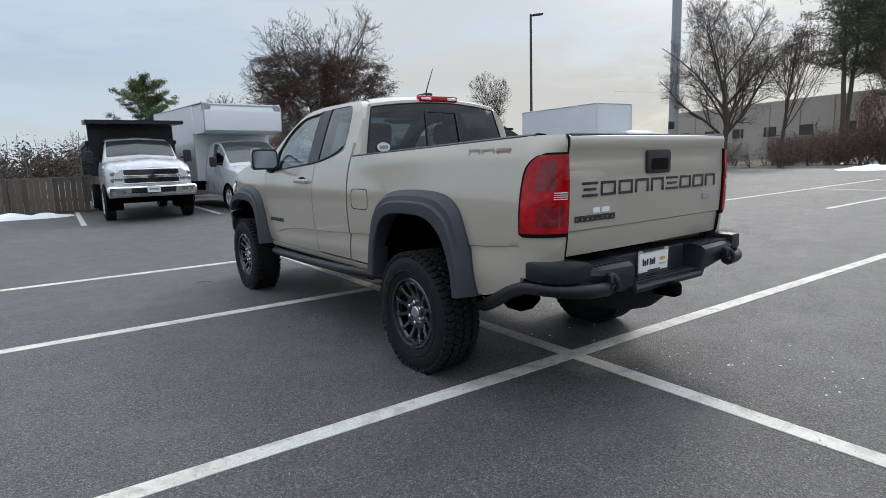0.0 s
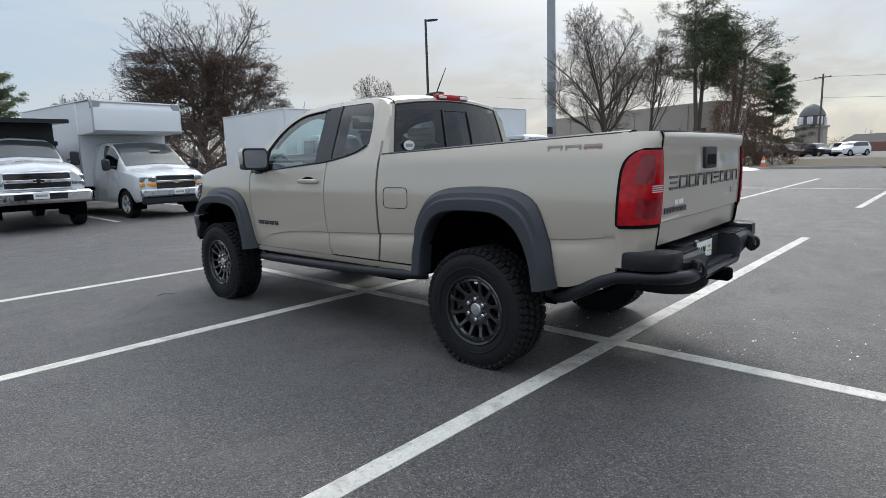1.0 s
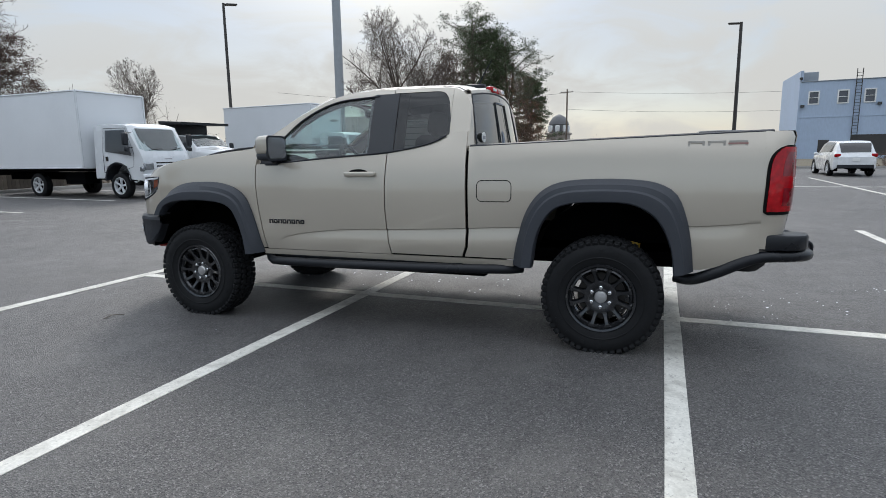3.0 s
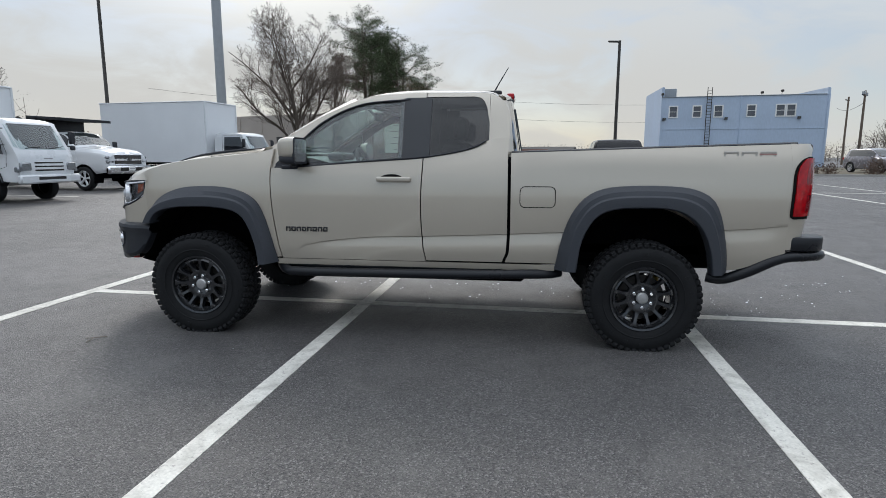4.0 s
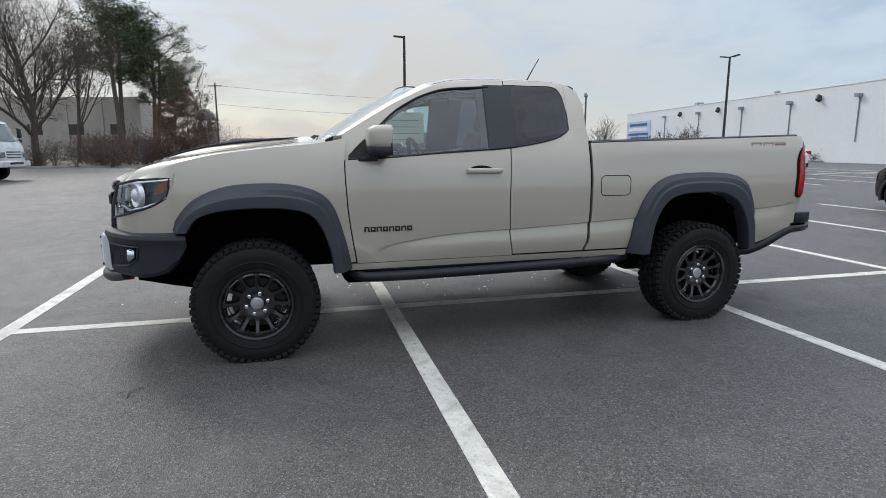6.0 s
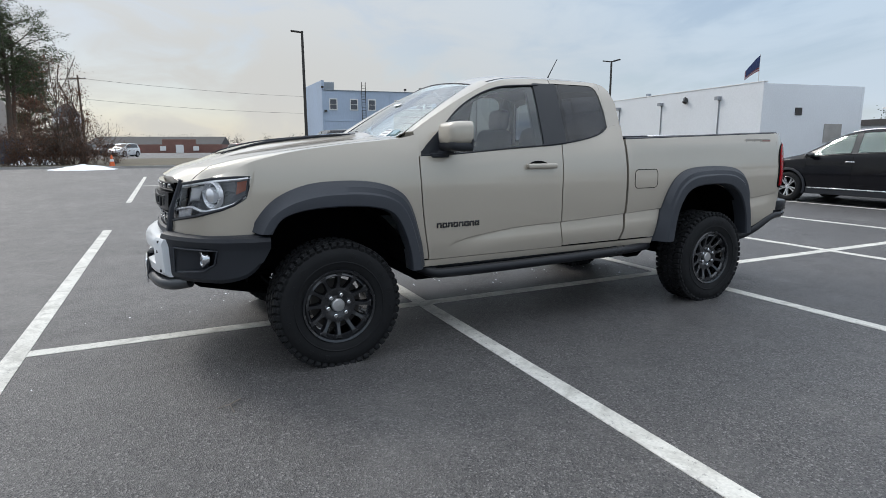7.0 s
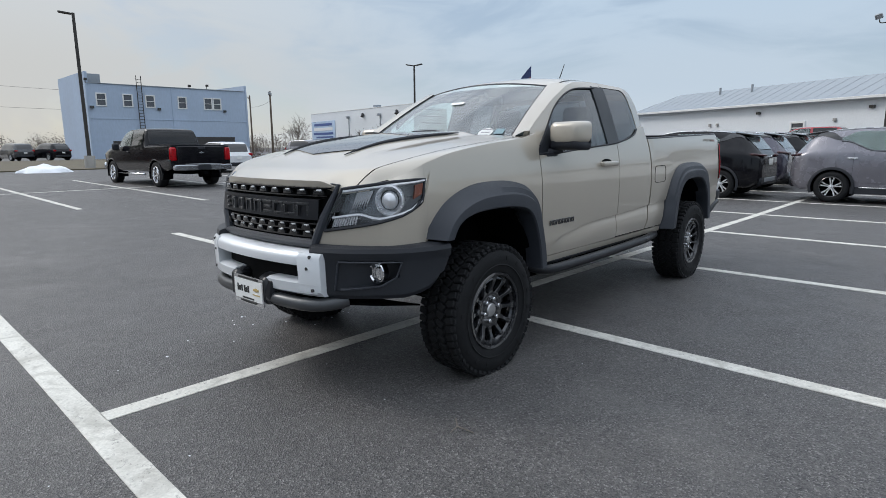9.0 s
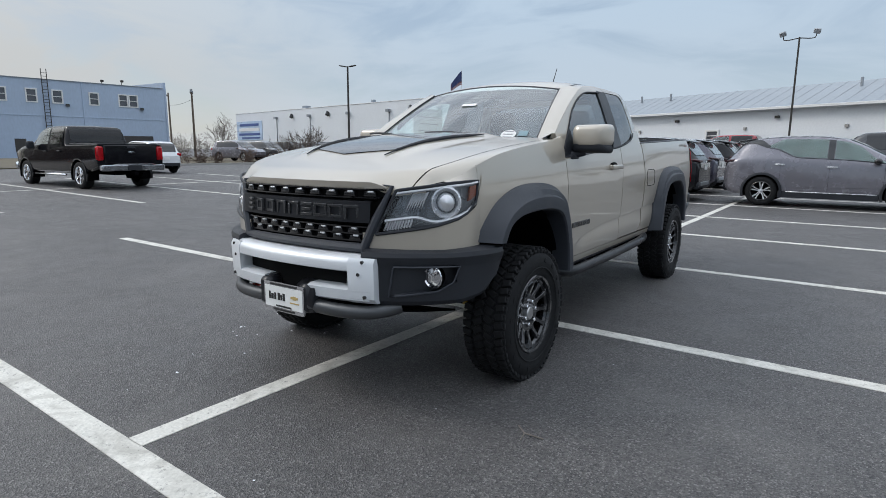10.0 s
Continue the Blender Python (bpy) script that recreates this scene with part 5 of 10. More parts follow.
tile_badge("door_badge_bar", doors[0], GLOSS_BLACK, 8, 2.576, 2.250, 0.800, 0.834, 0.006, label="small black tile badge")
tile_badge("bed_decal_bar", BODY, DECAL, 3, -0.475, -0.80, 1.334, 1.380, 0.002, label="pale grey and red bed decal")
bm = bmesh.new()
box(bm, (-half(-0.74, 1.36) - 0.0035, -0.745, 1.362), (0.002, 0.10, 0.009), 0)
part("bed_decal_accent", bm, DECAL_RED, BODY)

# tailgate and tail lamps
tg_u = lambda z: -0.015 + curve_at([(0.80, -1.015), (0.95, -1.035), (1.20, -1.045), (1.36, -1.040), (1.41, -1.045), (1.43, -1.025)], z)
tg_bow = lambda x: -0.012 * (1 - (x / 0.76) ** 2)
bm = bmesh.new()
zs = [0.835, 0.84, 0.88, 0.93, 0.958, 0.966, 1.0, 1.1, 1.2, 1.30, 1.345, 1.36, 1.40, 1.418, 1.424]
xs = [lerp(-0.738, 0.738, k / 24) for k in range(25)]
rows = [[(x, tg_u(z) + tg_bow(x) + (0.012 if z < 0.962 else 0.0) - (0.010 if z > 1.358 else 0), z) for z in zs] for x in xs]
full = [[(p[0], p[1] + 0.05, p[2]) for p in rows[0]]] + rows + [[(p[0], p[1] + 0.05, p[2]) for p in rows[-1]]]
full = [r + [(r[-1][0], r[-1][1] + 0.06, r[-1][2] + 0.002)] for r in full]
grid(bm, full)
TG = part("tailgate", bm, PAINT, BODY, "tan tailgate", sharp=50)
for sd in (-1, 1):
    part("tailgate_gap", ribbon([(sd * 0.7415, tg_u(z) + tg_bow(0.74) - 0.001, z) for z in zs], 0.0045, 5), SHUT, TG)
bm = bmesh.new()
box(bm, (0, -1.02, 1.424), (1.46, 0.09, 0.014), 0.006)
part("tailgate_cap", bm, PLASTIC, TG)
bm = bmesh.new()
yb = -1.075
prism(bm, rounded(-0.115, 1.225, 0.115, 1.348, 0.018), "y", yb + 0.03, yb - 0.008, 0.004)
part("tailgate_handle", bm, PLASTIC, TG, "black tailgate handle")
bm = bmesh.new()
prism(bm, rounded(-0.075, 1.245, 0.085, 1.305, 0.012), "y", yb - 0.0085, yb - 0.0105)
# Flat dark patch on the handle: shade of its pocket, as colour.
part("handle_pocket", bm, SHUT, TG)
bm = bmesh.new()
for cx, w, h, d in letter_row(9, 1.32, 0.074, 0.006, 0.18):
    outline_tile(bm, (cx, tg_u(1.155) + tg_bow(cx) - 0.002, 1.165), w, h, d, pose(0, 0, 0, 0, 0, math.degrees(0.024 * cx / 0.5776)), 0.19, int((cx + 1) * 37))
pieces("tailgate_letter_bar", bm, GLOSS_BLACK, TG)
bm = bmesh.new()
for cx, w, h, d in letter_row(8, 0.32, 0.032, 0.005, 0.10):
    x = cx - 0.535
    outline_tile(bm, (x, tg_u(1.02) + tg_bow(x) - 0.003, 1.020), w, h, d, Matrix(), 0.36)
pieces("badge_bar", bm, GLOSS_BLACK, TG)
bm = bmesh.new()
for k, w in enumerate((0.055, 0.065)):
    box(bm, (-0.53 + 0.075 * k, tg_u(1.06) + tg_bow(-0.5) - 0.001, 1.058), (w, 0.002, 0.026), 0.0)
part("dealer_sticker", bm, PAPER, TG, "small white sticker bars")
bm = bmesh.new()
box(bm, (0.545, tg_u(1.08) + tg_bow(0.54) - 0.003, 1.068), (0.085, 0.006, 0.038), 0.002)
part("trim_badge", bm, GREY_INK, TG)
for s in (-1, 1):
    TLm = new("tail_lamp")
    TLm.parent = TRUCK
    tagged(TLm, "tall red tail lamp with a black surround")

    def crn(t, z, o=0.0):
        """A place on the lamp: t from the tailgate round the corner to the side, z up, o outwards."""
        ang = min(1.0, t) * math.pi / 2
        x = 0.743 + (half(-0.885, z) - 0.743) * math.sin(ang)
        u = lerp(tg_u(z), -0.885, 1 - math.cos(ang)) + 0.12 * max(0, t - 1)
        if t > 1:
            x = half(u, z)
        return (s * (x + o * math.sin(ang)), u - o * math.cos(ang), z)

    bm = bmesh.new()
    grid(bm, [[crn(i / 14, lerp(0.735, bedtop(-1.0), j / 22)) for j in range(23)] for i in range(15)])
    part("rear_corner", bm, PAINT, BODY)
    front_edge = lambda z: curve_at([(0.942, 0.90), (0.960, 0.99), (1.12, 0.97), (1.22, 0.95), (1.27, 0.91), (1.30, 0.85), (1.325, 0.75), (1.338, 0.66), (1.348, 0.50)], z)

    def lamp_sheet(t0, trim, lo, hi, o, nt=18, nz=30):
        """A curved sheet with its rim folded back towards the body."""
        def at(i, j, lift):
            z = lerp(lo, hi, min(max(j, 0), nz) / nz)
            return crn(lerp(t0, front_edge(z) - trim, min(max(i, 0), nt) / nt), z, lift)
        bm = bmesh.new()
        grid(bm, [[at(i, j, o if 0 <= i <= nt and 0 <= j <= nz else o - 0.03) for j in range(-1, nz + 2)] for i in range(-1, nt + 2)])
        return bm

    part("lamp_surround", lamp_sheet(0.02, 0.0, 0.942, 1.348, 0.006), SHUT, TLm)
    part("red_lens", lamp_sheet(0.035, 0.06, 0.962, 1.338, 0.014), RED_LENS, TLm, "glossy red lens")
    for k in range(4):
        bm = bmesh.new()
        tube(bm, [crn(t, 1.128 + 0.010 * k, 0.0155) for t in (0.08, 0.20, 0.34)], 0.003, 5)
        part("reverse_lamp", bm, CLEAR, TLm, "clear reversing strip")
    part("inner_red_lens", lamp_sheet(0.30, 0.30, 1.17, 1.31, 0.0155, 10, 8), RED_DARK, TLm)
    part("inner_red_lens", lamp_sheet(0.12, 0.36, 0.995, 1.10, 0.0155, 10, 8), RED_DARK, TLm)

# rear bumper: stepped steel with tow hooks and wrap-round tubes
RB = tagged(new("rear_bumper"), "black steel step bumper with tow loops")
RB.parent = TRUCK
bm = bmesh.new()
rb_u = lambda x: -1.182 + 0.10 * max(0, abs(x) - 0.55) ** 1.2 * 1.6
sec = lambda x, top, low: [(x, -0.90, top), (x, rb_u(x) + 0.035, top), (x, rb_u(x) + 0.010, top - 0.12 * (top - low)), (x, rb_u(x), top - 0.36 * (top - low)), (x, rb_u(x) + 0.010, low + 0.2 * (top - low)), (x, rb_u(x) + 0.05, low), (x, -0.90, low)]
rows = []
for x in [-0.80, -0.79, -0.70, -0.58, -0.40, -0.36, -0.335, 0.335, 0.36, 0.40, 0.58, 0.70, 0.79, 0.80]:
    mid = abs(x) < 0.34
    rows.append(sec(x, 0.652 if mid else 0.785 - 0.02 * max(0, abs(x) - 0.6), 0.600 if mid else (0.625 + 0.09 * smooth01((abs(x) - 0.45) / 0.3))))
grid(bm, rows)
bm.faces.new([bm.verts.new(p) for p in rows[0]])
bm.faces.new([bm.verts.new(p) for p in rows[-1]])
part("bumper_shell", bm, STEEL_BLACK, RB, sharp=25)
bm = bmesh.new()
for s in (-1, 1):
    for k in range(10):
        box(bm, (s * (0.375 + 0.040 * k), -1.080, 0.788), (0.017, 0.12, 0.008), 0.003)
for k in range(16):
    box(bm, (-0.30 + 0.04 * k, -1.105, 0.655), (0.016, 0.10, 0.008), 0.003)
pieces("step_rib", bm, PLASTIC, RB)
bm = bmesh.new()
box(bm, (0, -0.97, 0.715), (0.68, 0.155, 0.15), 0.004)
part("plate_recess", bm, PLASTIC, RB)
for s in (-1, 1):
    bm = bmesh.new()
    prism(bm, [(s * x, u) for x, u in ((0.80, -0.895), (0.890, -0.890), (0.908, -0.93), (0.908, -1.02), (0.890, -1.085), (0.845, -1.140), (0.790, -1.165), (0.700, -1.165), (0.700, -0.98))], "z", 0.724, 0.822, 0.016)
    part("corner_pad", bm, STEEL_BLACK, RB)
for s in (-1, 1):
    bm = bmesh.new()
    tube(bm, resample([(s * 0.80, -0.45, 0.520), (s * 0.840, -0.55, 0.515), (s * 0.878, -0.68, 0.575), (s * 0.890, -0.80, 0.645), (s * 0.885, -0.90, 0.682), (s * 0.865, -1.03, 0.690), (s * 0.81, -1.13, 0.690), (s * 0.72, -1.180, 0.685), (s * 0.60, -1.19, 0.680)], 26), 0.036, 10)
    part("corner_tube", bm, STEEL_BLACK, RB)
for s in (-1, 1):
    bm = bmesh.new()
    box(bm, (s * 0.575, -1.193, 0.708), (0.045, 0.05, 0.10), 0.012)
    b2 = [(s * 0.575 + 0.0, -1.206 - 0.030 * math.sin(a), 0.708 + 0.036 * math.cos(a)) for a in [math.pi * k / 10 for k in range(11)]]
    tube(bm, b2, 0.012, 8)
    tube(bm, [(s * 0.575 - 0.04, -1.220, 0.691), (s * 0.575 + 0.04, -1.220, 0.691)], 0.010, 8)
    part("tow_loop", bm, STEEL_BLACK, RB)
bm = bmesh.new()
box(bm, (0.0, -1.12, 0.585), (0.075, 0.20, 0.075), 0.008)
box(bm, (0.0, -1.222, 0.585), (0.052, 0.006, 0.052), 0.0)
part("hitch_receiver", bm, DARK, RB)
bm = bmesh.new()
b2 = bmesh.new()
lathe(b2, [(0.20, -0.10), (0.33, -0.10), (0.37, -0.05), (0.37, 0.05), (0.33, 0.10), (0.20, 0.10)], 30, "z")
for v in b2.verts:
    v.co = pose(0, -0.72, 0.60, 8) @ v.co
part("spare_wheel", b2, RUBBER, TRUCK, "spare tyre slung under the bed")


def dealer_plate(parent, m, w=0.305, h=0.155):
    """A white dealer plate in a dark frame; its writing is kept as bars."""
    bm = bmesh.new()
    prism(bm, rounded(-w / 2, -h / 2, w / 2, h / 2, 0.012), "y", 0.0, 0.010)
    for v in bm.verts:
        v.co = m @ v.co
    p = part("plate_frame", bm, CHROME, parent, "dealer plate with dark bars and a gold mark")
    for nm, mt, items in (("plate_sheet", PAPER, [(0, 0, w * 0.93, h * 0.72, 0.0105)]),
                          ("plate_bar", INK, [(-0.105, 0.005, 0.012, 0.040, 0.0125), (-0.085, 0.0, 0.018, 0.028, 0.0125), (-0.063, 0.003, 0.014, 0.036, 0.0125), (-0.034, 0.004, 0.016, 0.038, 0.0125), (-0.015, 0.0, 0.012, 0.028, 0.0125), (0.004, 0.004, 0.016, 0.038, 0.0125), (0.0, -0.047, 0.12, 0.009, 0.0125), (0.0, 0.066, 0.20, 0.010, 0.0125), (0.0, -0.067, 0.16, 0.010, 0.0125)]),
                          ("plate_mark", GOLD_INK, [(0.085, 0.010, 0.055, 0.012, 0.0125), (0.085, 0.010, 0.020, 0.020, 0.0126), (0.085, -0.018, 0.07, 0.006, 0.0125)])):
        for x, z, sx, sz, y in items:
            bm = bmesh.new()
            box(bm, (0, 0, 0), (sx, 0.003, sz), 0.0, m @ Matrix.Translation((-x, y, z)))
            part(nm, bm, mt, p)
    return p


dealer_plate(RB, pose(0.0, -1.052, 0.727, 0, 0, 180), 0.305, 0.145)

# front bumper: silver skid centre, black ends, lower tubes
FB = tagged(new("front_bumper"), "black off-road front bumper with a silver skid plate")
FB.parent = TRUCK
fb_u = lambda x: 4.265 - 0.18 * x * x - 0.42 * x ** 4


def band(x0, x1, prof, n=14):
    """A bumper band between two places across, along the bumper's bow: prof is a list of (offset forward, height) by place."""
    bm = bmesh.new()
    rows = []
    for i in range(n + 1):
        x = lerp(x0, x1, i / n)
        rows.append([(x, fb_u(x) + o, z) for o, z in prof(x)])
    grid(bm, rows)
    for r in (rows[0], rows[-1]):
        bm.faces.new([bm.verts.new(p) for p in r])
    return bm


END_LOW = [(3.58, 0.825), (3.62, 0.770), (3.666, 0.690), (3.703, 0.638), (3.773, 0.590), (3.90, 0.565), (4.20, 0.560)]


def scoop(x):
    """Depth of the fog lamp's scoop, deepest towards its outer end."""
    return 0.090 * smooth01((x - 0.60) / 0.20) * (1 - smooth01((x - 0.838) / 0.018))


for s in (-1, 1):       # black ends that wrap to the arch
    bm = bmesh.new()
    rows = []
    cols = [(x, fb_u(x), 0.70 * x + x ** 3, 1.0) for x in (0.47, 0.51, 0.55, 0.585, 0.60, 0.62, 0.65, 0.69, 0.73, 0.77, 0.805, 0.83, 0.838, 0.847, 0.856, 0.87)]
    for i in range(1, 13):
        k = i / 12
        cols.append((lerp(0.87, 0.958, math.sin(k * math.pi / 2)), lerp(fb_u(0.87), 3.625, k), 1.0, 0.5 * (1 - k)))
    for x, u, nx, nu in cols:
        n = Vector((nx, nu)).normalized()
        low = curve_at(END_LOW, u)
        d = scoop(x) if x < 0.86 else 0.0
        a = min(1.0, max(0.0, (x - 0.60) / 0.25))
        lo, hi = lerp(0.615, 0.650, a) + 0.035 * smooth01((a - 0.75) / 0.25), 0.757
        pts = [(-0.10, 0, 0.838), (-0.030, 0, 0.836), (-0.008, 0, 0.826), (0.0, 0, 0.805), (-0.004, 0, 0.785), (-0.009, 0, hi + 0.010), (-0.011, d, hi - 0.004), (-0.014, d, lo + 0.006), (-0.014, 0, lo - 0.006), (-0.016, 0, low + 0.028), (-0.030, 0, low + 0.006), (-0.10, 0, low)]
        rows.append([(s * (x + n.x * o), u + n.y * o - dd, max(z, low + 0.0004 * (12 - j))) for j, (o, dd, z) in enumerate(pts)])
    grid(bm, rows)
    bm.faces.new([bm.verts.new(p) for p in rows[0]])
    EN = part("bumper_end", bm, PLASTIC, FB, "black bumper end", sharp=24)
    bm = bmesh.new()
    rim_x = [lerp(0.60, 0.845, k / 10) for k in range(11)]
    tube(bm, [(s * 0.615, fb_u(0.615) - 0.004, 0.756)] + [(s * (x - 0.010), fb_u(x) - 0.008, lerp(0.615, 0.650, min(1, (x - 0.60) / 0.25)) + 0.035 * smooth01(((x - 0.60) / 0.25 - 0.75) / 0.25) - 0.004) for x in rim_x] + [(s * (0.86 - 0.245 * k / 8), fb_u(0.86 - 0.245 * k / 8) - 0.006, 0.760) for k in range(9)], 0.005, 6)
    part("lamp_pocket_rim", bm, FLARE_M, EN)
    b2 = bmesh.new()
    lathe(b2, [(0.056, -0.030), (0.056, 0.006), (0.050, 0.010), (0.043, 0.004), (0.02, 0.008), (0.001, 0.010)], 24, "y")
    for k in range(5):
        box(b2, (lerp(-0.024, 0.024, k / 4), 0.009, 0), (0.003, 0.004, 0.05), 0)
    mm = Matrix.Translation((s * 0.750, fb_u(0.750) - 0.052, 0.704)) @ pose(0, 0, 0, 0, 0, -s * 10)
    for v in b2.verts:
        v.co = mm @ v.co
    part("fog_lamp", b2, CHROME, FB, "round chrome fog lamp")
top = lambda x: [(-0.09, 0.808), (-0.02, 0.806), (0.012, 0.790), (0.022, 0.770), (0.020, 0.735), (-0.02, 0.722), (-0.09, 0.715)]
part("skid_upper_bar", band(-0.52, 0.52, top, 24), SILVER, FB, "silver painted skid bar")
low = lambda x: [(-0.07, 0.652), (0.0, 0.650), (0.020, 0.640), (0.016, 0.590), (-0.01, 0.575), (-0.07, 0.570)]
for s in (-1, 1):
    part("skid_lower_bar", band(s * 0.17, s * 0.52, low, 10), SILVER, FB)
    part("skid_post", band(s * 0.415, s * 0.545, lambda x: [(-0.09, 0.800), (0.010, 0.798), (0.024, 0.775), (0.018, 0.60), (-0.005, 0.575), (-0.09, 0.575)], 14), SILVER, FB)
    for z, x in ((0.780, 0.490), (0.720, 0.470), (0.610, 0.500)):
        bm = bmesh.new()
        tube(bm, [(s * x, fb_u(x) + 0.010, z), (s * x, fb_u(x) + 0.026, z)], 0.009, 8)
        part("skid_bolt", bm, GLOSS_BLACK, FB)
bm = bmesh.new()
rows = [[(x, fb_u(x) - 0.06, z) for z in (0.56, 0.68, 0.80)] for x in [lerp(-0.52, 0.52, k / 12) for k in range(13)]]
grid(bm, rows)
part("intake_back", bm, SHUT, FB)
for s in (-1, 1):
    bm = bmesh.new()
    tube(bm, resample([(s * 0.14, 4.262, 0.535), (s * 0.30, 4.245, 0.528), (s * 0.45, 4.205, 0.526), (s * 0.54, 4.14, 0.532), (s * 0.60, 4.06, 0.55)], 14), 0.035, 12)
    part("lower_tube", bm, TUBE_M, FB, "dark grey lower tube")
for s in (-1, 1):
    bm = bmesh.new()
    prism(bm, [(4.13, 0.49), (4.285, 0.50), (4.295, 0.55), (4.28, 0.625), (4.235, 0.65), (4.13, 0.65)], "x", s * 0.105 + 0.025, s * 0.195 - 0.025, 0.008)
    box(bm, (s * 0.15, 4.245, 0.565), (0.085, 0.10, 0.15), 0.018)
    part("plate_bracket", bm, STEEL_BLACK, FB)
dealer_plate(FB, pose(-0.01, 4.290, 0.550))
for s in (-1, 1):
    bm = bmesh.new()
    tube(bm, [(s * 0.50, 4.05, 0.51), (s * 0.50, 4.12, 0.505), (s * 0.44, 4.13, 0.505)], 0.014, 8)
    part("tow_hook", bm, RED_HOOK, FB, "red tow hook")
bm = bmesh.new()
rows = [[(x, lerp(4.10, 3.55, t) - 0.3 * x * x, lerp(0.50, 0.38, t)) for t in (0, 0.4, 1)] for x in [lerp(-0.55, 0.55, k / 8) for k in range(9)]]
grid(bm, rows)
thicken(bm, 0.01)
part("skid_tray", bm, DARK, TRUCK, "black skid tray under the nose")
for s in (-1, 1):
    bm = bmesh.new()
    tube(bm, [(s * 0.58, 3.34, 0.40), (s * 0.52, 3.30, 0.66)], 0.045, 10)
    part("damper", bm, YELLOW, TRUCK, "yellow spring damper")
    bm = bmesh.new()
    tube(bm, [(s * 0.60, -0.14, 0.42), (s * 0.56, -0.20, 0.70)], 0.035, 10)
    part("damper", bm, YELLOW, TRUCK, "yellow spring damper")

# cabin seen through the glass
CB = tagged(new("cabin"), "dark cabin with two front seats")
CB.parent = TRUCK
bm = bmesh.new()
rows = [[(x, 2.62 + 0.14 * (1 - (x / 0.75) ** 2), 1.345), (x, 2.42, 1.335), (x, 2.28, 1.30), (x, 2.22, 1.22), (x, 2.26, 1.0)] for x in [lerp(-0.74, 0.74, k / 12) for k in range(13)]]
grid(bm, rows)
box(bm, (-0.36, 2.30, 1.345), (0.34, 0.14, 0.06), 0.03, seg=2)
part("dashboard", bm, DASH_M, CB)
bm = bmesh.new()
box(bm, (0.0, 2.19, 1.27), (0.26, 0.02, 0.12), 0.01)
part("centre_screen", bm, GLOSS_BLACK, CB)
bm = bmesh.new()
st = [Vector((-0.37 + 0.18 * math.cos(a), 0, 0.18 * math.sin(a))) for a in [2 * math.pi * k / 24 for k in range(25)]]
mm = pose(0, 2.08, 1.235, -24)
tube(bm, [mm @ p for p in st], 0.015, 8, caps=False)
for a in (0, 180, 270):
    tube(bm, [mm @ Vector((-0.37, 0, 0)), mm @ Vector((-0.37 + 0.17 * math.cos(radians(a)), 0, 0.17 * math.sin(radians(a))))], 0.018, 6)
part("steering_wheel", bm, SEAT_M, CB)
for s in (-1, 1):
    SE = new("front_seat")
    SE.parent = CB
    bm = bmesh.new()
    box(bm, (s * 0.37, 1.72, 0.90), (0.50, 0.50, 0.18), 0.07, seg=3)
    box(bm, (s * 0.37, 1.42, 1.18), (0.48, 0.16, 0.58), 0.07, pose(0, 0, 0, 14), 3)
    box(bm, (s * 0.37, 1.32, 1.545), (0.26, 0.10, 0.17), 0.045, pose(0, 0, 0, 8), 3)
    for d in (-0.06, 0.06):
        tube(bm, [(s * 0.37 + d, 1.35, 1.42), (s * 0.37 + d, 1.33, 1.50)], 0.008, 6)
    me = mesh_of("seat_cushions", bm, SEAT_M)
    o = new("seat_cushions", me)
    o.parent = SE
bm = bmesh.new()
box(bm, (0, 1.08, 0.95), (1.30, 0.30, 0.75), 0.05)
part("rear_bench", bm, SEAT_M, CB)
bm = bmesh.new()
rows = [[(x, u, rail(u) - 0.012 + 0.03 * (1 - (x / 0.65) ** 2)) for x in [lerp(-0.64, 0.64, k / 8) for k in range(9)]] for u in span(1.0, 2.06, 8)]
grid(bm, rows)
part("headliner", bm, HEADLINER, CB)
both("door_inner_trim", gh_strip(span(1.56, 2.42, 24), lambda u: wtop1(u) - 0.035, lambda u: rail(u) - 0.01, 4, 0.035), SEAT_M, CB)
both("pillar_inner_trim", gh_strip(span(1.44, 1.74, 6), lambda u: sill(u) - 0.02, lambda u: 1.75, 6, 0.04), SEAT_M, CB)
for s in (-1, 1):
    bm = bmesh.new()
    box(bm, (s * 0.36, 1.99, 1.70), (0.40, 0.17, 0.022), 0.01, pose(0, 0, 0, 12))
    part("sun_visor", bm, HEADLINER, CB)
bm = bmesh.new()
box(bm, (0.0, 2.07, 1.655), (0.24, 0.03, 0.065), 0.015, seg=2)
tube(bm, [(0, 2.09, 1.66), (0, 2.16, 1.72)], 0.012, 6)
part("inner_mirror", bm, PLASTIC, CB)
bm = bmesh.new()
box(bm, (0, 1.75, 0.68), (1.55, 1.6, 0.04), 0)
part("cabin_floor", bm, DASH_M, CB)
bm = bmesh.new()
prism(bm, [(1.77, 1.38), (2.20, 1.38), (2.20, 1.645), (1.77, 1.645)], "x", 0.765, 0.770)
part("price_sheet", bm, THIN_PAPER, CB, "white price sheet in the side window")
for k in range(5):
    bm = bmesh.new()
    box(bm, (0.762, 1.98, 1.41 + 0.055 * k), (0.002, 0.32 if k % 2 else 0.26, 0.006), 0)
    part("price_sheet_line", bm, GREY_INK, CB)
# stickers on the screens
ws = lambda t, s: Vector(screen_x(t, 2.79, 1.350, 0.710, 2.135, 1.728, 0.575, 0.11, 0.035, s))


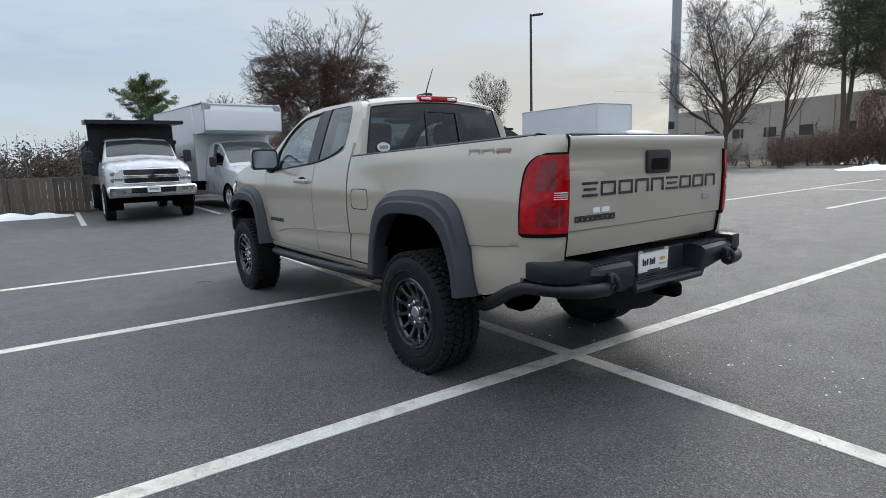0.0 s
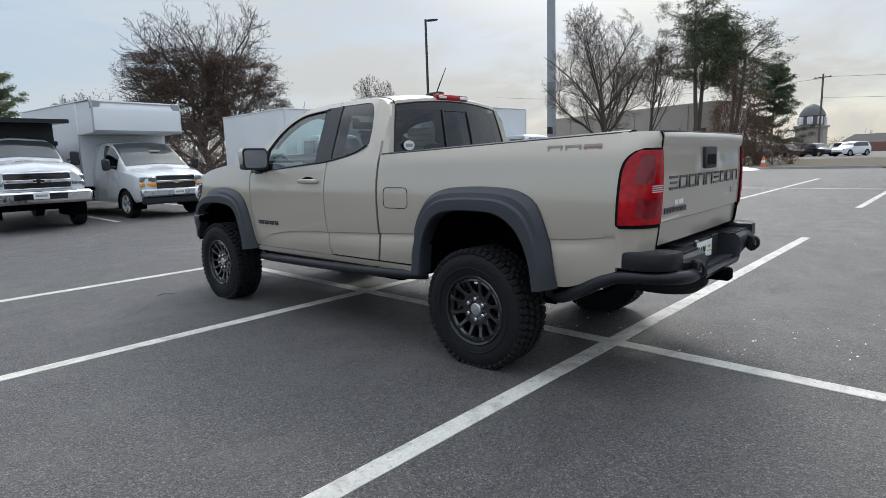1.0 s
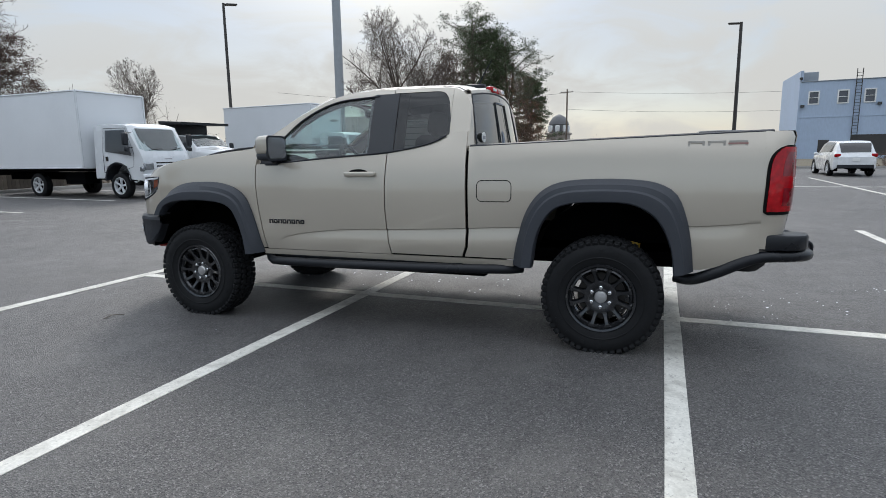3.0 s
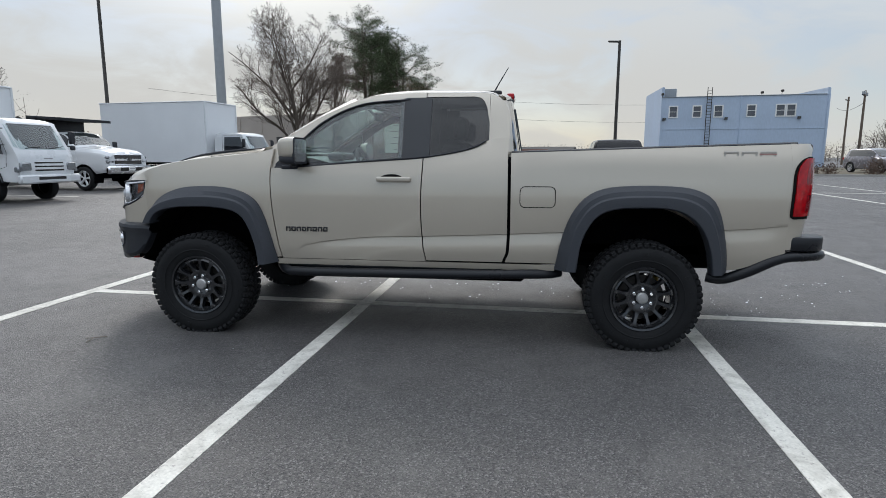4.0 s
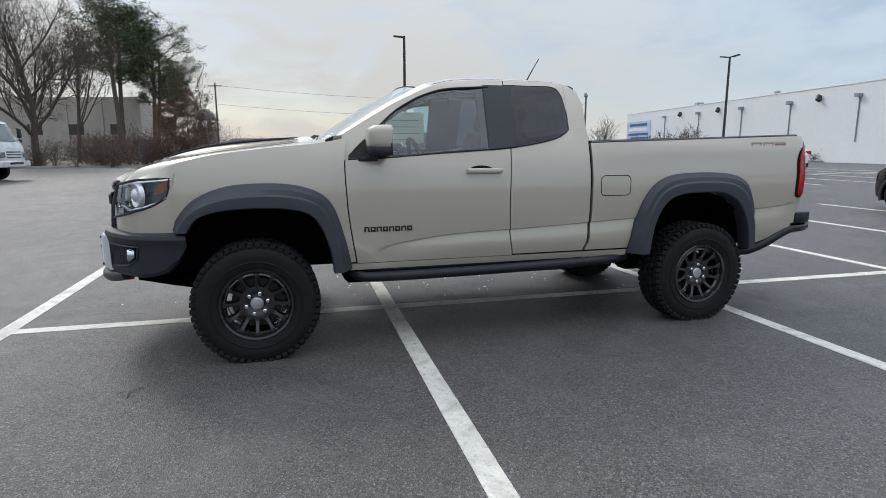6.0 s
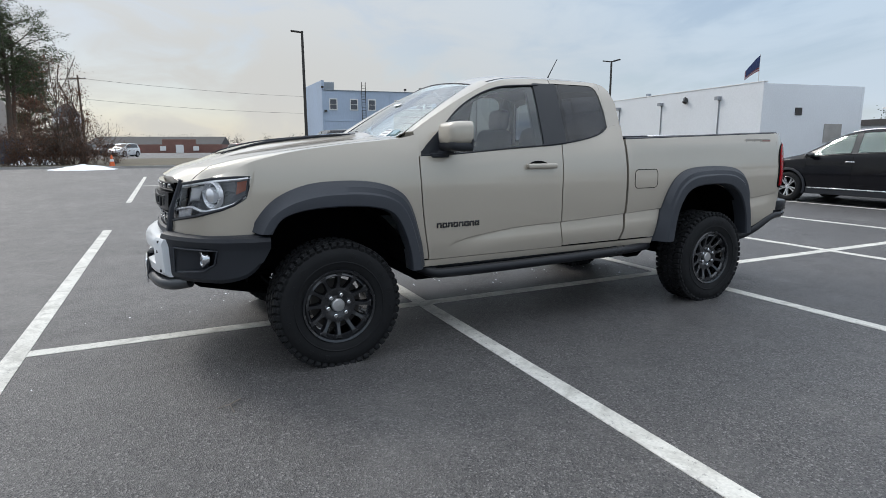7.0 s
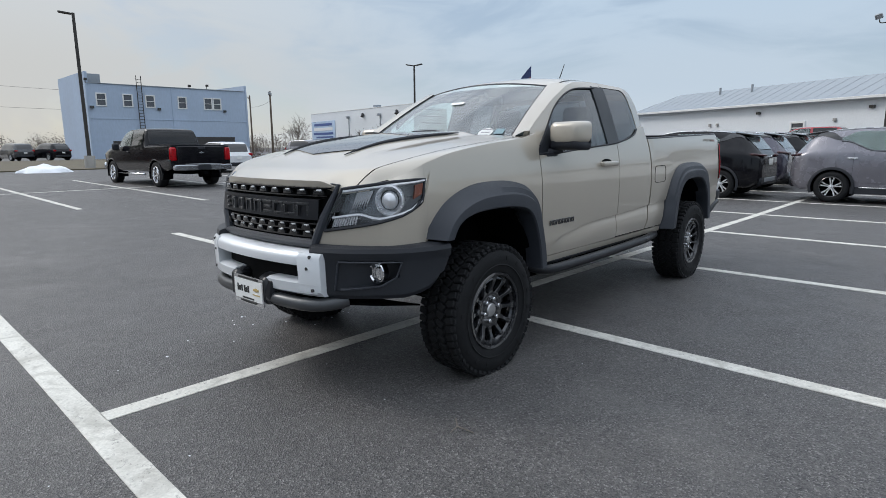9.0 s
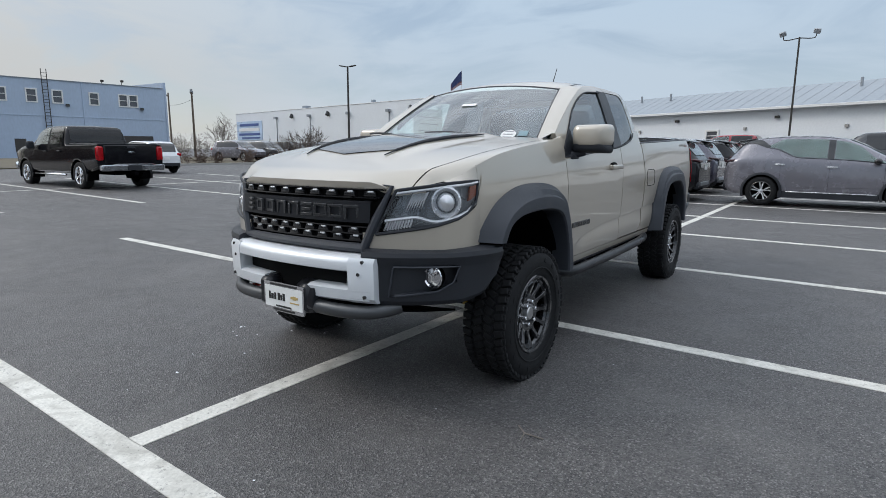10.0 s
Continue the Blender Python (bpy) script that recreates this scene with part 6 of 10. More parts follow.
def screen_sticker(name, t, s, w, h, mt, oval=False, lift=0.006):
    bm = bmesh.new()
    c = ws(t, s)
    e1 = (ws(t, s + 0.02) - ws(t, s - 0.02)).normalized()
    e2 = (ws(t + 0.02, s) - ws(t - 0.02, s)).normalized()
    nn = e1.cross(e2).normalized()
    if nn.z < 0:
        nn = -nn
    pl = [(w / 2 * math.cos(a), h / 2 * math.sin(a)) for a in [2 * math.pi * k / 20 for k in range(20)]] if oval else [(-w / 2, -h / 2), (w / 2, -h / 2), (w / 2, h / 2), (-w / 2, h / 2)]
    bm.faces.new([bm.verts.new(c + e1 * a + e2 * b + nn * lift) for a, b in pl])
    thicken(bm, 0.001)
    return part(name, bm, mt, CB)


screen_sticker("oval_sticker", 0.12, -0.72, 0.105, 0.105, PAPER, True)
for k in (-1, 0, 1):
    screen_sticker("sticker_bar", 0.12 + 0.04 * k, -0.72, 0.065, 0.009, GREY_INK, False, 0.0085)
screen_sticker("window_label", 0.035, -0.87, 0.10, 0.05, PAPER)
screen_sticker("window_permit", 0.14, -0.86, 0.065, 0.06, mat("pale_blue_paper", (0.20, 0.30, 0.33), 0.6))
screen_sticker("header_label", 0.60, 0.02, 0.13, 0.035, PAPER)
bm = bmesh.new()
prism(bm, [(-0.585 + 0.060 * math.cos(a), 1.435 + 0.034 * math.sin(a)) for a in [2 * math.pi * k / 20 for k in range(20)]], "y", 0.888, 0.886)
part("rear_oval_sticker", bm, PAPER, CB, "white oval sticker")
bm = bmesh.new()
box(bm, (-0.585, 0.8845, 1.435), (0.075, 0.002, 0.022), 0)
part("rear_sticker_bar", bm, GREY_INK, CB)



def true_up(ob):
    """Eases the finished truck to its true width, roof height and overhangs."""
    for o in ob.children:
        kind_ = o.name.split(".")[0]
        if kind_ == "wheel":
            continue
        if kind_ == "wheel_arch_flare":
            for v in o.data.vertices:
                v.co.x *= 0.972
            continue
        if o.type == "MESH":
            for v in o.data.vertices:
                p = v.co
                p.z += 0.024 * smooth01((p.z - 1.25) / 0.5)
                p.y += 0.018 * smooth01((p.y - 3.45) / 0.3) - 0.022 * smooth01((-0.5 - p.y) / 0.4)
                p.y -= 0.040 * smooth01((p.y - 3.70) / 0.3) * max(0.0, 1 - (p.x / 0.85) ** 4)
                p.x *= 1 - 0.034 * smooth01((3.95 - p.y) / 0.7)
        true_up(o)


true_up(TRUCK)

# ---- other vehicles ----
def shell(st, s, u):
    """A place on a car's skin: st holds curves along the car, s goes from 0 at the sill to 1 at the middle of the top."""
    zb, w, zbelt, zt, wt = (curve_at(st[k], u) for k in ("low", "wide", "belt", "top", "topw"))
    zt = max(zt, zbelt + 0.004)
    pts = [(0.0, w * 0.94, zb), (0.10, w * 0.985, zb + 0.10), (0.26, w, lerp(zb, zbelt, 0.48)), (0.40, w * 0.985, lerp(zb, zbelt, 0.82)), (0.48, w * 0.965, zbelt),
           (0.56, lerp(w * 0.965, wt, 0.25), lerp(zbelt, zt, 0.28)), (0.74, lerp(w * 0.965, wt, 0.92), lerp(zbelt, zt, 0.90)), (0.82, wt * 0.93, lerp(zbelt, zt, 0.985)), (1.0, 0.0, zt + curve_at(st["crown"], u))]
    return curve_at([(p[0], p[1]) for p in pts], s), u, curve_at([(p[0], p[2]) for p in pts], s)


def skin(st, u0, u1, s0, s1, nu, ns, off=0.0, sides=(-1, 1)):
    """A sheet over a stretch of the skin, lifted by off."""
    bm = bmesh.new()
    for sd in sides:
        rows = []
        for i in range(nu + 1):
            u = lerp(u0, u1, i / nu)
            row = []
            for j in range(ns + 1):
                sv = lerp(s0(u) if callable(s0) else s0, s1(u) if callable(s1) else s1, j / ns)
                x, uu, z = shell(st, sv, u)
                if off:
                    a, b = shell(st, min(1, sv + 0.01), u), shell(st, max(0, sv - 0.01), u)
                    t = Vector((a[0] - b[0], a[2] - b[2])).normalized()
                    x, z = x + t.y * off, z - t.x * off
                    c, d = shell(st, sv, u + 0.02), shell(st, sv, u - 0.02)
                    if abs(c[2] - d[2]) > 0.01 and sv > 0.7:
                        n = Vector((-(c[2] - d[2]), 0.04)).normalized()
                        uu, z = uu + n.x * off, z + n.y * off * 0.3
                row.append((sd * x, uu, z))
            rows.append(row)
        grid(bm, rows)
    return bm


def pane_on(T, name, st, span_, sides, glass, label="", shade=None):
    """A window over a stretch of a car's skin; the cabin's dimness is a coloured sheet."""
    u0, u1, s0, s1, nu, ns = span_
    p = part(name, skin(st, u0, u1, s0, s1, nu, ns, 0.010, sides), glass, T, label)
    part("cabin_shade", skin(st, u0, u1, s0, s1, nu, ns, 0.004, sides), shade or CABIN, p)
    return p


GLASS_FAR = glass_mat("vehicle_glass", (0.62, 0.70, 0.70), 1.0, 0.07, 0.02)
MACHINED = mat("machined_alloy", (0.72, 0.73, 0.75), 0.28, metal=0.6, var=0.06)
LAMP_FAR = mat("vehicle_headlamp", (0.22, 0.235, 0.25), 0.15, metal=0.5, var=0.5, scale=14, fine=40, coat=0.8)
# Paler copy: light seen through the cabin is put into the colour.
CABIN_LIT = mat("painted_lit_cabin", (0.11, 0.13, 0.127), 0.7, var=0.5, scale=2.5, fine=8)
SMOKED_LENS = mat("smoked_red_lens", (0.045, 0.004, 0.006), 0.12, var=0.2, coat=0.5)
# Cabin shade as a dark colour, on a sheet over the solid skin.
CABIN = mat("painted_dim_cabin", (0.030, 0.031, 0.034), 0.8, var=0.4, scale=3, fine=12)


def wheel_small(R, width, mt, parent, at, spokes=5):
    W = new("wheel")
    W.parent = parent
    W.matrix_basis = at
    h = width / 2
    rim = R * 0.66
    bm = bmesh.new()
    lathe(bm, [(rim - 0.01, -h + 0.03), (rim + 0.01, -h + 0.006), (lerp(rim, R, 0.5), -h - 0.004), (R - 0.02, -h + 0.012), (R, -h + 0.035), (R, h - 0.035), (R - 0.02, h), (rim, h)], 28)
    part("tyre", bm, RUBBER, W)
    bm = bmesh.new()
    lathe(bm, [(rim + 0.008, -h + 0.012), (rim - 0.004, -h + 0.004), (rim - 0.016, -h + 0.010), (rim - 0.022, -h + 0.03), (rim - 0.03, -h + 0.12)], 28)
    rm = part("rim", bm, mt if spokes < 10 else GLOSS_BLACK, W)
    hub = 0.20 * rim
    for k in range(spokes):
        m = pose(0, 0, 0, 360 * k / spokes)
        twist = 0.10 * rim * (1 if spokes < 10 else (1.6 if k % 2 else -0.6))
        wd = 0.85 * rim / spokes
        bm = bmesh.new()
        rows = []
        for t in (0.0, 0.5, 1.0):
            r = lerp(hub * 0.8, rim - 0.012, t)
            y, w, x = twist * t * (2 - t), wd * lerp(0.55, 1.0, t), -h + lerp(0.035, 0.012, t)
            rows.append([m @ Vector(p) for p in ((x + 0.04, y - w, r), (x, y - w * 0.7, r), (x, y + w * 0.7, r), (x + 0.04, y + w, r))])
        grid(bm, rows)
        part("spoke", bm, MACHINED if mt is ALU else mt, rm)
    bm = bmesh.new()
    lathe(bm, [(hub * 1.15, -h + 0.06), (hub * 1.1, -h + 0.034), (hub * 0.5, -h + 0.028), (0.001, -h + 0.026)], 16)
    part("hub_cap", bm, MACHINED if mt is ALU else mt, rm)
    bm = bmesh.new()
    disc(bm, rim - 0.02, -h + 0.11, 24)
    part("brake_shadow", bm, DARK, W)
    return W


def arches(parent, st, us, R, material, thick=0.055):
    """Dark wheel openings with a trim ring, set on the body sides."""
    for u in us:
        for sd in (-1, 1):
            w = curve_at(st["wide"], u)
            bm = bmesh.new()
            prof = []
            for k in range(25):
                a = radians(-20 + 220 * k / 24)
                prof.append((math.cos(a), math.sin(a)))
            rows, liner = [], []
            for c, s_ in prof:
                r0, r1 = R * 1.12, R * 1.12 + thick
                rows.append([(sd * (w + 0.006), u + r1 * c, R + r1 * s_), (sd * (w + 0.014), u + (r1 - 0.012) * c, R + (r1 - 0.012) * s_), (sd * (w + 0.014), u + r0 * c, R + r0 * s_), (sd * (w - 0.06), u + r0 * c, R + r0 * s_)])
                liner.append([(sd * (w - 0.04), u + r0 * c, R + r0 * s_), (sd * (w - 0.36), u + r0 * c, R + r0 * s_)])
            grid(bm, rows)
            ring = part("wheel_arch", bm, material, parent)
            bm = bmesh.new()
            grid(bm, liner)
            bm.faces.new([bm.verts.new(p[1]) for p in liner])
            part("arch_liner", bm, DARK, ring)


def open_wheels(bm, us, R):
    """Cuts round wheel openings into a car's skin."""
    r = R * 1.13
    away = lambda p, u: math.hypot(p.y - u, p.z - R)
    bmesh.ops.remove_doubles(bm, verts=bm.verts, dist=0.0001)
    for u in us:
        gone = [f for f in bm.faces if abs(f.calc_center_median().x) > 0.45 and f.calc_center_median().z < R + r and away(f.calc_center_median(), u) < r and len(f.verts) == 4]
        bmesh.ops.delete(bm, geom=gone, context="FACES")
        for v in bm.verts:
            if abs(v.co.x) > 0.45 and v.is_boundary and v.co.z > 0.3 * R and 0.8 * r < away(v.co, u) < 1.25 * r:
                k = r / away(v.co, u)
                v.co.y, v.co.z = u + (v.co.y - u) * k, R + (v.co.z - R) * k


def simple_box(parent, name, items, mt, label="", bevel=0.01):
    bm = bmesh.new()
    for it in items:
        c, s = it[0], it[1]
        box(bm, c, s, min(bevel, min(s) * 0.4), it[2] if len(it) > 2 else None)
    return part(name, bm, mt, parent, label)


def crossover(m, paint, label, group=""):
    """A small electric-looking hatch; u runs forward from the rear axle."""
    T = thing("parked_car", label, "car", m, group)
    L = 2.68
    st = {"low": [(-0.85, 0.40), (-0.6, 0.27), (0.4, 0.22), (2.3, 0.22), (3.3, 0.26), (3.48, 0.40)],
          "wide": [(-0.86, 0.64), (-0.78, 0.79), (-0.5, 0.885), (0.0, 0.91), (0.5, 0.89), (2.2, 0.89), (2.7, 0.905), (3.0, 0.86), (3.35, 0.72), (3.48, 0.55)],
          "belt": [(-0.86, 0.80), (-0.76, 0.98), (-0.4, 1.06), (0.3, 1.08), (0.8, 1.05), (1.6, 1.02), (2.3, 0.99), (3.0, 0.91), (3.35, 0.78), (3.48, 0.66)],
          "top": [(-0.86, 0.82), (-0.82, 1.02), (-0.74, 1.12), (-0.60, 1.29), (-0.46, 1.44), (-0.30, 1.53), (0.1, 1.585), (0.6, 1.61), (1.0, 1.61), (1.5, 1.555), (1.9, 1.40), (2.2, 1.23), (2.5, 1.08), (2.8, 1.02), (3.2, 0.92), (3.48, 0.72)],
          "topw": [(-0.86, 0.5), (-0.5, 0.60), (0.2, 0.63), (1.2, 0.64), (2.0, 0.68), (2.6, 0.76), (3.2, 0.66), (3.48, 0.45)],
          "crown": [(-0.86, 0.0), (0.0, 0.025), (1.2, 0.025), (2.6, 0.03), (3.48, 0.01)]}
    b = skin(st, -0.86, 3.48, 0.0, 1.0, 100, 40)
    open_wheels(b, (0, L), 0.34)
    for uu in (-0.86, 3.48):
        ring = [shell(st, k / 20, uu) for k in range(21)]
        b.faces.new([b.verts.new(p) for p in ring] + [b.verts.new((-p[0], p[1], p[2])) for p in ring[::-1][1:]])
    part("body", b, paint, T, sharp=30)
    foot = lambda u: 0.525 + 0.10 * smooth01((0.70 - u) / 0.55)
    head = lambda u: 0.725 - 0.075 * smooth01((0.42 - u) / 0.36) - 0.14 * smooth01((u - 1.75) / 0.5)
    for s in (-1, 1):
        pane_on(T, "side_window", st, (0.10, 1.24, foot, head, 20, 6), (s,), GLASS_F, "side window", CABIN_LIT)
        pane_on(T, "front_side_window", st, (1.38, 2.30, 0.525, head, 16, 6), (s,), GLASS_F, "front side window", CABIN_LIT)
        part("pillar_trim", skin(st, 1.25, 1.37, 0.515, 0.73, 4, 6, 0.008, (s,)), GLOSS_BLACK, T, "gloss black pillar trim")
        part("quarter_trim", skin(st, -0.42, 0.11, lambda u: 0.625 + 0.09 * smooth01((0.1 - u) / 0.5), lambda u: 0.65 + 0.12 * smooth01((0.12 - u) / 0.3), 12, 5, 0.008, (s,)), GLOSS_BLACK, T)
        part("window_trim", ribbon([Vector((s * (shell(st, foot(u) - 0.01, u)[0] + 0.006), u, shell(st, foot(u) - 0.01, u)[2])) for u in [lerp(0.10, 2.36, k / 24) for k in range(25)]], 0.009, 5), GLOSS_BLACK, T)
        part("roof_rail", ribbon([Vector((s * shell(st, 0.80, u)[0], u, shell(st, 0.80, u)[2] + 0.015)) for u in [lerp(-0.1, 1.5, k / 12) for k in range(13)]], 0.012, 5), MACHINED, T, "bright roof rail")
    pane_on(T, "windscreen", st, (1.62, 2.44, 0.86, 1.0, 10, 8), (-1, 1), GLASS_W, "clear windscreen")
    pane_on(T, "rear_window", st, (-0.72, -0.44, 0.79, 1.0, 8, 8), (-1, 1), GLASS_W, "raked rear window")
    bm = bmesh.new()
    prism(bm, [(-0.60, -0.58), (-0.45, -0.63), (0.45, -0.63), (0.60, -0.58), (0.60, -0.20), (-0.60, -0.20)], "z", 0.0, 0.035, 0.012)
    for v in bm.verts:
        v.co.z += 1.520 + 0.16 * (v.co.y + 0.3)
    part("roof_spoiler", bm, GLOSS_BLACK, T, "black roof spoiler")
    simple_box(T, "roof_fin", [((0, -0.02, 1.56), (0.05, 0.16, 0.07))], GLOSS_BLACK, "", 0.02)
    for s in (-1, 1):
        simple_box(T, "sill_trim", [((s * 0.875, 1.3, 0.285), (0.05, 1.9, 0.15))], PLASTIC)
        simple_box(T, "bright_strip", [((s * 0.905, 1.36, 0.345), (0.014, 1.7, 0.022))], MACHINED)
        simple_box(T, "tail_lamp", [((s * 0.64, -0.735, 1.03), (0.42, 0.16, 0.05), pose(0, 0, 0, 0, -s * 4, s * 30))], SMOKED_LENS, "thin smoked tail lamp", 0.018)
        simple_box(T, "rear_reflector", [((s * 0.66, -0.79, 0.64), (0.20, 0.06, 0.07), pose(0, 0, 0, 0, 0, s * 16))], RED_LENS, "", 0.02)
        simple_box(T, "headlamp", [((s * 0.60, 3.30, 0.74), (0.30, 0.10, 0.07), pose(0, 0, 0, 0, 0, -s * 30))], LAMP_FAR)
        for u in (0.34, 1.36):
            simple_box(T, "door_handle", [((s * (shell(st, 0.40, u)[0] + 0.012), u, shell(st, 0.42, u)[2]), (0.03, 0.20, 0.035))], MACHINED if paint is not CAR_BLACK else CHROME)
        simple_box(T, "door_mirror", [((s * 0.98, 2.16, 1.06), (0.20, 0.14, 0.13)), ((s * 0.86, 2.16, 1.01), (0.16, 0.06, 0.03))], GLOSS_BLACK, "", 0.04)
        bm = bmesh.new()
        tube(bm, [Vector((s * (shell(st, 0.24 + 0.06 * math.sin(math.pi * k / 10), lerp(0.42, 2.25, k / 10))[0] + 0.002), lerp(0.42, 2.25, k / 10), 0.46 + 0.03 * k / 10)) for k in range(11)], 0.008, 4)
        part("door_crease", bm, paint, T)
        for u in (0.36, 1.31, 2.30):
            bm = bmesh.new()
            tube(bm, [Vector((s * (shell(st, k, u)[0] + 0.001), u, shell(st, k, u)[2])) for k in (0.05, 0.15, 0.26, 0.40, 0.48)], 0.0035, 4)
            part("door_gap", bm, SHUT, T)
    simple_box(T, "rear_bumper", [((0, -0.80, 0.42), (1.40, 0.14, 0.22))], PLASTIC, "black lower bumper", 0.05)
    simple_box(T, "skid_strip", [((0, -0.865, 0.44), (0.9, 0.03, 0.10))], POLE_GREY, "grey skid strip", 0.012)
    simple_box(T, "rear_panel", [((0, -0.835, 0.90), (1.10, 0.06, 0.18))], GLOSS_BLACK, "gloss black rear panel", 0.025)
    simple_box(T, "rear_plate", [((0, -0.872, 0.86), (0.30, 0.012, 0.15))], PAPER)
    simple_box(T, "maker_emblem", [((0, -0.872, 0.985), (0.13, 0.01, 0.03)), ((0, -0.873, 0.985), (0.045, 0.012, 0.05))], CHROME)
    arches(T, st, (0, L), 0.34, PLASTIC)
    for u in (0, L):
        for s in (-1, 1):
            wheel_small(0.34, 0.22, ALU, T, pose(s * 0.80, u, 0.34, random.uniform(0, 60), 0, 0 if s < 0 else 180), 10)
    return T


def at_ground(x, y, heading, lift=0.0):
    """A pose on the ground whose own +y looks along the heading (degrees from +x)."""
    return pose(x, y, gh(x, y) + lift, 0, 0, heading - 90)


CAR_BLACK = mat("black_car_paint", (0.005, 0.005, 0.007), 0.14, var=0.1, coat=0.25, spec=0.2)
CAR_PLUM = mat("plum_grey_car_paint", (0.055, 0.052, 0.075), 0.25, metal=0.4, var=0.05, coat=1.0)
CAR_GREY = mat("graphite_car_paint", (0.185, 0.180, 0.205), 0.25, metal=0.4, var=0.05, coat=1.0)
CAR_RED = mat("red_car_paint", (0.28, 0.016, 0.022), 0.25, var=0.06, coat=1.0)
CAR_WHITE = mat("white_car_paint", (0.72, 0.73, 0.74), 0.25, var=0.04, coat=1.0)
CAR_DARKGREY = mat("dark_grey_car_paint", (0.035, 0.037, 0.042), 0.25, metal=0.2, var=0.06, coat=1.0)
G = "crossovers parked in the row"
crossover(at_ground(4.22, -6.85, -1.5), CAR_BLACK, "glossy black crossover parked in a marked bay", G)
crossover(at_ground(4.25, -9.6, -1.5), CAR_PLUM, "plum-grey crossover parked beside a black one", G)
crossover(at_ground(4.1, -12.3, -1.5), CAR_BLACK, "glossy black crossover parked in a marked bay", G)
crossover(at_ground(4.2, -15.1, -1.5), CAR_DARKGREY, "dark grey crossover at the end of the row", G)
crossover(at_ground(1.98, -7.1, 178.5), CAR_GREY, "graphite-grey crossover parked facing away from the row", G)


# Chrome's darker copy: the bumper's dim mirroring of the ground is in its colour.
SHADED_CHROME = mat("chrome_in_shade", (0.36, 0.37, 0.39), 0.16, metal=0.9, var=0.12)


def pickup(m, paint, label, group="", bedcol=None):
    """A full-size crew-cab pickup; u runs forward from the rear axle."""
    T = thing("parked_pickup", label, "pickup truck", m, group)
    L = 3.64
    st = {"low": [(-1.15, 0.62), (-0.8, 0.55), (0.6, 0.46), (3.0, 0.46), (4.3, 0.50), (4.62, 0.60)],
          "wide": [(-1.16, 0.98), (-1.0, 0.99), (1.0, 0.995), (3.6, 0.99), (4.3, 0.94), (4.62, 0.84)],
          "belt": [(-1.16, 1.28), (0.6, 1.27), (1.2, 1.26), (3.0, 1.22), (3.6, 1.19), (4.4, 1.10), (4.62, 1.0)],
          "top": [(-1.16, 1.32), (0.70, 1.31), (0.73, 1.33), (0.80, 1.66), (0.86, 1.83), (0.98, 1.885), (1.4, 1.90), (2.2, 1.885), (2.6, 1.80), (3.05, 1.48), (3.25, 1.34), (3.5, 1.31), (4.2, 1.23), (4.55, 1.10), (4.62, 1.04)],
          "topw": [(-1.16, 0.94), (0.70, 0.94), (0.76, 0.80), (2.4, 0.76), (3.0, 0.80), (3.4, 0.88), (4.3, 0.80), (4.62, 0.70)],
          "crown": [(-1.16, 0.0), (0.8, 0.0), (1.2, 0.02), (2.5, 0.02), (3.5, 0.04), (4.62, 0.02)]}
    b = skin(st, -1.16, 4.62, 0.0, 1.0, 110, 40)
    open_wheels(b, (0, L), 0.41)
    for uu in (-1.16, 4.62):
        ring = [shell(st, k / 20, uu) for k in range(21)]
        b.faces.new([b.verts.new(p) for p in ring] + [b.verts.new((-p[0], p[1], p[2])) for p in ring[::-1][1:]])
    part("body", b, paint, T, sharp=30)
    for sd in (-1, 1):
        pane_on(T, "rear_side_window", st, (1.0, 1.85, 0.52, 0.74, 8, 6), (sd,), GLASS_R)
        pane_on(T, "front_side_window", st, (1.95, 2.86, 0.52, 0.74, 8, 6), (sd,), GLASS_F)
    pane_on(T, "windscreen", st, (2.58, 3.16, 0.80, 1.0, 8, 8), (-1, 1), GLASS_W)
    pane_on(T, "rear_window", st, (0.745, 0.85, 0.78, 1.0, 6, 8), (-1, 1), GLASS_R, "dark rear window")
    simple_box(T, "bed_cover", [((0, -0.2, 1.335), (1.75, 1.78, 0.03))], PLASTIC, "black bed cover")
    simple_box(T, "tailgate", [((0, -1.165, 1.02), (1.56, 0.05, 0.56))], bedcol or paint, "", 0.02)
    simple_box(T, "maker_emblem", [((0, -1.195, 1.10), (0.17, 0.01, 0.035)), ((0, -1.195, 1.10), (0.06, 0.012, 0.06))], CHROME)
    simple_box(T, "tailgate_handle", [((0, -1.195, 1.24), (0.24, 0.02, 0.05))], PLASTIC)
    simple_box(T, "rear_bumper", [((0, -1.24, 0.64), (1.88, 0.20, 0.18)), ((0, -1.25, 0.74), (1.2, 0.16, 0.03))], SHADED_CHROME, "chrome rear bumper", 0.03)
    simple_box(T, "plate_recess", [((0, -1.345, 0.64), (0.42, 0.02, 0.15))], PLASTIC)
    simple_box(T, "hitch", [((0, -1.27, 0.46), (0.12, 0.26, 0.10)), ((0, -0.3, 0.50), (0.9, 1.4, 0.16)), ((0.35, -1.05, 0.42), (0.12, 0.3, 0.12))], DARK)
    for s in (-1, 1):
        simple_box(T, "tail_lamp", [((s * 0.89, -1.13, 1.06), (0.20, 0.14, 0.42))], RED_LENS, "red tail lamp", 0.04)
        simple_box(T, "step_bar", [((s * 0.98, 1.9, 0.40), (0.09, 2.1, 0.06))], CHROME, "", 0.025)
        simple_box(T, "door_mirror", [((s * 1.12, 2.78, 1.30), (0.22, 0.13, 0.24))], PLASTIC, "", 0.04)
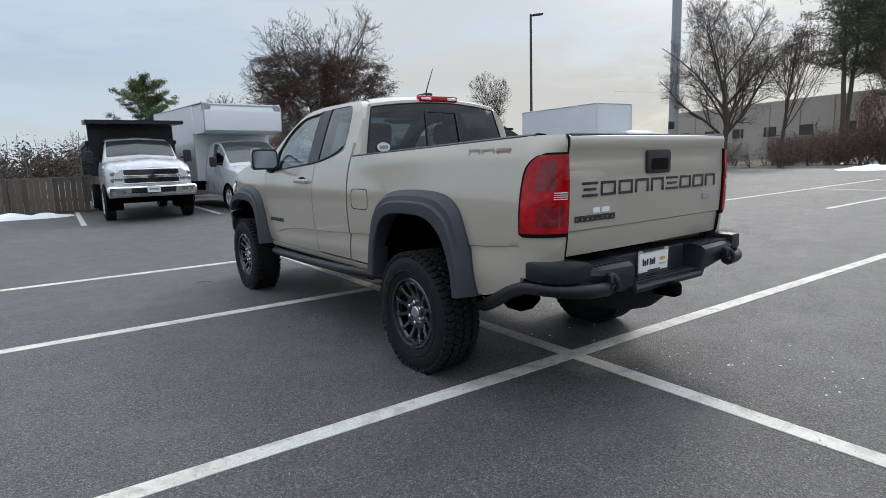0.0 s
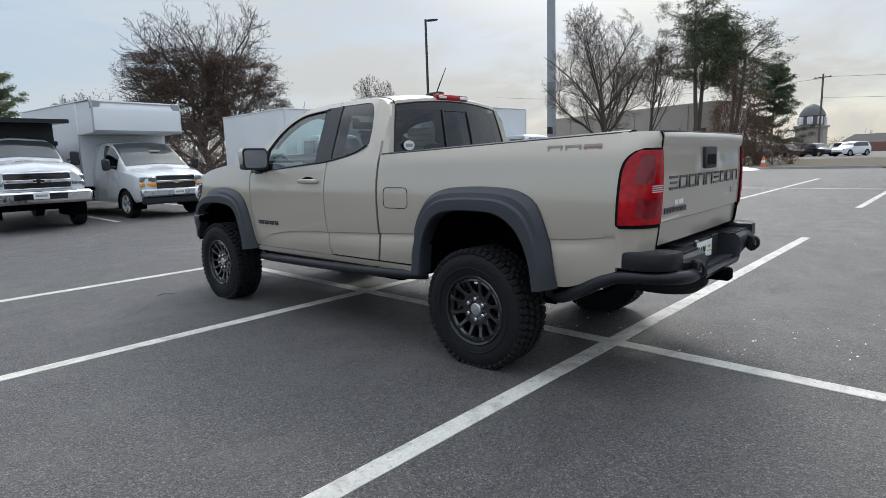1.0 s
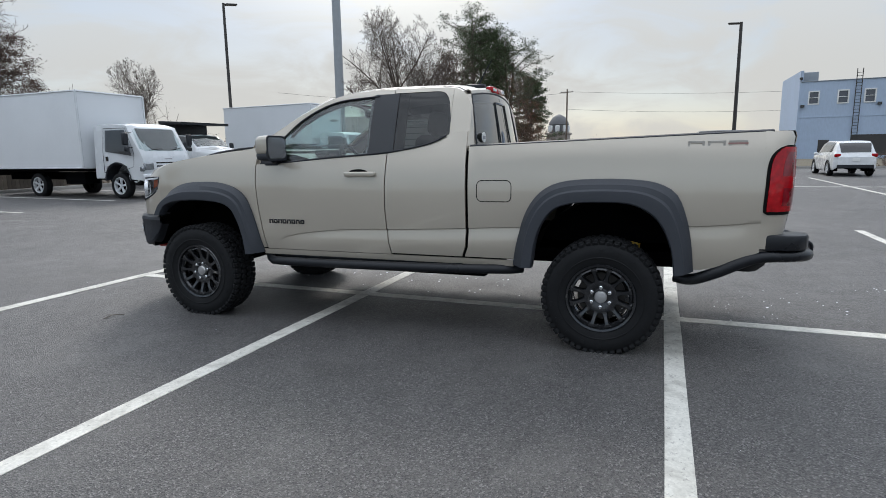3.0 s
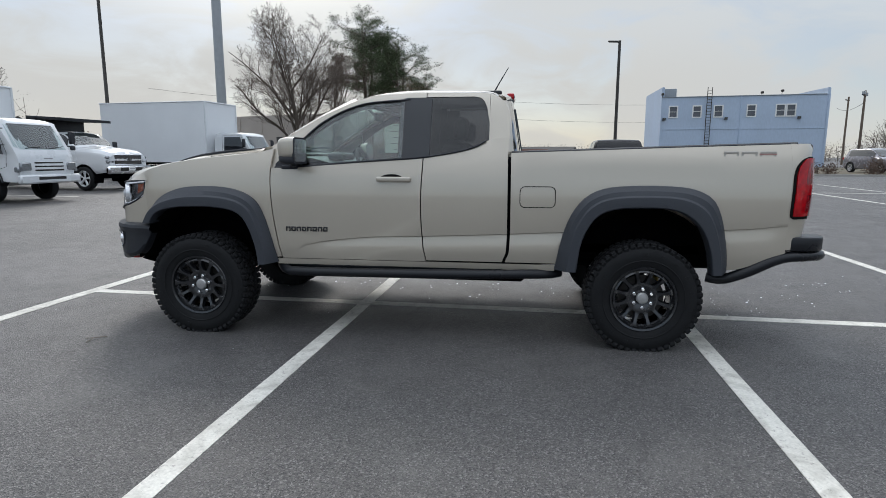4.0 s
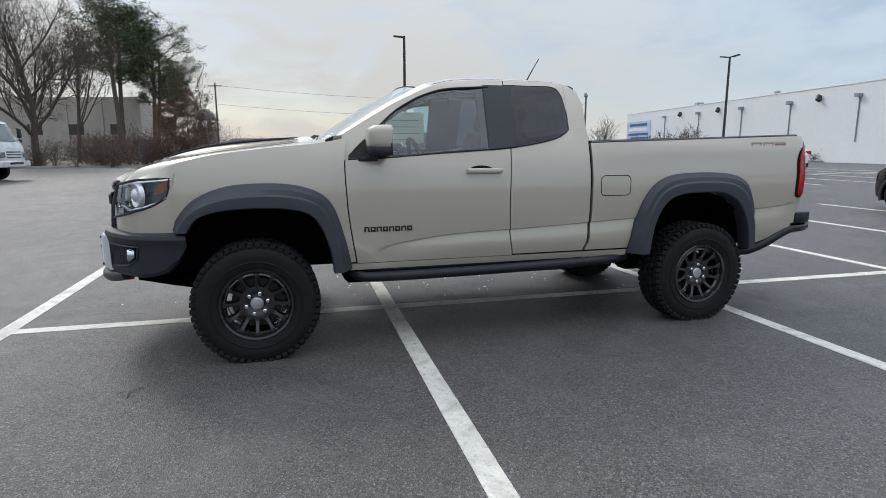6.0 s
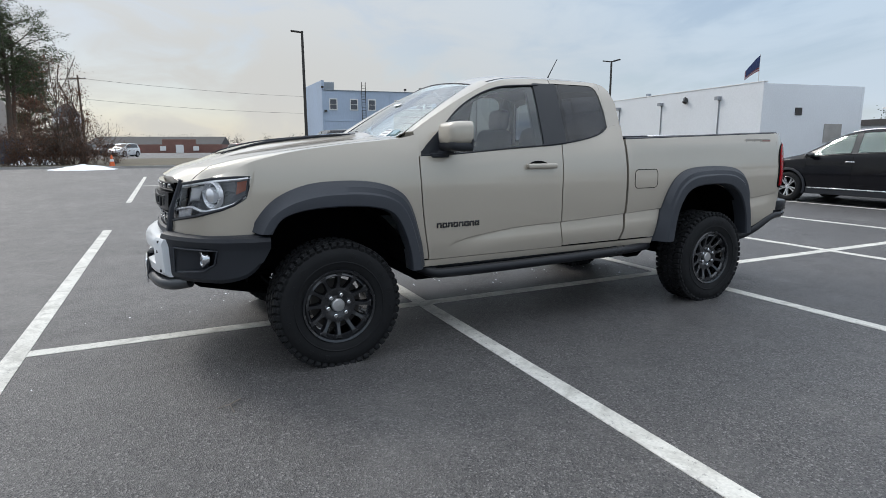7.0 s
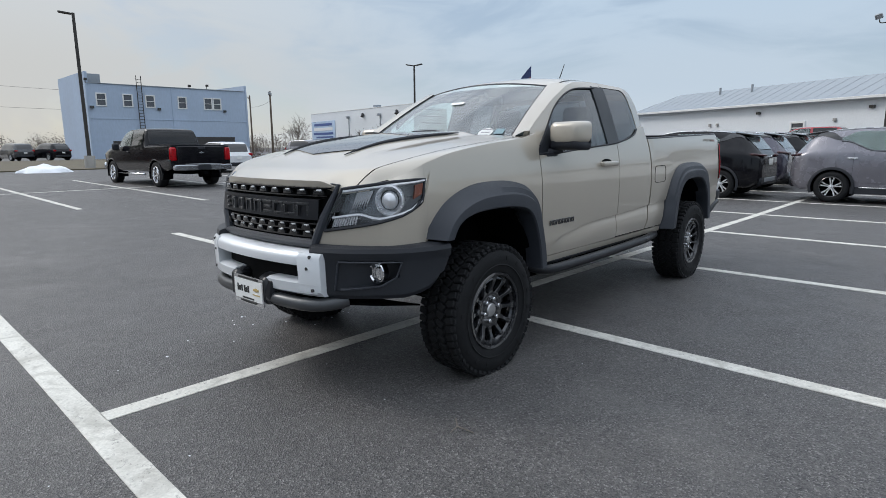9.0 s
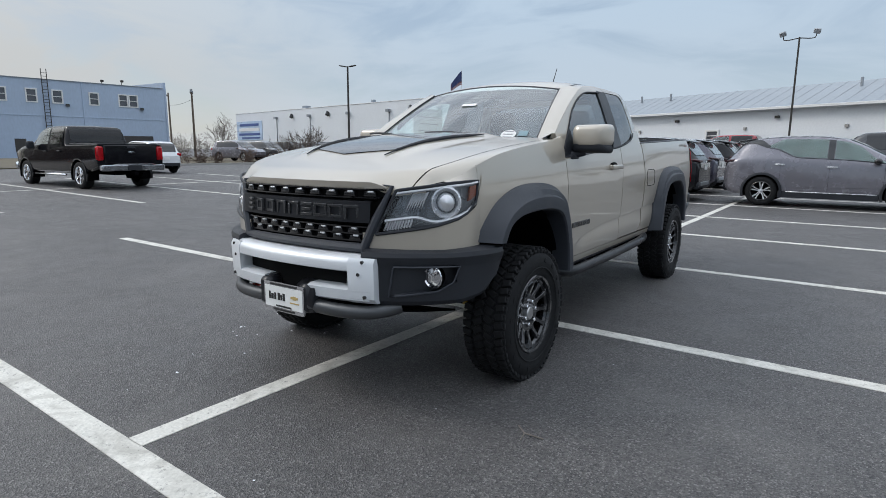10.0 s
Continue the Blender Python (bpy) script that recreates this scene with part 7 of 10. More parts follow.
        simple_box(T, "headlamp", [((s * 0.74, 4.50, 0.98), (0.26, 0.20, 0.22))], LAMP_FAR, "", 0.04)
        for u in (1.15, 2.1):
            simple_box(T, "door_handle", [((s * 1.0, u, 1.12), (0.035, 0.22, 0.04))], paint)
    simple_box(T, "front_bumper", [((0, 4.66, 0.62), (1.8, 0.16, 0.24))], CHROME, "", 0.04)
    simple_box(T, "grille", [((0, 4.62, 0.95), (1.2, 0.05, 0.34))], GLOSS_BLACK, "", 0.02)
    arches(T, st, (0, L), 0.41, PLASTIC if paint is not CAR_BLACK else GLOSS_BLACK, 0.03)
    for u in (0, L):
        for s in (-1, 1):
            wheel_small(0.40, 0.27, CHROME, T, pose(s * 0.86, u, 0.40, 20 + 31 * u, 0, 0 if s < 0 else 180), 6)
    return T


pickup(at_ground(19.25, 0.30, 1.0), CAR_BLACK, "glossy black crew-cab pickup with chrome bumper and step bars")
pickup(at_ground(2.85, -20.7, -1.5), CAR_RED, "bright red crew-cab pickup behind the crossovers")


def suv(m, paint, label, group="", sc=1.0):
    """A plain mid-size estate or saloon seen far off."""
    T = thing("parked_car", label, "car", m @ Matrix.Diagonal((sc, sc, sc, 1)), group)
    st = {"low": [(-0.95, 0.45), (-0.6, 0.28), (2.6, 0.26), (3.6, 0.30), (3.75, 0.45)],
          "wide": [(-0.96, 0.72), (-0.7, 0.90), (0.5, 0.95), (2.8, 0.94), (3.5, 0.84), (3.75, 0.62)],
          "belt": [(-0.96, 0.90), (-0.8, 1.05), (1.6, 1.04), (2.5, 1.01), (3.3, 0.92), (3.75, 0.74)],
          "top": [(-0.96, 0.92), (-0.86, 1.10), (-0.6, 1.52), (-0.3, 1.68), (1.2, 1.72), (1.7, 1.62), (2.3, 1.24), (2.6, 1.10), (3.3, 1.0), (3.75, 0.78)],
          "topw": [(-0.96, 0.60), (-0.5, 0.68), (1.2, 0.70), (2.3, 0.74), (3.3, 0.70), (3.75, 0.50)],
          "crown": [(-0.96, 0.0), (0.0, 0.02), (1.2, 0.02), (3.75, 0.02)]}
    b = skin(st, -0.96, 3.75, 0.0, 1.0, 80, 32)
    open_wheels(b, (0, 2.75), 0.36)
    for uu in (-0.96, 3.75):
        ring = [shell(st, k / 18, uu) for k in range(19)]
        b.faces.new([b.verts.new(p) for p in ring] + [b.verts.new((-p[0], p[1], p[2])) for p in ring[::-1][1:]])
    part("body", b, paint, T, sharp=30)
    for sd in (-1, 1):
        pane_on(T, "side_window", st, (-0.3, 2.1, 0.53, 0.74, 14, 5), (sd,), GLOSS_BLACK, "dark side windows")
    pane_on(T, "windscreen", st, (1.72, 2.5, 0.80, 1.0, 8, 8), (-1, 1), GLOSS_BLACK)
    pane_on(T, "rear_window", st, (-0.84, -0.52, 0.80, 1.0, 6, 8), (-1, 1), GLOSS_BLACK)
    for s in (-1, 1):
        simple_box(T, "tail_lamp", [((s * 0.74, -0.86, 1.0), (0.26, 0.14, 0.16))], RED_LENS, "", 0.03)
        simple_box(T, "headlamp", [((s * 0.66, 3.55, 0.80), (0.30, 0.16, 0.12))], LAMP_FAR, "", 0.03)
        simple_box(T, "door_mirror", [((s * 1.02, 2.1, 1.08), (0.2, 0.12, 0.14))], paint, "", 0.04)
    simple_box(T, "rear_bumper", [((0, -0.92, 0.48), (1.5, 0.12, 0.2))], PLASTIC, "", 0.04)
    simple_box(T, "front_bumper", [((0, 3.72, 0.45), (1.3, 0.1, 0.2))], PLASTIC, "", 0.04)
    simple_box(T, "plate", [((0, -0.99, 0.80), (0.3, 0.02, 0.14))], PAPER)
    arches(T, st, (0, 2.75), 0.36, PLASTIC, 0.04)
    for u in (0, 2.75):
        for s in (-1, 1):
            wheel_small(0.36, 0.24, ALU, T, pose(s * 0.84, u, 0.36, 40 * u, 0, 0 if s < 0 else 180), 6)
    return T


F = "cars parked farther off"
suv(at_ground(-0.5, -16.5, 178.5), CAR_DARKGREY, "tall dark grey estate car behind the crossovers", F, 1.1)
suv(at_ground(18.9, -15.2, -8), CAR_WHITE, "white estate car parked with its tail outwards", F)
suv(at_ground(24.5, -18.6, 172), CAR_RED, "dark red estate car in the second bay", F)
suv(at_ground(26.9, -5.4, -1.5), CAR_WHITE, "white saloon parked beside the black pickup", F, 0.86)
for k, (x, y, hd, pt) in enumerate(((44, -21, 190, CAR_GREY), (45.5, -25.2, 185, CAR_DARKGREY), (46, -28.4, 190, CAR_BLACK), (47, -33, 190, CAR_DARKGREY), (42, -31.5, 100, CAR_BLACK))):
    suv(at_ground(x, y, hd, 0.06), pt, ("grey", "dark grey", "black", "dark grey", "black")[k] + " car behind the bare hedge", F)
for x, y, hd, pt, nm in ((82, -4.0, 20, CAR_RED, "red"), (68.6, -5.6, 10, CAR_DARKGREY, "dark grey"), (67.4, -8.4, 15, CAR_BLACK, "black"), (84, 9.4, 150, CAR_WHITE, "white")):
    suv(at_ground(x, y, hd), pt, nm + " car in the lot beyond the verge", F)
for x, y, pt, nm in ((84, 21.5, CAR_GREY, "grey"), (86, 18.2, CAR_BLACK, "black"), (88, 15.2, CAR_DARKGREY, "dark grey"), (90, 12.0, CAR_WHITE, "white")):
    suv(at_ground(x, y, 230), pt, nm + " car in a far lot by the tower", F)


def steel_wheels(T, us, half_w, R=0.41, mt=None):
    for u in us:
        for s in (-1, 1):
            wheel_small(R, 0.24, mt or WHITE_PAINT, T, pose(s * half_w, u, R, 15, 0, 0 if s < 0 else 180), 5)


def medium_cab(T, L, paint):
    """A bonneted work-truck cab: u runs forward from the front axle."""
    st = {"low": [(-1.9, 0.60), (0.6, 0.62), (1.0, 0.66)],
          "wide": [(-1.95, 0.96), (-0.6, 0.98), (-0.3, 1.0), (0.5, 0.99), (0.8, 0.94), (1.02, 0.84)],
          "belt": [(-1.95, 1.42), (-0.6, 1.40), (0.5, 1.34), (0.9, 1.26), (1.02, 1.18)],
          "top": [(-1.95, 2.10), (-1.6, 2.13), (-1.2, 2.10), (-0.95, 2.02), (-0.55, 1.66), (-0.40, 1.54), (0.0, 1.52), (0.6, 1.46), (0.95, 1.36), (1.02, 1.28)],
          "topw": [(-1.95, 0.76), (-1.2, 0.76), (-0.5, 0.84), (0.5, 0.80), (1.02, 0.66)],
          "crown": [(-1.95, 0.02), (-0.4, 0.06), (0.6, 0.07), (1.02, 0.04)]}
    b = skin(st, -1.95, 1.02, 0.0, 1.0, 70, 34)
    open_wheels(b, (0,), 0.43)
    for uu in (-1.95, 1.02):
        ring = [shell(st, k / 20, uu) for k in range(21)]
        b.faces.new([b.verts.new(p) for p in ring] + [b.verts.new((-p[0], p[1], p[2])) for p in ring[::-1][1:]])
    part("cab", b, paint, T, sharp=30)
    for sd in (-1, 1):
        pane_on(T, "side_window", st, (-1.75, -0.75, 0.52, 0.74, 8, 6), (sd,), GLASS_R)
        simple_box(T, "headlamp", [((sd * 0.76, 0.93, 1.18), (0.30, 0.16, 0.10)), ((sd * 0.76, 0.95, 1.03), (0.30, 0.14, 0.12))], LAMP_FAR, "stacked clear headlamps", 0.03)
        simple_box(T, "door_mirror", [((sd * 1.20, -0.75, 1.62), (0.20, 0.10, 0.34)), ((sd * 1.08, -0.75, 1.58), (0.16, 0.04, 0.04))], PLASTIC, "", 0.03)
    pane_on(T, "windscreen", st, (-0.98, -0.50, 0.79, 1.0, 8, 8), (-1, 1), GLASS_FAR, "windscreen")
    simple_box(T, "grille", [((0, 1.01, 1.10), (1.24, 0.06, 0.34))], GLOSS_BLACK, "black grille", 0.02)
    simple_box(T, "grille_bar", [((0, 1.045, 1.10), (1.30, 0.04, 0.075)), ((0, 1.045, 1.275), (1.24, 0.04, 0.03)), ((0, 1.045, 0.935), (1.28, 0.04, 0.03))], CHROME, "chrome grille bars", 0.012)
    simple_box(T, "maker_emblem", [((0, 1.075, 1.10), (0.22, 0.015, 0.045)), ((0, 1.075, 1.10), (0.08, 0.018, 0.085))], GLOSS_BLACK)
    simple_box(T, "front_bumper", [((0, 1.06, 0.74), (2.02, 0.18, 0.28))], CHROME, "broad chrome bumper", 0.05)
    simple_box(T, "bumper_opening", [((0, 1.155, 0.76), (1.0, 0.012, 0.13))], GLOSS_BLACK)
    simple_box(T, "number_plate", [((0, 1.165, 0.78), (0.30, 0.012, 0.15))], PAPER, "blank white plate")
    simple_box(T, "plate_bar", [((0, 1.1725, 0.78), (0.22, 0.004, 0.05))], GREY_INK)
    arches(T, st, (0,), 0.43, DARK, 0.03)
    simple_box(T, "frame_rail", [((0, -2.0, 0.62), (0.9, 5.2, 0.22)), ((0, 0.2, 0.50), (1.5, 0.5, 0.14))], DARK)


def dump_truck(m, label):
    T = thing("dump_truck", label, "dump truck", m, "work trucks parked in a row")
    medium_cab(T, 4.2, WHITE_PAINT)
    bm = bmesh.new()
    for s in (-1, 1):
        box(bm, (s * 1.08, -3.9, 1.60), (0.07, 3.6, 0.90), 0.01)
        for k in range(7):
            box(bm, (s * 1.13, -2.25 - 0.55 * k, 1.60), (0.05, 0.09, 0.90), 0.01)
        box(bm, (s * 1.13, -3.9, 2.05), (0.10, 3.65, 0.12), 0.02)
    box(bm, (0, -2.12, 1.90), (2.2, 0.08, 1.50), 0.01)
    box(bm, (0, -5.68, 1.60), (2.2, 0.08, 0.90), 0.01)
    box(bm, (0, -3.9, 1.16), (2.2, 3.6, 0.08), 0.01)
    part("dump_body", bm, STEEL_BLACK, T, "black steel dump body")
    bm = bmesh.new()
    prism(bm, [(-2.2, 2.55), (-0.85, 2.50), (-0.85, 2.60), (-2.2, 2.68)], "x", -1.20, 1.20, 0.01)
    part("cab_guard", bm, STEEL_BLACK, T, "black cab guard")
    steel_wheels(T, (0,), 0.93, 0.43)
    steel_wheels(T, (-4.2,), 0.93, 0.43)
    return T


dump_truck(at_ground(2.70, 16.95, -92), "white work truck with a black dump body, chrome bumper")
dump_truck(at_ground(17.6, 19.3, -98), "white work truck with a black dump body and cab guard")


def cube_van(m):
    """A cutaway van with a tall white box; u runs forward from the front axle."""
    T = thing("box_van", "white cutaway van with a tall white cargo box", "box van", m, "work trucks parked in a row")
    st = {"low": [(-1.9, 0.42), (0.5, 0.42), (0.85, 0.48)],
          "wide": [(-1.95, 0.98), (-0.5, 0.99), (0.5, 0.96), (0.75, 0.90), (0.86, 0.82)],
          "belt": [(-1.95, 1.25), (-0.5, 1.23), (0.4, 1.14), (0.86, 1.0)],
          "top": [(-1.95, 2.02), (-1.4, 2.05), (-0.95, 2.0), (-0.55, 1.76), (-0.05, 1.36), (0.1, 1.28), (0.5, 1.22), (0.78, 1.12), (0.86, 1.06)],
          "topw": [(-1.95, 0.80), (-0.9, 0.78), (-0.05, 0.86), (0.5, 0.80), (0.86, 0.70)],
          "crown": [(-1.95, 0.04), (-0.9, 0.04), (0.3, 0.05), (0.86, 0.02)]}
    b = skin(st, -1.95, 0.86, 0.0, 1.0, 70, 34)
    open_wheels(b, (0,), 0.37)
    for uu in (-1.95, 0.86):
        ring = [shell(st, k / 20, uu) for k in range(21)]
        b.faces.new([b.verts.new(p) for p in ring] + [b.verts.new((-p[0], p[1], p[2])) for p in ring[::-1][1:]])
    part("cab", b, WHITE_PAINT, T, sharp=30)
    for sd in (-1, 1):
        pane_on(T, "side_window", st, (-1.25, -0.40, 0.52, 0.74, 8, 6), (sd,), GLASS_R)
        simple_box(T, "headlamp", [((sd * 0.72, 0.79, 1.01), (0.38, 0.14, 0.14), pose(0, 0, 0, 0, 0, -sd * 14))], LAMP_FAR, "clear headlamp", 0.03)
        simple_box(T, "turn_lamp", [((sd * 0.72, 0.80, 0.87), (0.40, 0.14, 0.10), pose(0, 0, 0, 0, 0, -sd * 14))], AMBER_BRIGHT, "amber turn lamp", 0.02)
        simple_box(T, "door_mirror", [((sd * 1.24, -0.30, 1.42), (0.20, 0.12, 0.30)), ((sd * 1.08, -0.30, 1.36), (0.2, 0.04, 0.04))], PLASTIC, "", 0.04)
    pane_on(T, "windscreen", st, (-0.90, -0.06, 0.79, 1.0, 8, 8), (-1, 1), GLASS_FAR, "windscreen with a paper sheet")
    simple_box(T, "grille", [((0, 0.86, 0.93), (1.06, 0.05, 0.34))], GLOSS_BLACK, "black grille", 0.02)
    simple_box(T, "grille_bar", [((0, 0.885, 0.945), (1.06, 0.06, 0.055))], CHROME, "bright grille bar")
    simple_box(T, "maker_emblem", [((0, 0.91, 0.915), (0.16, 0.015, 0.04)), ((0, 0.91, 0.915), (0.06, 0.018, 0.07))], GOLD_INK)
    simple_box(T, "front_bumper", [((0, 0.92, 0.66), (1.94, 0.16, 0.20))], CHROME_DULL, "dull chrome bumper", 0.04)
    simple_box(T, "bumper_skirt", [((0, 0.84, 0.46), (1.84, 0.16, 0.20))], PLASTIC, "", 0.04)
    simple_box(T, "number_plate", [((0, 1.006, 0.66), (0.30, 0.012, 0.13))], PAPER, "blank white plate")
    simple_box(T, "plate_bar", [((0, 1.014, 0.66), (0.22, 0.004, 0.05))], GREY_INK)
    bm = bmesh.new()
    box(bm, (0, -4.05, 2.02), (2.42, 4.3, 2.36), 0.02)
    part("cargo_box", bm, WHITE_BOX, T, "white panelled cargo box")
    bm = bmesh.new()
    rows = [[(x, u, z) for u, z in ((-2.0, 2.28), (-0.95, 2.30), (-0.82, 2.36), (-0.80, 2.90), (-0.90, 3.10), (-1.05, 3.17), (-2.0, 3.18))] for x in (-1.19, 1.19)]
    grid(bm, rows)
    for r in rows:
        bm.faces.new([bm.verts.new(p) for p in r])
    part("attic", bm, WHITE_BOX, T, "white overcab attic", sharp=50)
    bm = bmesh.new()
    for s in (-1, 1):
        for p, q_ in (((-0.85, 2.32), (-0.82, 3.06)), ((-0.95, 3.16), (-6.1, 3.20)), ((-1.92, 0.86), (-1.92, 2.3))):
            tube(bm, [(s * 1.20, p[0], p[1]), (s * 1.20, q_[0], q_[1])], 0.025, 6)
    tube(bm, [(-1.2, -0.90, 3.13), (1.2, -0.90, 3.13)], 0.03, 6)
    part("box_trim", bm, ALU, T, "aluminium corner trim")
    for s in (-1, 1):
        simple_box(T, "corner_cap", [((s * 1.10, -0.90, 3.04), (0.24, 0.14, 0.24))], POLE_GREY, "", 0.03)
    simple_box(T, "windscreen_sheet", [((-0.15, -0.50, 1.75), (0.30, 0.01, 0.16), pose(0, 0, 0, -52))], PAPER)
    simple_box(T, "frame_rail", [((0, -3.4, 0.60), (0.9, 5.0, 0.22)), ((0, -3.9, 0.78), (2.0, 4.2, 0.08))], DARK)
    arches(T, st, (0,), 0.37, DARK, 0.02)
    steel_wheels(T, (0,), 0.86, 0.37, ALU)
    steel_wheels(T, (-4.0,), 0.92, 0.37, ALU)
    return T


CHROME_DULL = mat("dull_chrome", (0.42, 0.44, 0.46), 0.3, metal=0.6, var=0.08)
AMBER_BRIGHT = mat("bright_amber_lens", (0.75, 0.30, 0.03), 0.2, var=0.1, coat=1.0)
cube_van(at_ground(5.85, 17.35, -86))


def cabover_truck(m, label, L=3.8, bh=2.25, bl=4.9):
    """A cab-over box truck; u runs forward from the front axle."""
    T = thing("box_truck", label, "box truck", m, "work trucks parked in a row")
    side = [(-0.95, 0.62), (-0.56, 0.62), (-0.53, 0.80), (-0.42, 0.98), (-0.22, 1.08), (0.0, 1.10), (0.22, 1.08), (0.42, 0.98), (0.52, 0.80), (0.56, 0.60), (0.96, 0.56), (1.05, 0.66), (1.07, 0.90), (1.05, 1.22), (0.98, 1.40), (0.56, 2.14), (0.46, 2.24), (0.28, 2.29), (-0.80, 2.29), (-0.92, 2.24), (-0.95, 2.12)]
    wide = lambda u, z: 0.985 - 0.075 * smooth01((z - 1.40) / 0.9) - 0.10 * smooth01((u - 0.55) / 0.55) ** 2
    bm = bmesh.new()
    rows = []
    for k in range(13):
        g = -1 + 2 * k / 12
        fall = abs(g) ** 5                 # rounded corners towards the sides
        rows.append([(g * wide(u, z), u - (0.07 * fall if u > 0.5 else 0.0), z - (0.05 * fall if z > 2.1 else 0.0)) for u, z in side])
    grid(bm, rows, close=True)
    for r in (rows[0], rows[-1]):
        bm.faces.new([bm.verts.new(p) for p in r])
    part("cab", bm, WHITE_PAINT, T, sharp=32)
    screen = lambda g, t, o=0.0: (g * lerp(0.87, 0.80, t), lerp(0.955, 0.585, t) - 0.07 * abs(g) ** 5 + o, lerp(1.43, 2.10, t) + o * 0.5)
    bm = bmesh.new()
    grid(bm, [[screen(-1.04 + 2.08 * k / 12, -0.03 + 1.06 * j / 4, 0.006) for k in range(13)] for j in range(5)])
    part("windscreen_seal", bm, PLASTIC, T)
    bm = bmesh.new()
    grid(bm, [[screen(-1 + 2 * k / 12, j / 4, 0.012) for k in range(13)] for j in range(5)])
    part("windscreen", bm, GLASS_FAR, T, "tall windscreen")
    for s in (-1, 1):
        bm = bmesh.new()
        arc = [(-0.56 * math.cos(a_), 0.56 + 0.56 * math.sin(a_)) for a_ in [math.pi * k / 14 for k in range(15)]]
        grid(bm, [[(s * 0.99, u, z), (s * 1.01, u * 0.97, z * 0.985), (s * 0.99, u * 0.90, 0.56 + (z - 0.56) * 0.90), (s * 0.60, u * 0.90, 0.56 + (z - 0.56) * 0.90)] for u, z in arc])
        part("wheel_arch", bm, PLASTIC, T)
    for x in (-0.4, 0.35):
        simple_box(T, "wiper", [((x, 0.945, 1.50), (0.5, 0.02, 0.02), pose(0, 0, 0, 0, 8, 0))], PLASTIC)
    for s in (-1, 1):
        bm = bmesh.new()
        grid(bm, [[(s * (wide(u, z) + 0.006), u, z) for u, z in ((lerp(-0.45, lerp(0.66, 0.36, j / 5), k / 8), lerp(lerp(1.44, 1.30, k / 8), 2.08, j / 5)) for j in range(6))] for k in range(9)])
        part("side_window", bm, GLASS_R, T, "side window")
        bm = bmesh.new()
        loop = [(s * (wide(u, z) + 0.002), u, z) for u, z in ((-0.56, 0.80), (-0.55, 1.45), (-0.52, 2.14), (0.40, 2.13), (0.74, 1.36), (0.70, 0.98), (0.5, 0.92))]
        tube(bm, loop + [loop[0]], 0.006, 4, caps=False)
        part("door_gap", bm, SHUT, T)
        simple_box(T, "door_handle", [((s * 0.99, -0.40, 1.22), (0.03, 0.10, 0.14))], GLOSS_BLACK)
        simple_box(T, "mirror", [((s * 1.22, 0.72, 1.80), (0.20, 0.10, 0.36)), ((s * 1.10, 0.72, 1.98), (0.24, 0.03, 0.03)), ((s * 1.10, 0.72, 1.55), (0.24, 0.03, 0.03)), ((s * 1.2, 0.74, 1.50), (0.18, 0.08, 0.14))], PLASTIC, "black side mirror", 0.03)
        simple_box(T, "headlamp", [((s * 0.74, 1.03, 0.98), (0.34, 0.10, 0.22))], LAMP_FAR, "clear headlamp", 0.03)
        simple_box(T, "turn_lamp", [((s * 0.93, 0.98, 0.90), (0.10, 0.14, 0.14))], LAMP_FAR, "", 0.02)
    simple_box(T, "grille", [((0, 1.05, 1.08), (0.95, 0.03, 0.05)), ((0, 1.055, 0.98), (0.95, 0.03, 0.05)), ((0, 1.06, 0.88), (0.95, 0.03, 0.05))], GLOSS_BLACK, "black grille slots", 0.01)
    simple_box(T, "maker_plate", [((0, 1.045, 1.19), (0.30, 0.015, 0.05))], GREY_INK)
    simple_box(T, "front_bumper", [((0, 1.05, 0.64), (1.98, 0.16, 0.24))], WHITE_PAINT, "white bumper", 0.04)
    simple_box(T, "bumper_slot", [((0, 1.135, 0.66), (0.9, 0.012, 0.08))], GLOSS_BLACK)
    bm = bmesh.new()
    box(bm, (0, -1.2 - bl / 2, 0.925 + bh / 2), (2.42, bl, bh), 0.02)
    part("cargo_box", bm, WHITE_BOX, T, "white panelled cargo box")
    bm = bmesh.new()
    for s in (-1, 1):
        tube(bm, [(s * 1.205, -1.19, 0.95), (s * 1.205, -1.19, 0.91 + bh)], 0.035, 6)
        tube(bm, [(s * 1.21, -1.2, 0.915 + bh), (s * 1.21, -1.2 - bl, 0.915 + bh)], 0.03, 6)
        tube(bm, [(s * 1.21, -1.2, 0.95), (s * 1.21, -1.2 - bl, 0.95)], 0.025, 6)
    tube(bm, [(-1.2, -1.2, 0.915 + bh), (1.2, -1.2, 0.915 + bh)], 0.035, 6)
    part("box_trim", bm, WHITE_PAINT, T)
    simple_box(T, "frame_rail", [((0, -3.0, 0.66), (0.85, 6.0, 0.22)), ((0, -3.6, 0.88), (2.1, 4.7, 0.08)), ((-0.75, -1.9, 0.62), (0.5, 0.7, 0.36)), ((0.75, -1.9, 0.62), (0.5, 0.9, 0.36)), ((0, -0.8, 0.85), (1.6, 0.5, 0.35))], DARK, "dark chassis")
    bm = bmesh.new()
    prism(bm, [(-1.2 - bl, 0.70), (-1.15 - bl, 0.92), (-0.4 - bl, 0.92), (-0.75 - bl, 0.78)], "x", -1.15, 1.15, 0.01)
    part("tail_step", bm, DARK, T, "dark folded tail step")
    steel_wheels(T, (0,), 0.84, 0.39)
    steel_wheels(T, (-L,), 0.90, 0.39)
    return T


cabover_truck(at_ground(12.4, 18.0, -92.5), "white cab-over truck with a white cargo box", 3.7, 2.37)
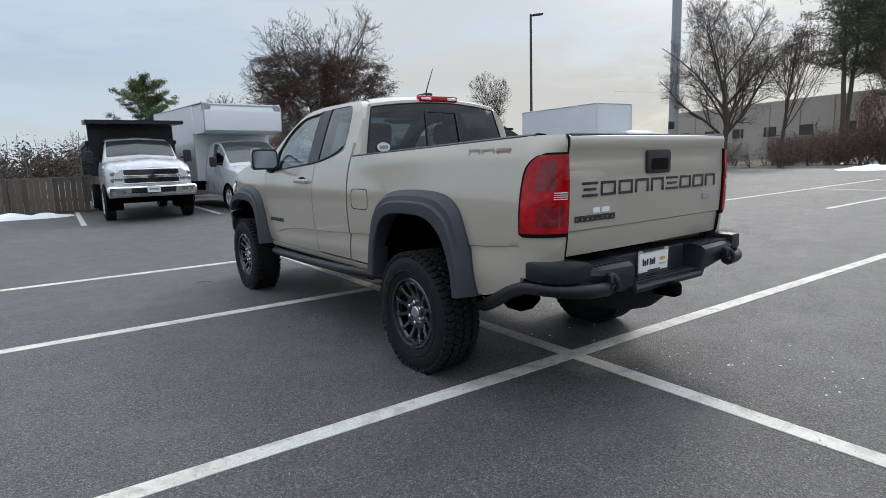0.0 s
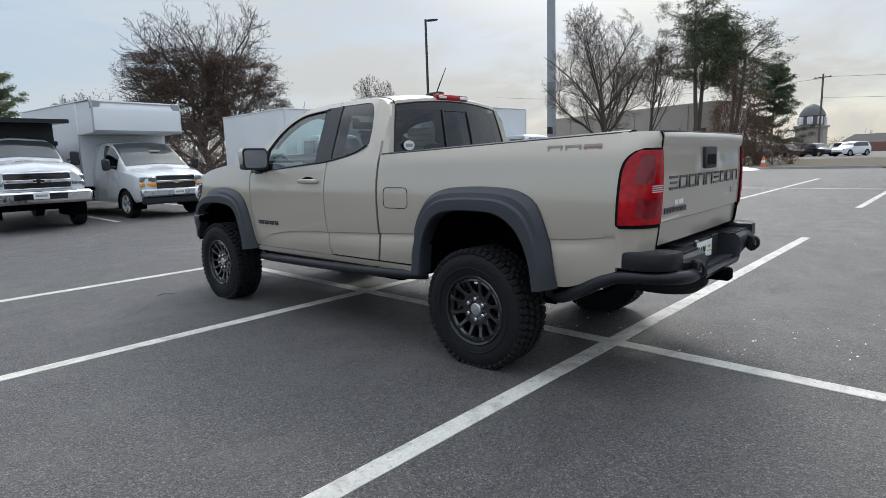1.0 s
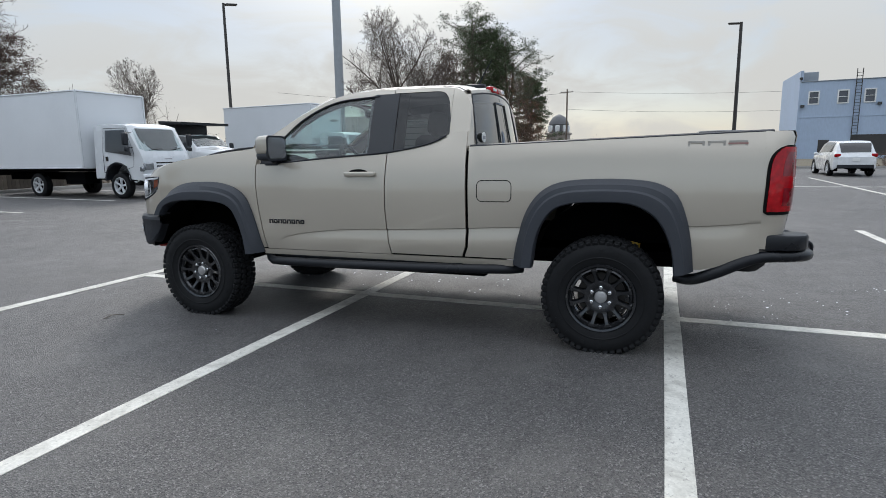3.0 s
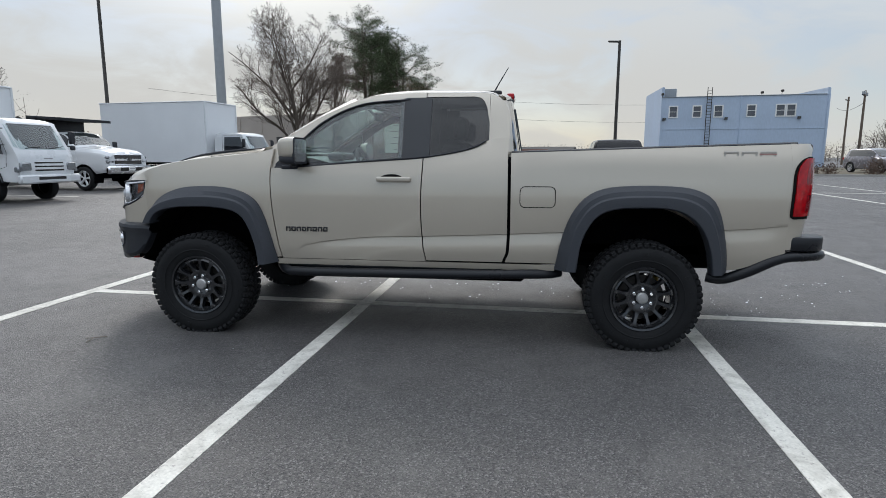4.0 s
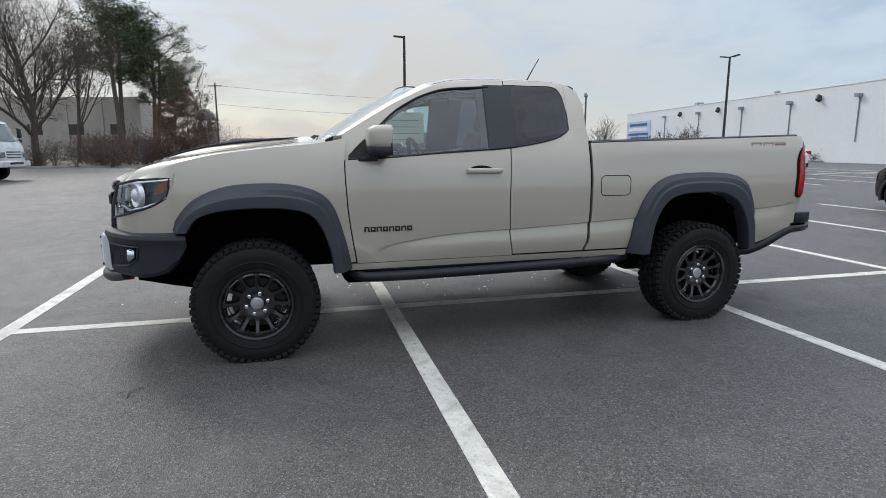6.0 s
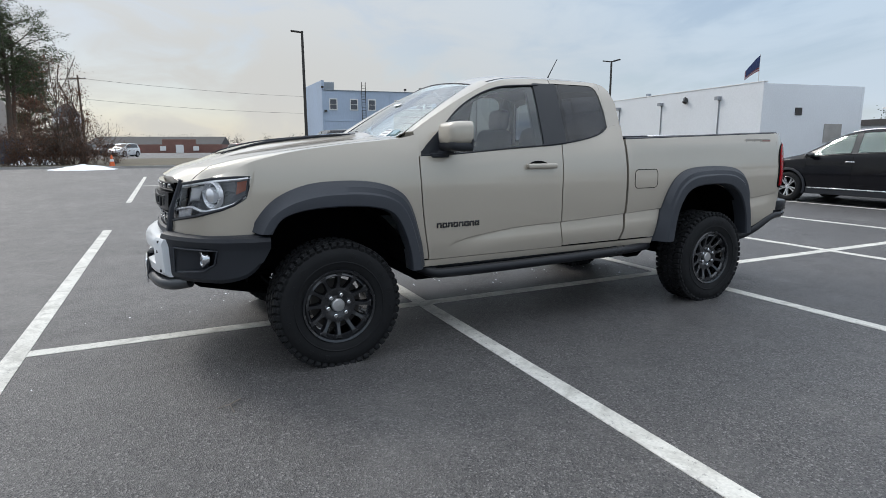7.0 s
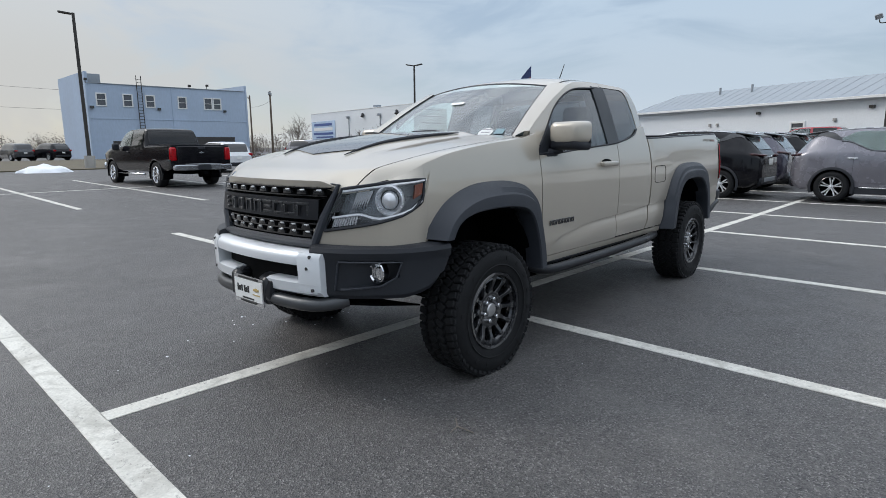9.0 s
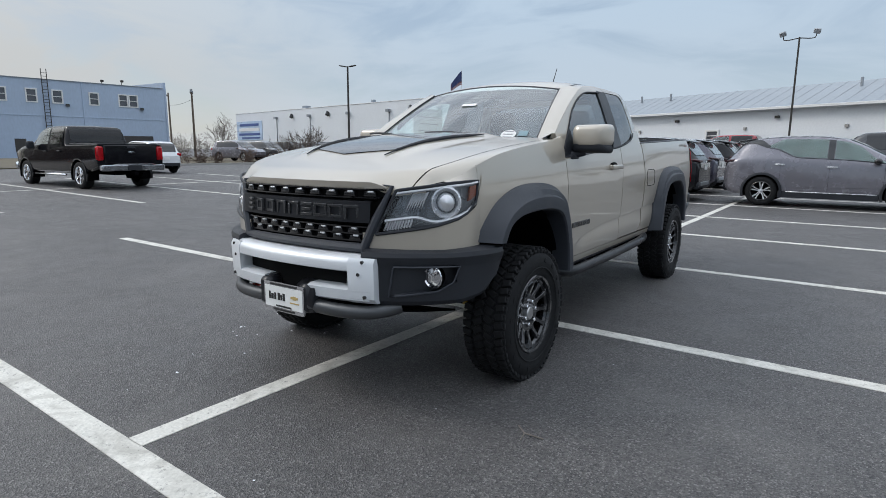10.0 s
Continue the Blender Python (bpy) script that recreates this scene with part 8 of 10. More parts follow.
cabover_truck(at_ground(23.75, 16.85, -96), "white cab-over truck with a long white cargo box", 4.4, 2.75, 5.7)

# ---- fence, poles, buildings ----
def fence(pts, h=1.05):
    """Weathered board fence: each board and post its own piece."""
    FN = thing("fence", "weathered grey-brown board fence, leaning in places", "fence", kind="structure")
    rr = random.Random(4)
    bm = bmesh.new()
    box(bm, (0, 0, h / 2), (0.135, 0.022, h), 0.003)
    board = mesh_of("board", bm, WOOD_FENCE)
    bm = bmesh.new()
    box(bm, (0, 0, h / 2), (0.10, 0.10, h + 0.1), 0.006)
    post = mesh_of("post", bm, WOOD_FENCE)
    for a, b in zip(pts, pts[1:]):
        a, b = Vector((*a, 0)), Vector((*b, 0))
        n = int((b - a).length / 0.15)
        ang = math.degrees(math.atan2(b.y - a.y, b.x - a.x))
        for k in range(n):
            p = a.lerp(b, k / n)
            o = new("board", board)
            o.parent = FN
            o.matrix_basis = pose(p.x, p.y, gh(p.x, p.y) + rr.uniform(-0.02, 0.02), 0, rr.uniform(-0.6, 0.6), ang)
            if k % 16 == 0:
                o = new("post", post)
                o.parent = FN
                o.matrix_basis = pose(p.x, p.y - 0.06, gh(p.x, p.y), 0, rr.uniform(-1, 1), ang)
        for z in (0.30, 0.95):
            bm = bmesh.new()
            L = (b - a).length
            box(bm, (L / 2, 0.03, z), (L, 0.04, 0.09), 0.004)
            o = new("rail", mesh_of("rail", bm, WOOD_FENCE))
            o.parent = FN
            o.matrix_basis = pose(a.x, a.y, gh(a.x, a.y) + 0.05, 0, 0, ang)


fence([(-10, 21.8), (1.75, 20.7)])
fence([(1.75, 24.7), (16.5, 25.3)])


def street_lamp(x, y, top, kind, rot=0.0, pole=POLE_DARK, base=True, w=0.065):
    T = thing("street_lamp", "tall dark square-section car park lamp", "street lamp", pose(x, y, gh(x, y), 0, 0, rot), "car park lamps")
    h = top - gh(x, y)
    bm = bmesh.new()
    rows = [[(sx * w * f, sy * w * f, z) for sx, sy in ((-1, -1), (1, -1), (1, 1), (-1, 1))] for z, f in ((0.0, 1.15), (h * 0.5, 1.0), (h, 0.85))]
    vs = grid(bm, rows, close=True)
    bm.faces.new(vs[-1])
    part("pole", bm, pole, T)
    if base:
        bm = bmesh.new()
        lathe(bm, [(0.001, 0.75), (0.26, 0.75), (0.28, 0.70), (0.28, -0.1)], 20, "z")
        part("base", bm, CONCRETE, T, "round concrete base")
    if kind == "single":
        simple_box(T, "lamp_head", [((0.40, 0, h - 0.03), (0.62, 0.28, 0.09), pose(0, 0, 0, 0, -6)), ((0.08, 0, h - 0.05), (0.2, 0.06, 0.06))], pole, "flat lamp head", 0.02)
    elif kind == "double":
        simple_box(T, "lamp_head", [((s * 0.42, 0, h + 0.02), (0.55, 0.26, 0.08), pose(0, 0, 0, 0, -s * 10)) for s in (-1, 1)] + [((0, 0, h - 0.04), (0.35, 0.06, 0.06))], pole, "", 0.02)
    else:
        bm = bmesh.new()
        tube(bm, resample([(-0.85, 0, h + 0.12), (-0.80, 0, h - 0.10), (-0.5, 0, h - 0.12), (0.0, 0, h - 0.06), (0.5, 0, h - 0.12), (0.80, 0, h - 0.10), (0.85, 0, h + 0.12)], 20), 0.03, 6)
        part("cross_arm", bm, pole, T)
        for s in (-1, 1):
            simple_box(T, "flood_lamp", [((s * 0.88, 0.05, h + 0.24), (0.36, 0.16, 0.28), pose(0, 0, 0, -25, s * 12))], POLE_GREY, "square flood lamp", 0.03)
    return T


street_lamp(24.62, 24.44, 9.40, "single", -35)
street_lamp(37.2, -2.2, 8.70, "single", 70, w=0.085)
street_lamp(33.9, -25.5, 7.85, "double", 25)
street_lamp(3.3, -32.0, 8.0, "flood", -5, POLE_DARK, False, 0.05)
street_lamp(46.0, 63.0, 7.2, "single", 60, POLE_DARK, False)
bm = bmesh.new()
lathe(bm, [(0.60, -0.2), (0.56, 8), (0.50, 30), (0.001, 30)], 24, "z")
SP = solo("sign_mast", bm, POLE_GREY, "tall thick grey steel mast behind the trucks", "mast", pose(65.3, 40.4, 0.2))
bm = bmesh.new()
box(bm, (-1.4, -0.6, 4.4), (0.9, 0.3, 0.9), 0.03)
part("mast_box", bm, GLOSS_BLACK, SP)


def utility_pole(x, y, h, rot, lamps=False):
    T = thing("utility_pole", "brown wooden utility pole with a crossarm", "utility pole", pose(x, y, 0.2, 0, 0, rot), "utility poles")
    bm = bmesh.new()
    lathe(bm, [(0.17, -0.2), (0.11, h), (0.001, h)], 10, "z")
    part("pole", bm, POLE_WOOD, T)
    simple_box(T, "crossarm", [((0, 0.12, h - 0.5), (2.2, 0.12, 0.12))], POLE_WOOD)
    for k in (-0.95, -0.35, 0.35, 0.95):
        simple_box(T, "insulator", [((k, 0.12, h - 0.38), (0.08, 0.08, 0.16))], POLE_GREY)
    if lamps:
        for s in (-1, 1):
            simple_box(T, "flood_lamp", [((s * 1.0, 0, h - 0.35), (0.45, 0.3, 0.35))], POLE_GREY)


utility_pole(95.5, 15.3, 11.2, 75)
utility_pole(71.0, -35.0, 8.7, -35, True)
utility_pole(92, -44, 10.0, -40)


def wire(a, b, sag):
    bm = bmesh.new()
    a, b = Vector(a), Vector(b)
    tube(bm, [a.lerp(b, k / 24) - Vector((0, 0, sag * 4 * (k / 24) * (1 - k / 24))) for k in range(25)], 0.022, 4)
    solo("overhead_wire", bm, PLASTIC, "thin black overhead wire between poles", "wire", group="overhead wires")


for dz, sg in ((11.0, 1.0), (8.2, 1.1)):
    wire((95.5, 15.3, dz), (108, -44, dz + 0.3), sg)
wire((95.5, 15.3, 10.8), (80, 60, 11.5), 1.2)
wire((71, -35, 7.6), (95, -44, 8.8), 0.6)


def window_unit(parent, m, w=0.85, h=1.25, frame_m=None):
    """A sash window that stands in its wall: frame, sill and two panes."""
    W = new("window")
    W.parent = parent
    W.matrix_basis = m
    bm = bmesh.new()
    t = 0.13
    for cx, cz, sx, sz in ((0, h / 2 + t / 2, w + 2 * t, t), (0, -h / 2 - t / 2, w + 2 * t, t), (-w / 2 - t / 2, 0, t, h), (w / 2 + t / 2, 0, t, h), (0, 0, w, 0.06)):
        box(bm, (cx, -0.03, cz), (sx, 0.10, sz), 0.01)
    part("window_frame", bm, frame_m or TRIM_WHITE, W)
    bm = bmesh.new()
    box(bm, (0, 0.03, 0), (w, 0.03, h), 0)
    part("pane", bm, mat_pane, W)
    return W


mat_pane = mat("dark_window_pane", (0.06, 0.065, 0.08), 0.1, var=0.3, scale=1.0, coat=0.5)


def wall_with_openings(name, parent, mt, L, H, T, holes):
    """A wall along x from 0 to L, its outer face at y = 0; holes are (x0, x1, z0, z1)."""
    xs = sorted({0.0, L, *[h[0] for h in holes], *[h[1] for h in holes]})
    zs = sorted({0.0, H, *[h[2] for h in holes], *[h[3] for h in holes]})
    bm = bmesh.new()
    for x0, x1 in zip(xs, xs[1:]):
        for z0, z1 in zip(zs, zs[1:]):
            if any(h[0] <= x0 and x1 <= h[1] and h[2] <= z0 and z1 <= h[3] for h in holes):
                continue
            box(bm, ((x0 + x1) / 2, T / 2, (z0 + z1) / 2), (x1 - x0, T, z1 - z0))
    return part(name, bm, mt, parent, sharp=5)


# pale blue two-storey building; its long face runs from the near corner along +x of its own frame
BL, BH = 17.9, 8.3
bp = math.degrees(math.atan2(-30.6 + 12.8, 69.4 - 71.5))
BB = thing("blue_building", "pale blue two-storey building with white sash windows and a flat roof", "building", pose(71.5, -12.8, 0.1, 0, 0, bp), kind="structure")
wx = [1.35, 4.0, 6.35, 9.9, 12.95, 14.05]
holes = [(x - 0.45, x + 0.45, 5.95, 7.25) for x in wx]
wall_with_openings("front_wall", BB, BLUE_WALL, BL, BH, 0.3, holes)
for x in wx:
    window_unit(BB, pose(x, 0.0, 6.6), 0.80, 1.20)
bm = bmesh.new()
prism(bm, [(0.31, 0), (11, 0), (11, BH + 1.25), (0.31, BH + 1.25)], "x", 0.0, 0.3)
for v in bm.verts:
    v.co.x -= 0.085 * (v.co.y - 0.31)
part("side_wall", bm, BLUE_WALL, BB, sharp=5)
bm = bmesh.new()
prism(bm, [(0.31, 0), (15, 0), (15, BH + 1.2), (0.0, BH + 0.75), (0.0, BH + 0.003), (0.31, BH + 0.003)], "x", BL - 0.3, BL)
part("side_wall", bm, BLUE_WALL, BB, sharp=5)
simple_box(BB, "back_wall", [((BL / 2 + 0.3, 15.16, BH / 2 + 0.4), (BL, 0.3, BH + 0.8))], BLUE_WALL)
simple_box(BB, "roof", [((BL / 2, 7.65, BH - 0.25), (BL - 0.64, 14.65, 0.2))], ROOF_DARK)
simple_box(BB, "parapet_cap", [((BL / 2 - 0.15, 0.12, BH + 0.04), (BL - 0.4, 0.44, 0.07))], ROOF_GREY)
simple_box(BB, "corner_board", [((0.05, -0.04, BH / 2), (0.22, 0.06, BH)), ((BL - 0.1, -0.04, BH / 2), (0.22, 0.06, BH)), ((8.75, -0.05, 5.2), (0.10, 0.08, 6.2))], BLUE_WALL)
simple_box(BB, "belt_line", [((BL / 2, -0.02, 4.55), (BL, 0.05, 0.10))], BLUE_WALL)
simple_box(BB, "cooling_unit", [((1.0, 2.6, BH + 0.55), (1.7, 1.4, 1.35))], ROOF_GREY, "grey rooftop cooling unit", 0.04)
bm = bmesh.new()
for x in (5.0, 5.5):
    tube(bm, [(x, -0.25, 2.4), (x, -0.25, BH + 1.1)], 0.04, 6)
for k in range(20):
    tube(bm, [(5.0, -0.25, 2.5 + 0.34 * k), (5.5, -0.25, 2.5 + 0.34 * k)], 0.025, 5)
part("ladder", bm, POLE_DARK, BB, "dark wall ladder")
for x in (0.35, 7.2, 14.9):
    simple_box(BB, "wall_lamp", [((x, -0.15, 5.75), (0.36, 0.26, 0.28))], GLOSS_BLACK)
bm = bmesh.new()
for x, z in ((0.05, 0.4), (10.9, 0.35), (13.0, 0.5)):
    tube(bm, [(x, 0.2, BH), (x, 0.2, BH + z)], 0.03, 5)
    box(bm, (x, 0.05, BH + z), (0.3, 0.3, 0.25), 0.03)
part("roof_fixture", bm, POLE_DARK, BB)
simple_box(BB, "ground_floor_opening", [((10.5, -0.01, 1.5), (11.0, 0.04, 2.2)), ((2.6, -0.01, 1.4), (1.0, 0.04, 1.4))], ROOF_DARK)
window_unit(BB, pose(-0.02, 3.2, 6.6, 0, 0, 90), 0.7, 1.2)

# long white building with a banner
ang = math.degrees(math.atan2(-44 + 36, 74 - 28))
WBd = thing("white_building", "long white flat-roofed building with a blue banner", "building", pose(28, -36, 0.1, 0, 0, ang), kind="structure")
Lw = math.hypot(46, 8)
wall_with_openings("front_wall", WBd, WHITE_WALL, Lw, 6.1, 0.3, [])
for v in ():
    pass
simple_box(WBd, "end_wall", [((0.14, -5.0, 3.0), (0.28, 10.0, 6.0))], WHITE_WALL)
simple_box(WBd, "roof", [((Lw / 2, -5.0, 5.75), (Lw - 0.6, 9.98, 0.2))], ROOF_GREY)
simple_box(WBd, "back_wall", [((Lw / 2, -10.15, 3.0), (Lw, 0.28, 6.0))], WHITE_WALL)
simple_box(WBd, "end_window", [((-0.02, -3.4, 3.9), (0.06, 0.7, 0.6))], ROOF_DARK)
simple_box(WBd, "end_door", [((-0.02, -7.2, 2.2), (0.06, 1.9, 1.5))], CONCRETE)
simple_box(WBd, "parapet_cap", [((Lw / 2, 0.14, 6.14), (Lw + 0.1, 0.4, 0.08))], TRIM_WHITE)
BAN = mat("blue_banner", (0.42, 0.52, 0.66), 0.7, var=0.25, scale=0.5, fine=3)
simple_box(WBd, "banner", [((Lw - 4.0, 0.34, 3.7), (7.4, 0.05, 2.6))], BAN, "blue and white banner with dark bars")
simple_box(WBd, "banner_bars", [((Lw - 4.0, 0.38, 4.5), (5.6, 0.03, 0.35)), ((Lw - 4.0, 0.38, 3.2), (6.2, 0.03, 0.32)), ((Lw - 4.4, 0.38, 2.7), (5.4, 0.03, 0.22))], mat("navy_ink", (0.05, 0.09, 0.26), 0.6))
simple_box(WBd, "banner_line", [((Lw - 4.0, 0.38, 3.85), (6.0, 0.03, 0.42))], TRIM_WHITE)
for x in (4.5, 12, 19, 27, 35):
    simple_box(WBd, "wall_lamp", [((x, 0.5, 5.2), (0.4, 0.4, 0.3)), ((x, 0.35, 3.4), (0.08, 0.08, 3.4))], POLE_GREY)
for x in (8.5, 23, 31):
    simple_box(WBd, "flood_lamp", [((x, 0.5, 5.3), (0.25, 0.4, 0.5), pose(0, 0, 0, 30, 20))], GLOSS_BLACK)
simple_box(WBd, "roof_vent", [((20, -4, 6.4), (0.4, 0.4, 1.2)), ((33, -3, 6.4), (0.8, 0.8, 0.9))], ROOF_GREY)
# flag on its pole, drooping
FP = thing("flagpole", "white flagpole with a striped flag", "flagpole", pose(43, -56.4, 0.1))
bm = bmesh.new()
lathe(bm, [(0.07, 0), (0.04, 11.6), (0.001, 11.6)], 10, "z")
part("pole", bm, TRIM_WHITE, FP)
FLAG_RED, FLAG_PALE = mat("flag_red", (0.22, 0.03, 0.035), 0.8), mat("flag_white", (0.36, 0.36, 0.37), 0.8)
dx = Vector((0.83, 0.55, 0))


def flag_at(t, v):
    """A place on the hanging cloth: t along the fly, v down the hoist."""
    o = dx * (1.45 * t) + Vector((-0.55, 0.83, 0)) * 0.12 * math.sin(8 * t + 2 * v)
    return o + Vector((0, 0, 11.45 - 1.75 * t ** 1.2 - 1.75 * v * (1 - 0.45 * t)))


for k in range(13):
    bm = bmesh.new()
    grid(bm, [[flag_at(i / 8, k / 13), flag_at(i / 8, (k + 1) / 13)] for i in range(9)])
    part("flag_stripe", bm, FLAG_RED if k % 2 == 0 else FLAG_PALE, FP)
bm = bmesh.new()
grid(bm, [[flag_at(0.92 * i / 8, 0.74 * j / 3) for j in range(4)] for i in range(9)])
for v in bm.verts:
    v.co += Vector((-0.55, 0.83, 0)) * 0.05
thicken(bm, 0.10)
part("flag_canton", bm, mat("flag_navy", (0.03, 0.045, 0.12), 0.8), FP)

# white hall with a grey metal hip roof
a0, a1 = Vector((22.8, -43.74, 0)), Vector((-34, -18.0, 0))
ang = math.degrees(math.atan2(a1.y - a0.y, a1.x - a0.x))
Lh = (a1 - a0).length
WH = thing("white_hall", "long white hall with a grey metal roof", "building", pose(a0.x, a0.y, 0.1, 0, 0, ang), kind="structure")
hx = [(15.65, 1.1, 2.3), (28.15, 1.5, 2.4), (36.65, 1.5, 2.4)]
wall_with_openings("front_wall", WH, WHITE_WALL, Lh, 4.05, 0.3, [(x - w / 2, x + w / 2, z - 0.45, z + 0.45) for x, w, z in hx])
for x, w, z in hx:
    window_unit(WH, pose(x, 0.0, z), w - 0.26, 0.64)
simple_box(WH, "end_wall", [((0.15, 3.8, 2.0), (0.3, 6.9, 4.0))], WHITE_WALL)
simple_box(WH, "end_wall", [((Lh - 0.15, 3.8, 2.0), (0.3, 6.9, 4.0))], WHITE_WALL)
bm = bmesh.new()
e0, e1 = -0.4, Lh + 0.4
fr, bk = -0.45, 7.65
pts = {"a": (e0, fr, 4.1), "b": (e1, fr, 4.1), "c": (e1, bk, 4.1), "d": (e0, bk, 4.1), "r1": (1.6, 3.6, 5.75), "r2": (e1 - 2.6, 3.6, 5.75)}
V = {k: bm.verts.new(p) for k, p in pts.items()}
for f in (("a", "b", "r2", "r1"), ("c", "d", "r1", "r2"), ("d", "a", "r1"), ("b", "c", "r2"), ("a", "d", "c", "b")):
    bm.faces.new([V[k] for k in f])
RF = part("roof", bm, ROOF_GREY, WH, "grey standing-seam metal roof", sharp=5)
for k in range(60):
    x = 0.6 + 0.85 * k
    if x > Lh - 0.5:
        break
    top = min(1.0, (x + 0.4) / 2.0)
    bm = bmesh.new()
    tube(bm, [(x, fr, 4.13), (x, lerp(fr, 3.6, top), lerp(4.1, 5.75, top) + 0.01)], 0.008, 4)
    part("seam", bm, ROOF_GREY, RF)
simple_box(WH, "gutter", [((Lh / 2, -0.53, 4.02), (Lh + 0.8, 0.14, 0.16))], TRIM_WHITE, "white gutter")
for x in (12.65, 20.35, 32.15, 39.65):
    simple_box(WH, "wall_lamp", [((x, -0.10, 3.45), (0.28, 0.20, 0.18))], GLOSS_BLACK)
for x, y in ((6.8, 2.6), (9.8, 2.6), (24.0, 2.4), (30.2, 2.6)):
    bm = bmesh.new()
    z = lerp(4.1, 5.75, (y - fr) / (3.6 - fr))
    tube(bm, [(x, y, z - 0.1), (x, y, z + 0.55)], 0.09, 8)
    part("vent_pipe", bm, POLE_GREY, WH)
for x in (8.35, 9.05, 18.15, 24.55):
    simple_box(WH, "wall_box", [((x, -0.06, 2.75), (0.18, 0.14, 0.2))], CONCRETE)
# low white building with a dark roof between the two
LB = thing("low_building", "low white building with a dark roof", "building", pose(24, -60, 0.1, 0, 0, -20), kind="structure")
simple_box(LB, "wall", [((0, 0, 1.6), (16, 8, 3.2)), ((-5, -4, 2.0), (5, 6, 4.0))], WHITE_WALL)
simple_box(LB, "roof", [((1, 0, 3.5), (14.5, 8.6, 0.6))], ROOF_DARK)
simple_box(LB, "blue_fascia", [((-5, 4.05, 2.2), (3, 0.1, 0.6))], BAN)

# beige warehouse behind the trees
def hall_from(name, label, pts, h, mt, roofm, rise=1.0):
    """A building whose two seen faces follow three corners."""
    T = thing(name, label, "building", kind="structure")
    a, b, c = [Vector((*p, 0.1)) for p in pts]
    d = a + (c - b)
    for p, q_ in ((a, b), (b, c), (c, d), (d, a)):
        bm = bmesh.new()
        n = (q_ - p).normalized().cross(Vector((0, 0, 1))) * 0.15
        vs = [bm.verts.new(v) for v in (p - n, q_ - n, q_ + n, p + n)]
        f = bm.faces.new(vs)
        e = bmesh.ops.extrude_face_region(bm, geom=[f])["geom"]
        for v in e:
            if isinstance(v, bmesh.types.BMVert):
                v.co.z += h
        part("wall", bm, mt, T, sharp=5)
    bm = bmesh.new()
    z = Vector((0, 0, h + 0.003))
    vs = [bm.verts.new(v + z) for v in (a, b, c, d)]
    m1, m2 = (b + c) / 2 + z + Vector((0, 0, rise)), (a + d) / 2 + z + Vector((0, 0, rise))
    r1, r2 = bm.verts.new(m1), bm.verts.new(m2)
    bm.faces.new(vs)
    bm.faces.new((vs[0], vs[1], r1, r2))
    bm.faces.new((vs[2], vs[3], r2, r1))
    bm.faces.new((vs[1], vs[2], r1))
    bm.faces.new((vs[3], vs[0], r2))
    part("roof", bm, roofm, T, sharp=5)
    return T, a, b, c


T, A, B, C = hall_from("beige_warehouse", "long beige block warehouse behind bare trees", ((76, 47), (67.5, 20.6), (86, 22.5)), 6.7, BEIGE_WALL, ROOF_DARK, 0.4)
dirv = (B - A).normalized()
ang = math.degrees(math.atan2(dirv.y, dirv.x))
for k in range(6):
    p = A + dirv * (2.5 + 4.6 * k)
    simple_box(T, "loading_opening", [((0, 0, 0), (1.6, 0.5, 1.1), Matrix.Translation((p.x, p.y, 3.4)) @ pose(0, 0, 0, 0, 0, ang))], ROOF_DARK)
for k in range(8):
    p = A + dirv * (0.4 + 3.9 * k)
    simple_box(T, "pilaster", [((0, 0, 0), (0.4, 0.5, 6.6), Matrix.Translation((p.x, p.y, 3.35)) @ pose(0, 0, 0, 0, 0, ang))], BEIGE_WALL)
hall_from("grey_gable_house", "grey gabled house behind the box truck", ((48.5, 57), (45.5, 53), (49.5, 50)), 3.4, WHITE_WALL, ROOF_DARK, 1.6)
T, A, B, C = hall_from("brick_house", "low red brick house with a dark gabled roof", ((150, 20), (143, -8), (160, -12)), 2.0, BRICK_RED, ROOF_DARK, 1.9)
simple_box(T, "gable", [((142.5, 1.0, 1.6), (0.6, 7.0, 3.2))], BRICK_RED)
simple_box(T, "white_door", [((142.0, 1.0, 1.1), (0.3, 1.6, 1.8)), ((142.0, -2.4, 1.2), (0.3, 1.2, 1.0)), ((142.0, 4.4, 1.2), (0.3, 1.2, 1.0))], TRIM_WHITE)
# domed tower
DT = thing("domed_tower", "pale tower with an arched top and a grey dome", "tower", pose(110, 18.6, 0.2) @ Matrix.Scale(0.85, 4), kind="structure")
simple_box(DT, "shaft", [((0, 0, 2.6), (4.6, 4.6, 5.2)), ((0, 0, 5.3), (5.2, 5.2, 0.4))], BEIGE_WALL)
bm = bmesh.new()
lathe(bm, [(2.1, 5.5), (2.1, 7.2), (2.25, 7.3), (2.0, 8.0), (1.4, 8.9), (0.6, 9.4), (0.001, 9.6)], 24, "z")
part("dome", bm, mat("dark_dome", (0.11, 0.11, 0.115), 0.6, var=0.2), DT, "dark grey dome")
bm = bmesh.new()
for k in range(8):
    a = radians(45 * k)
    box(bm, (2.15 * math.cos(a), 2.15 * math.sin(a), 6.4), (0.5, 0.9, 1.4), 0.1, pose(0, 0, 0, 0, 0, 45 * k))
part("arch", bm, TRIM_WHITE, DT)

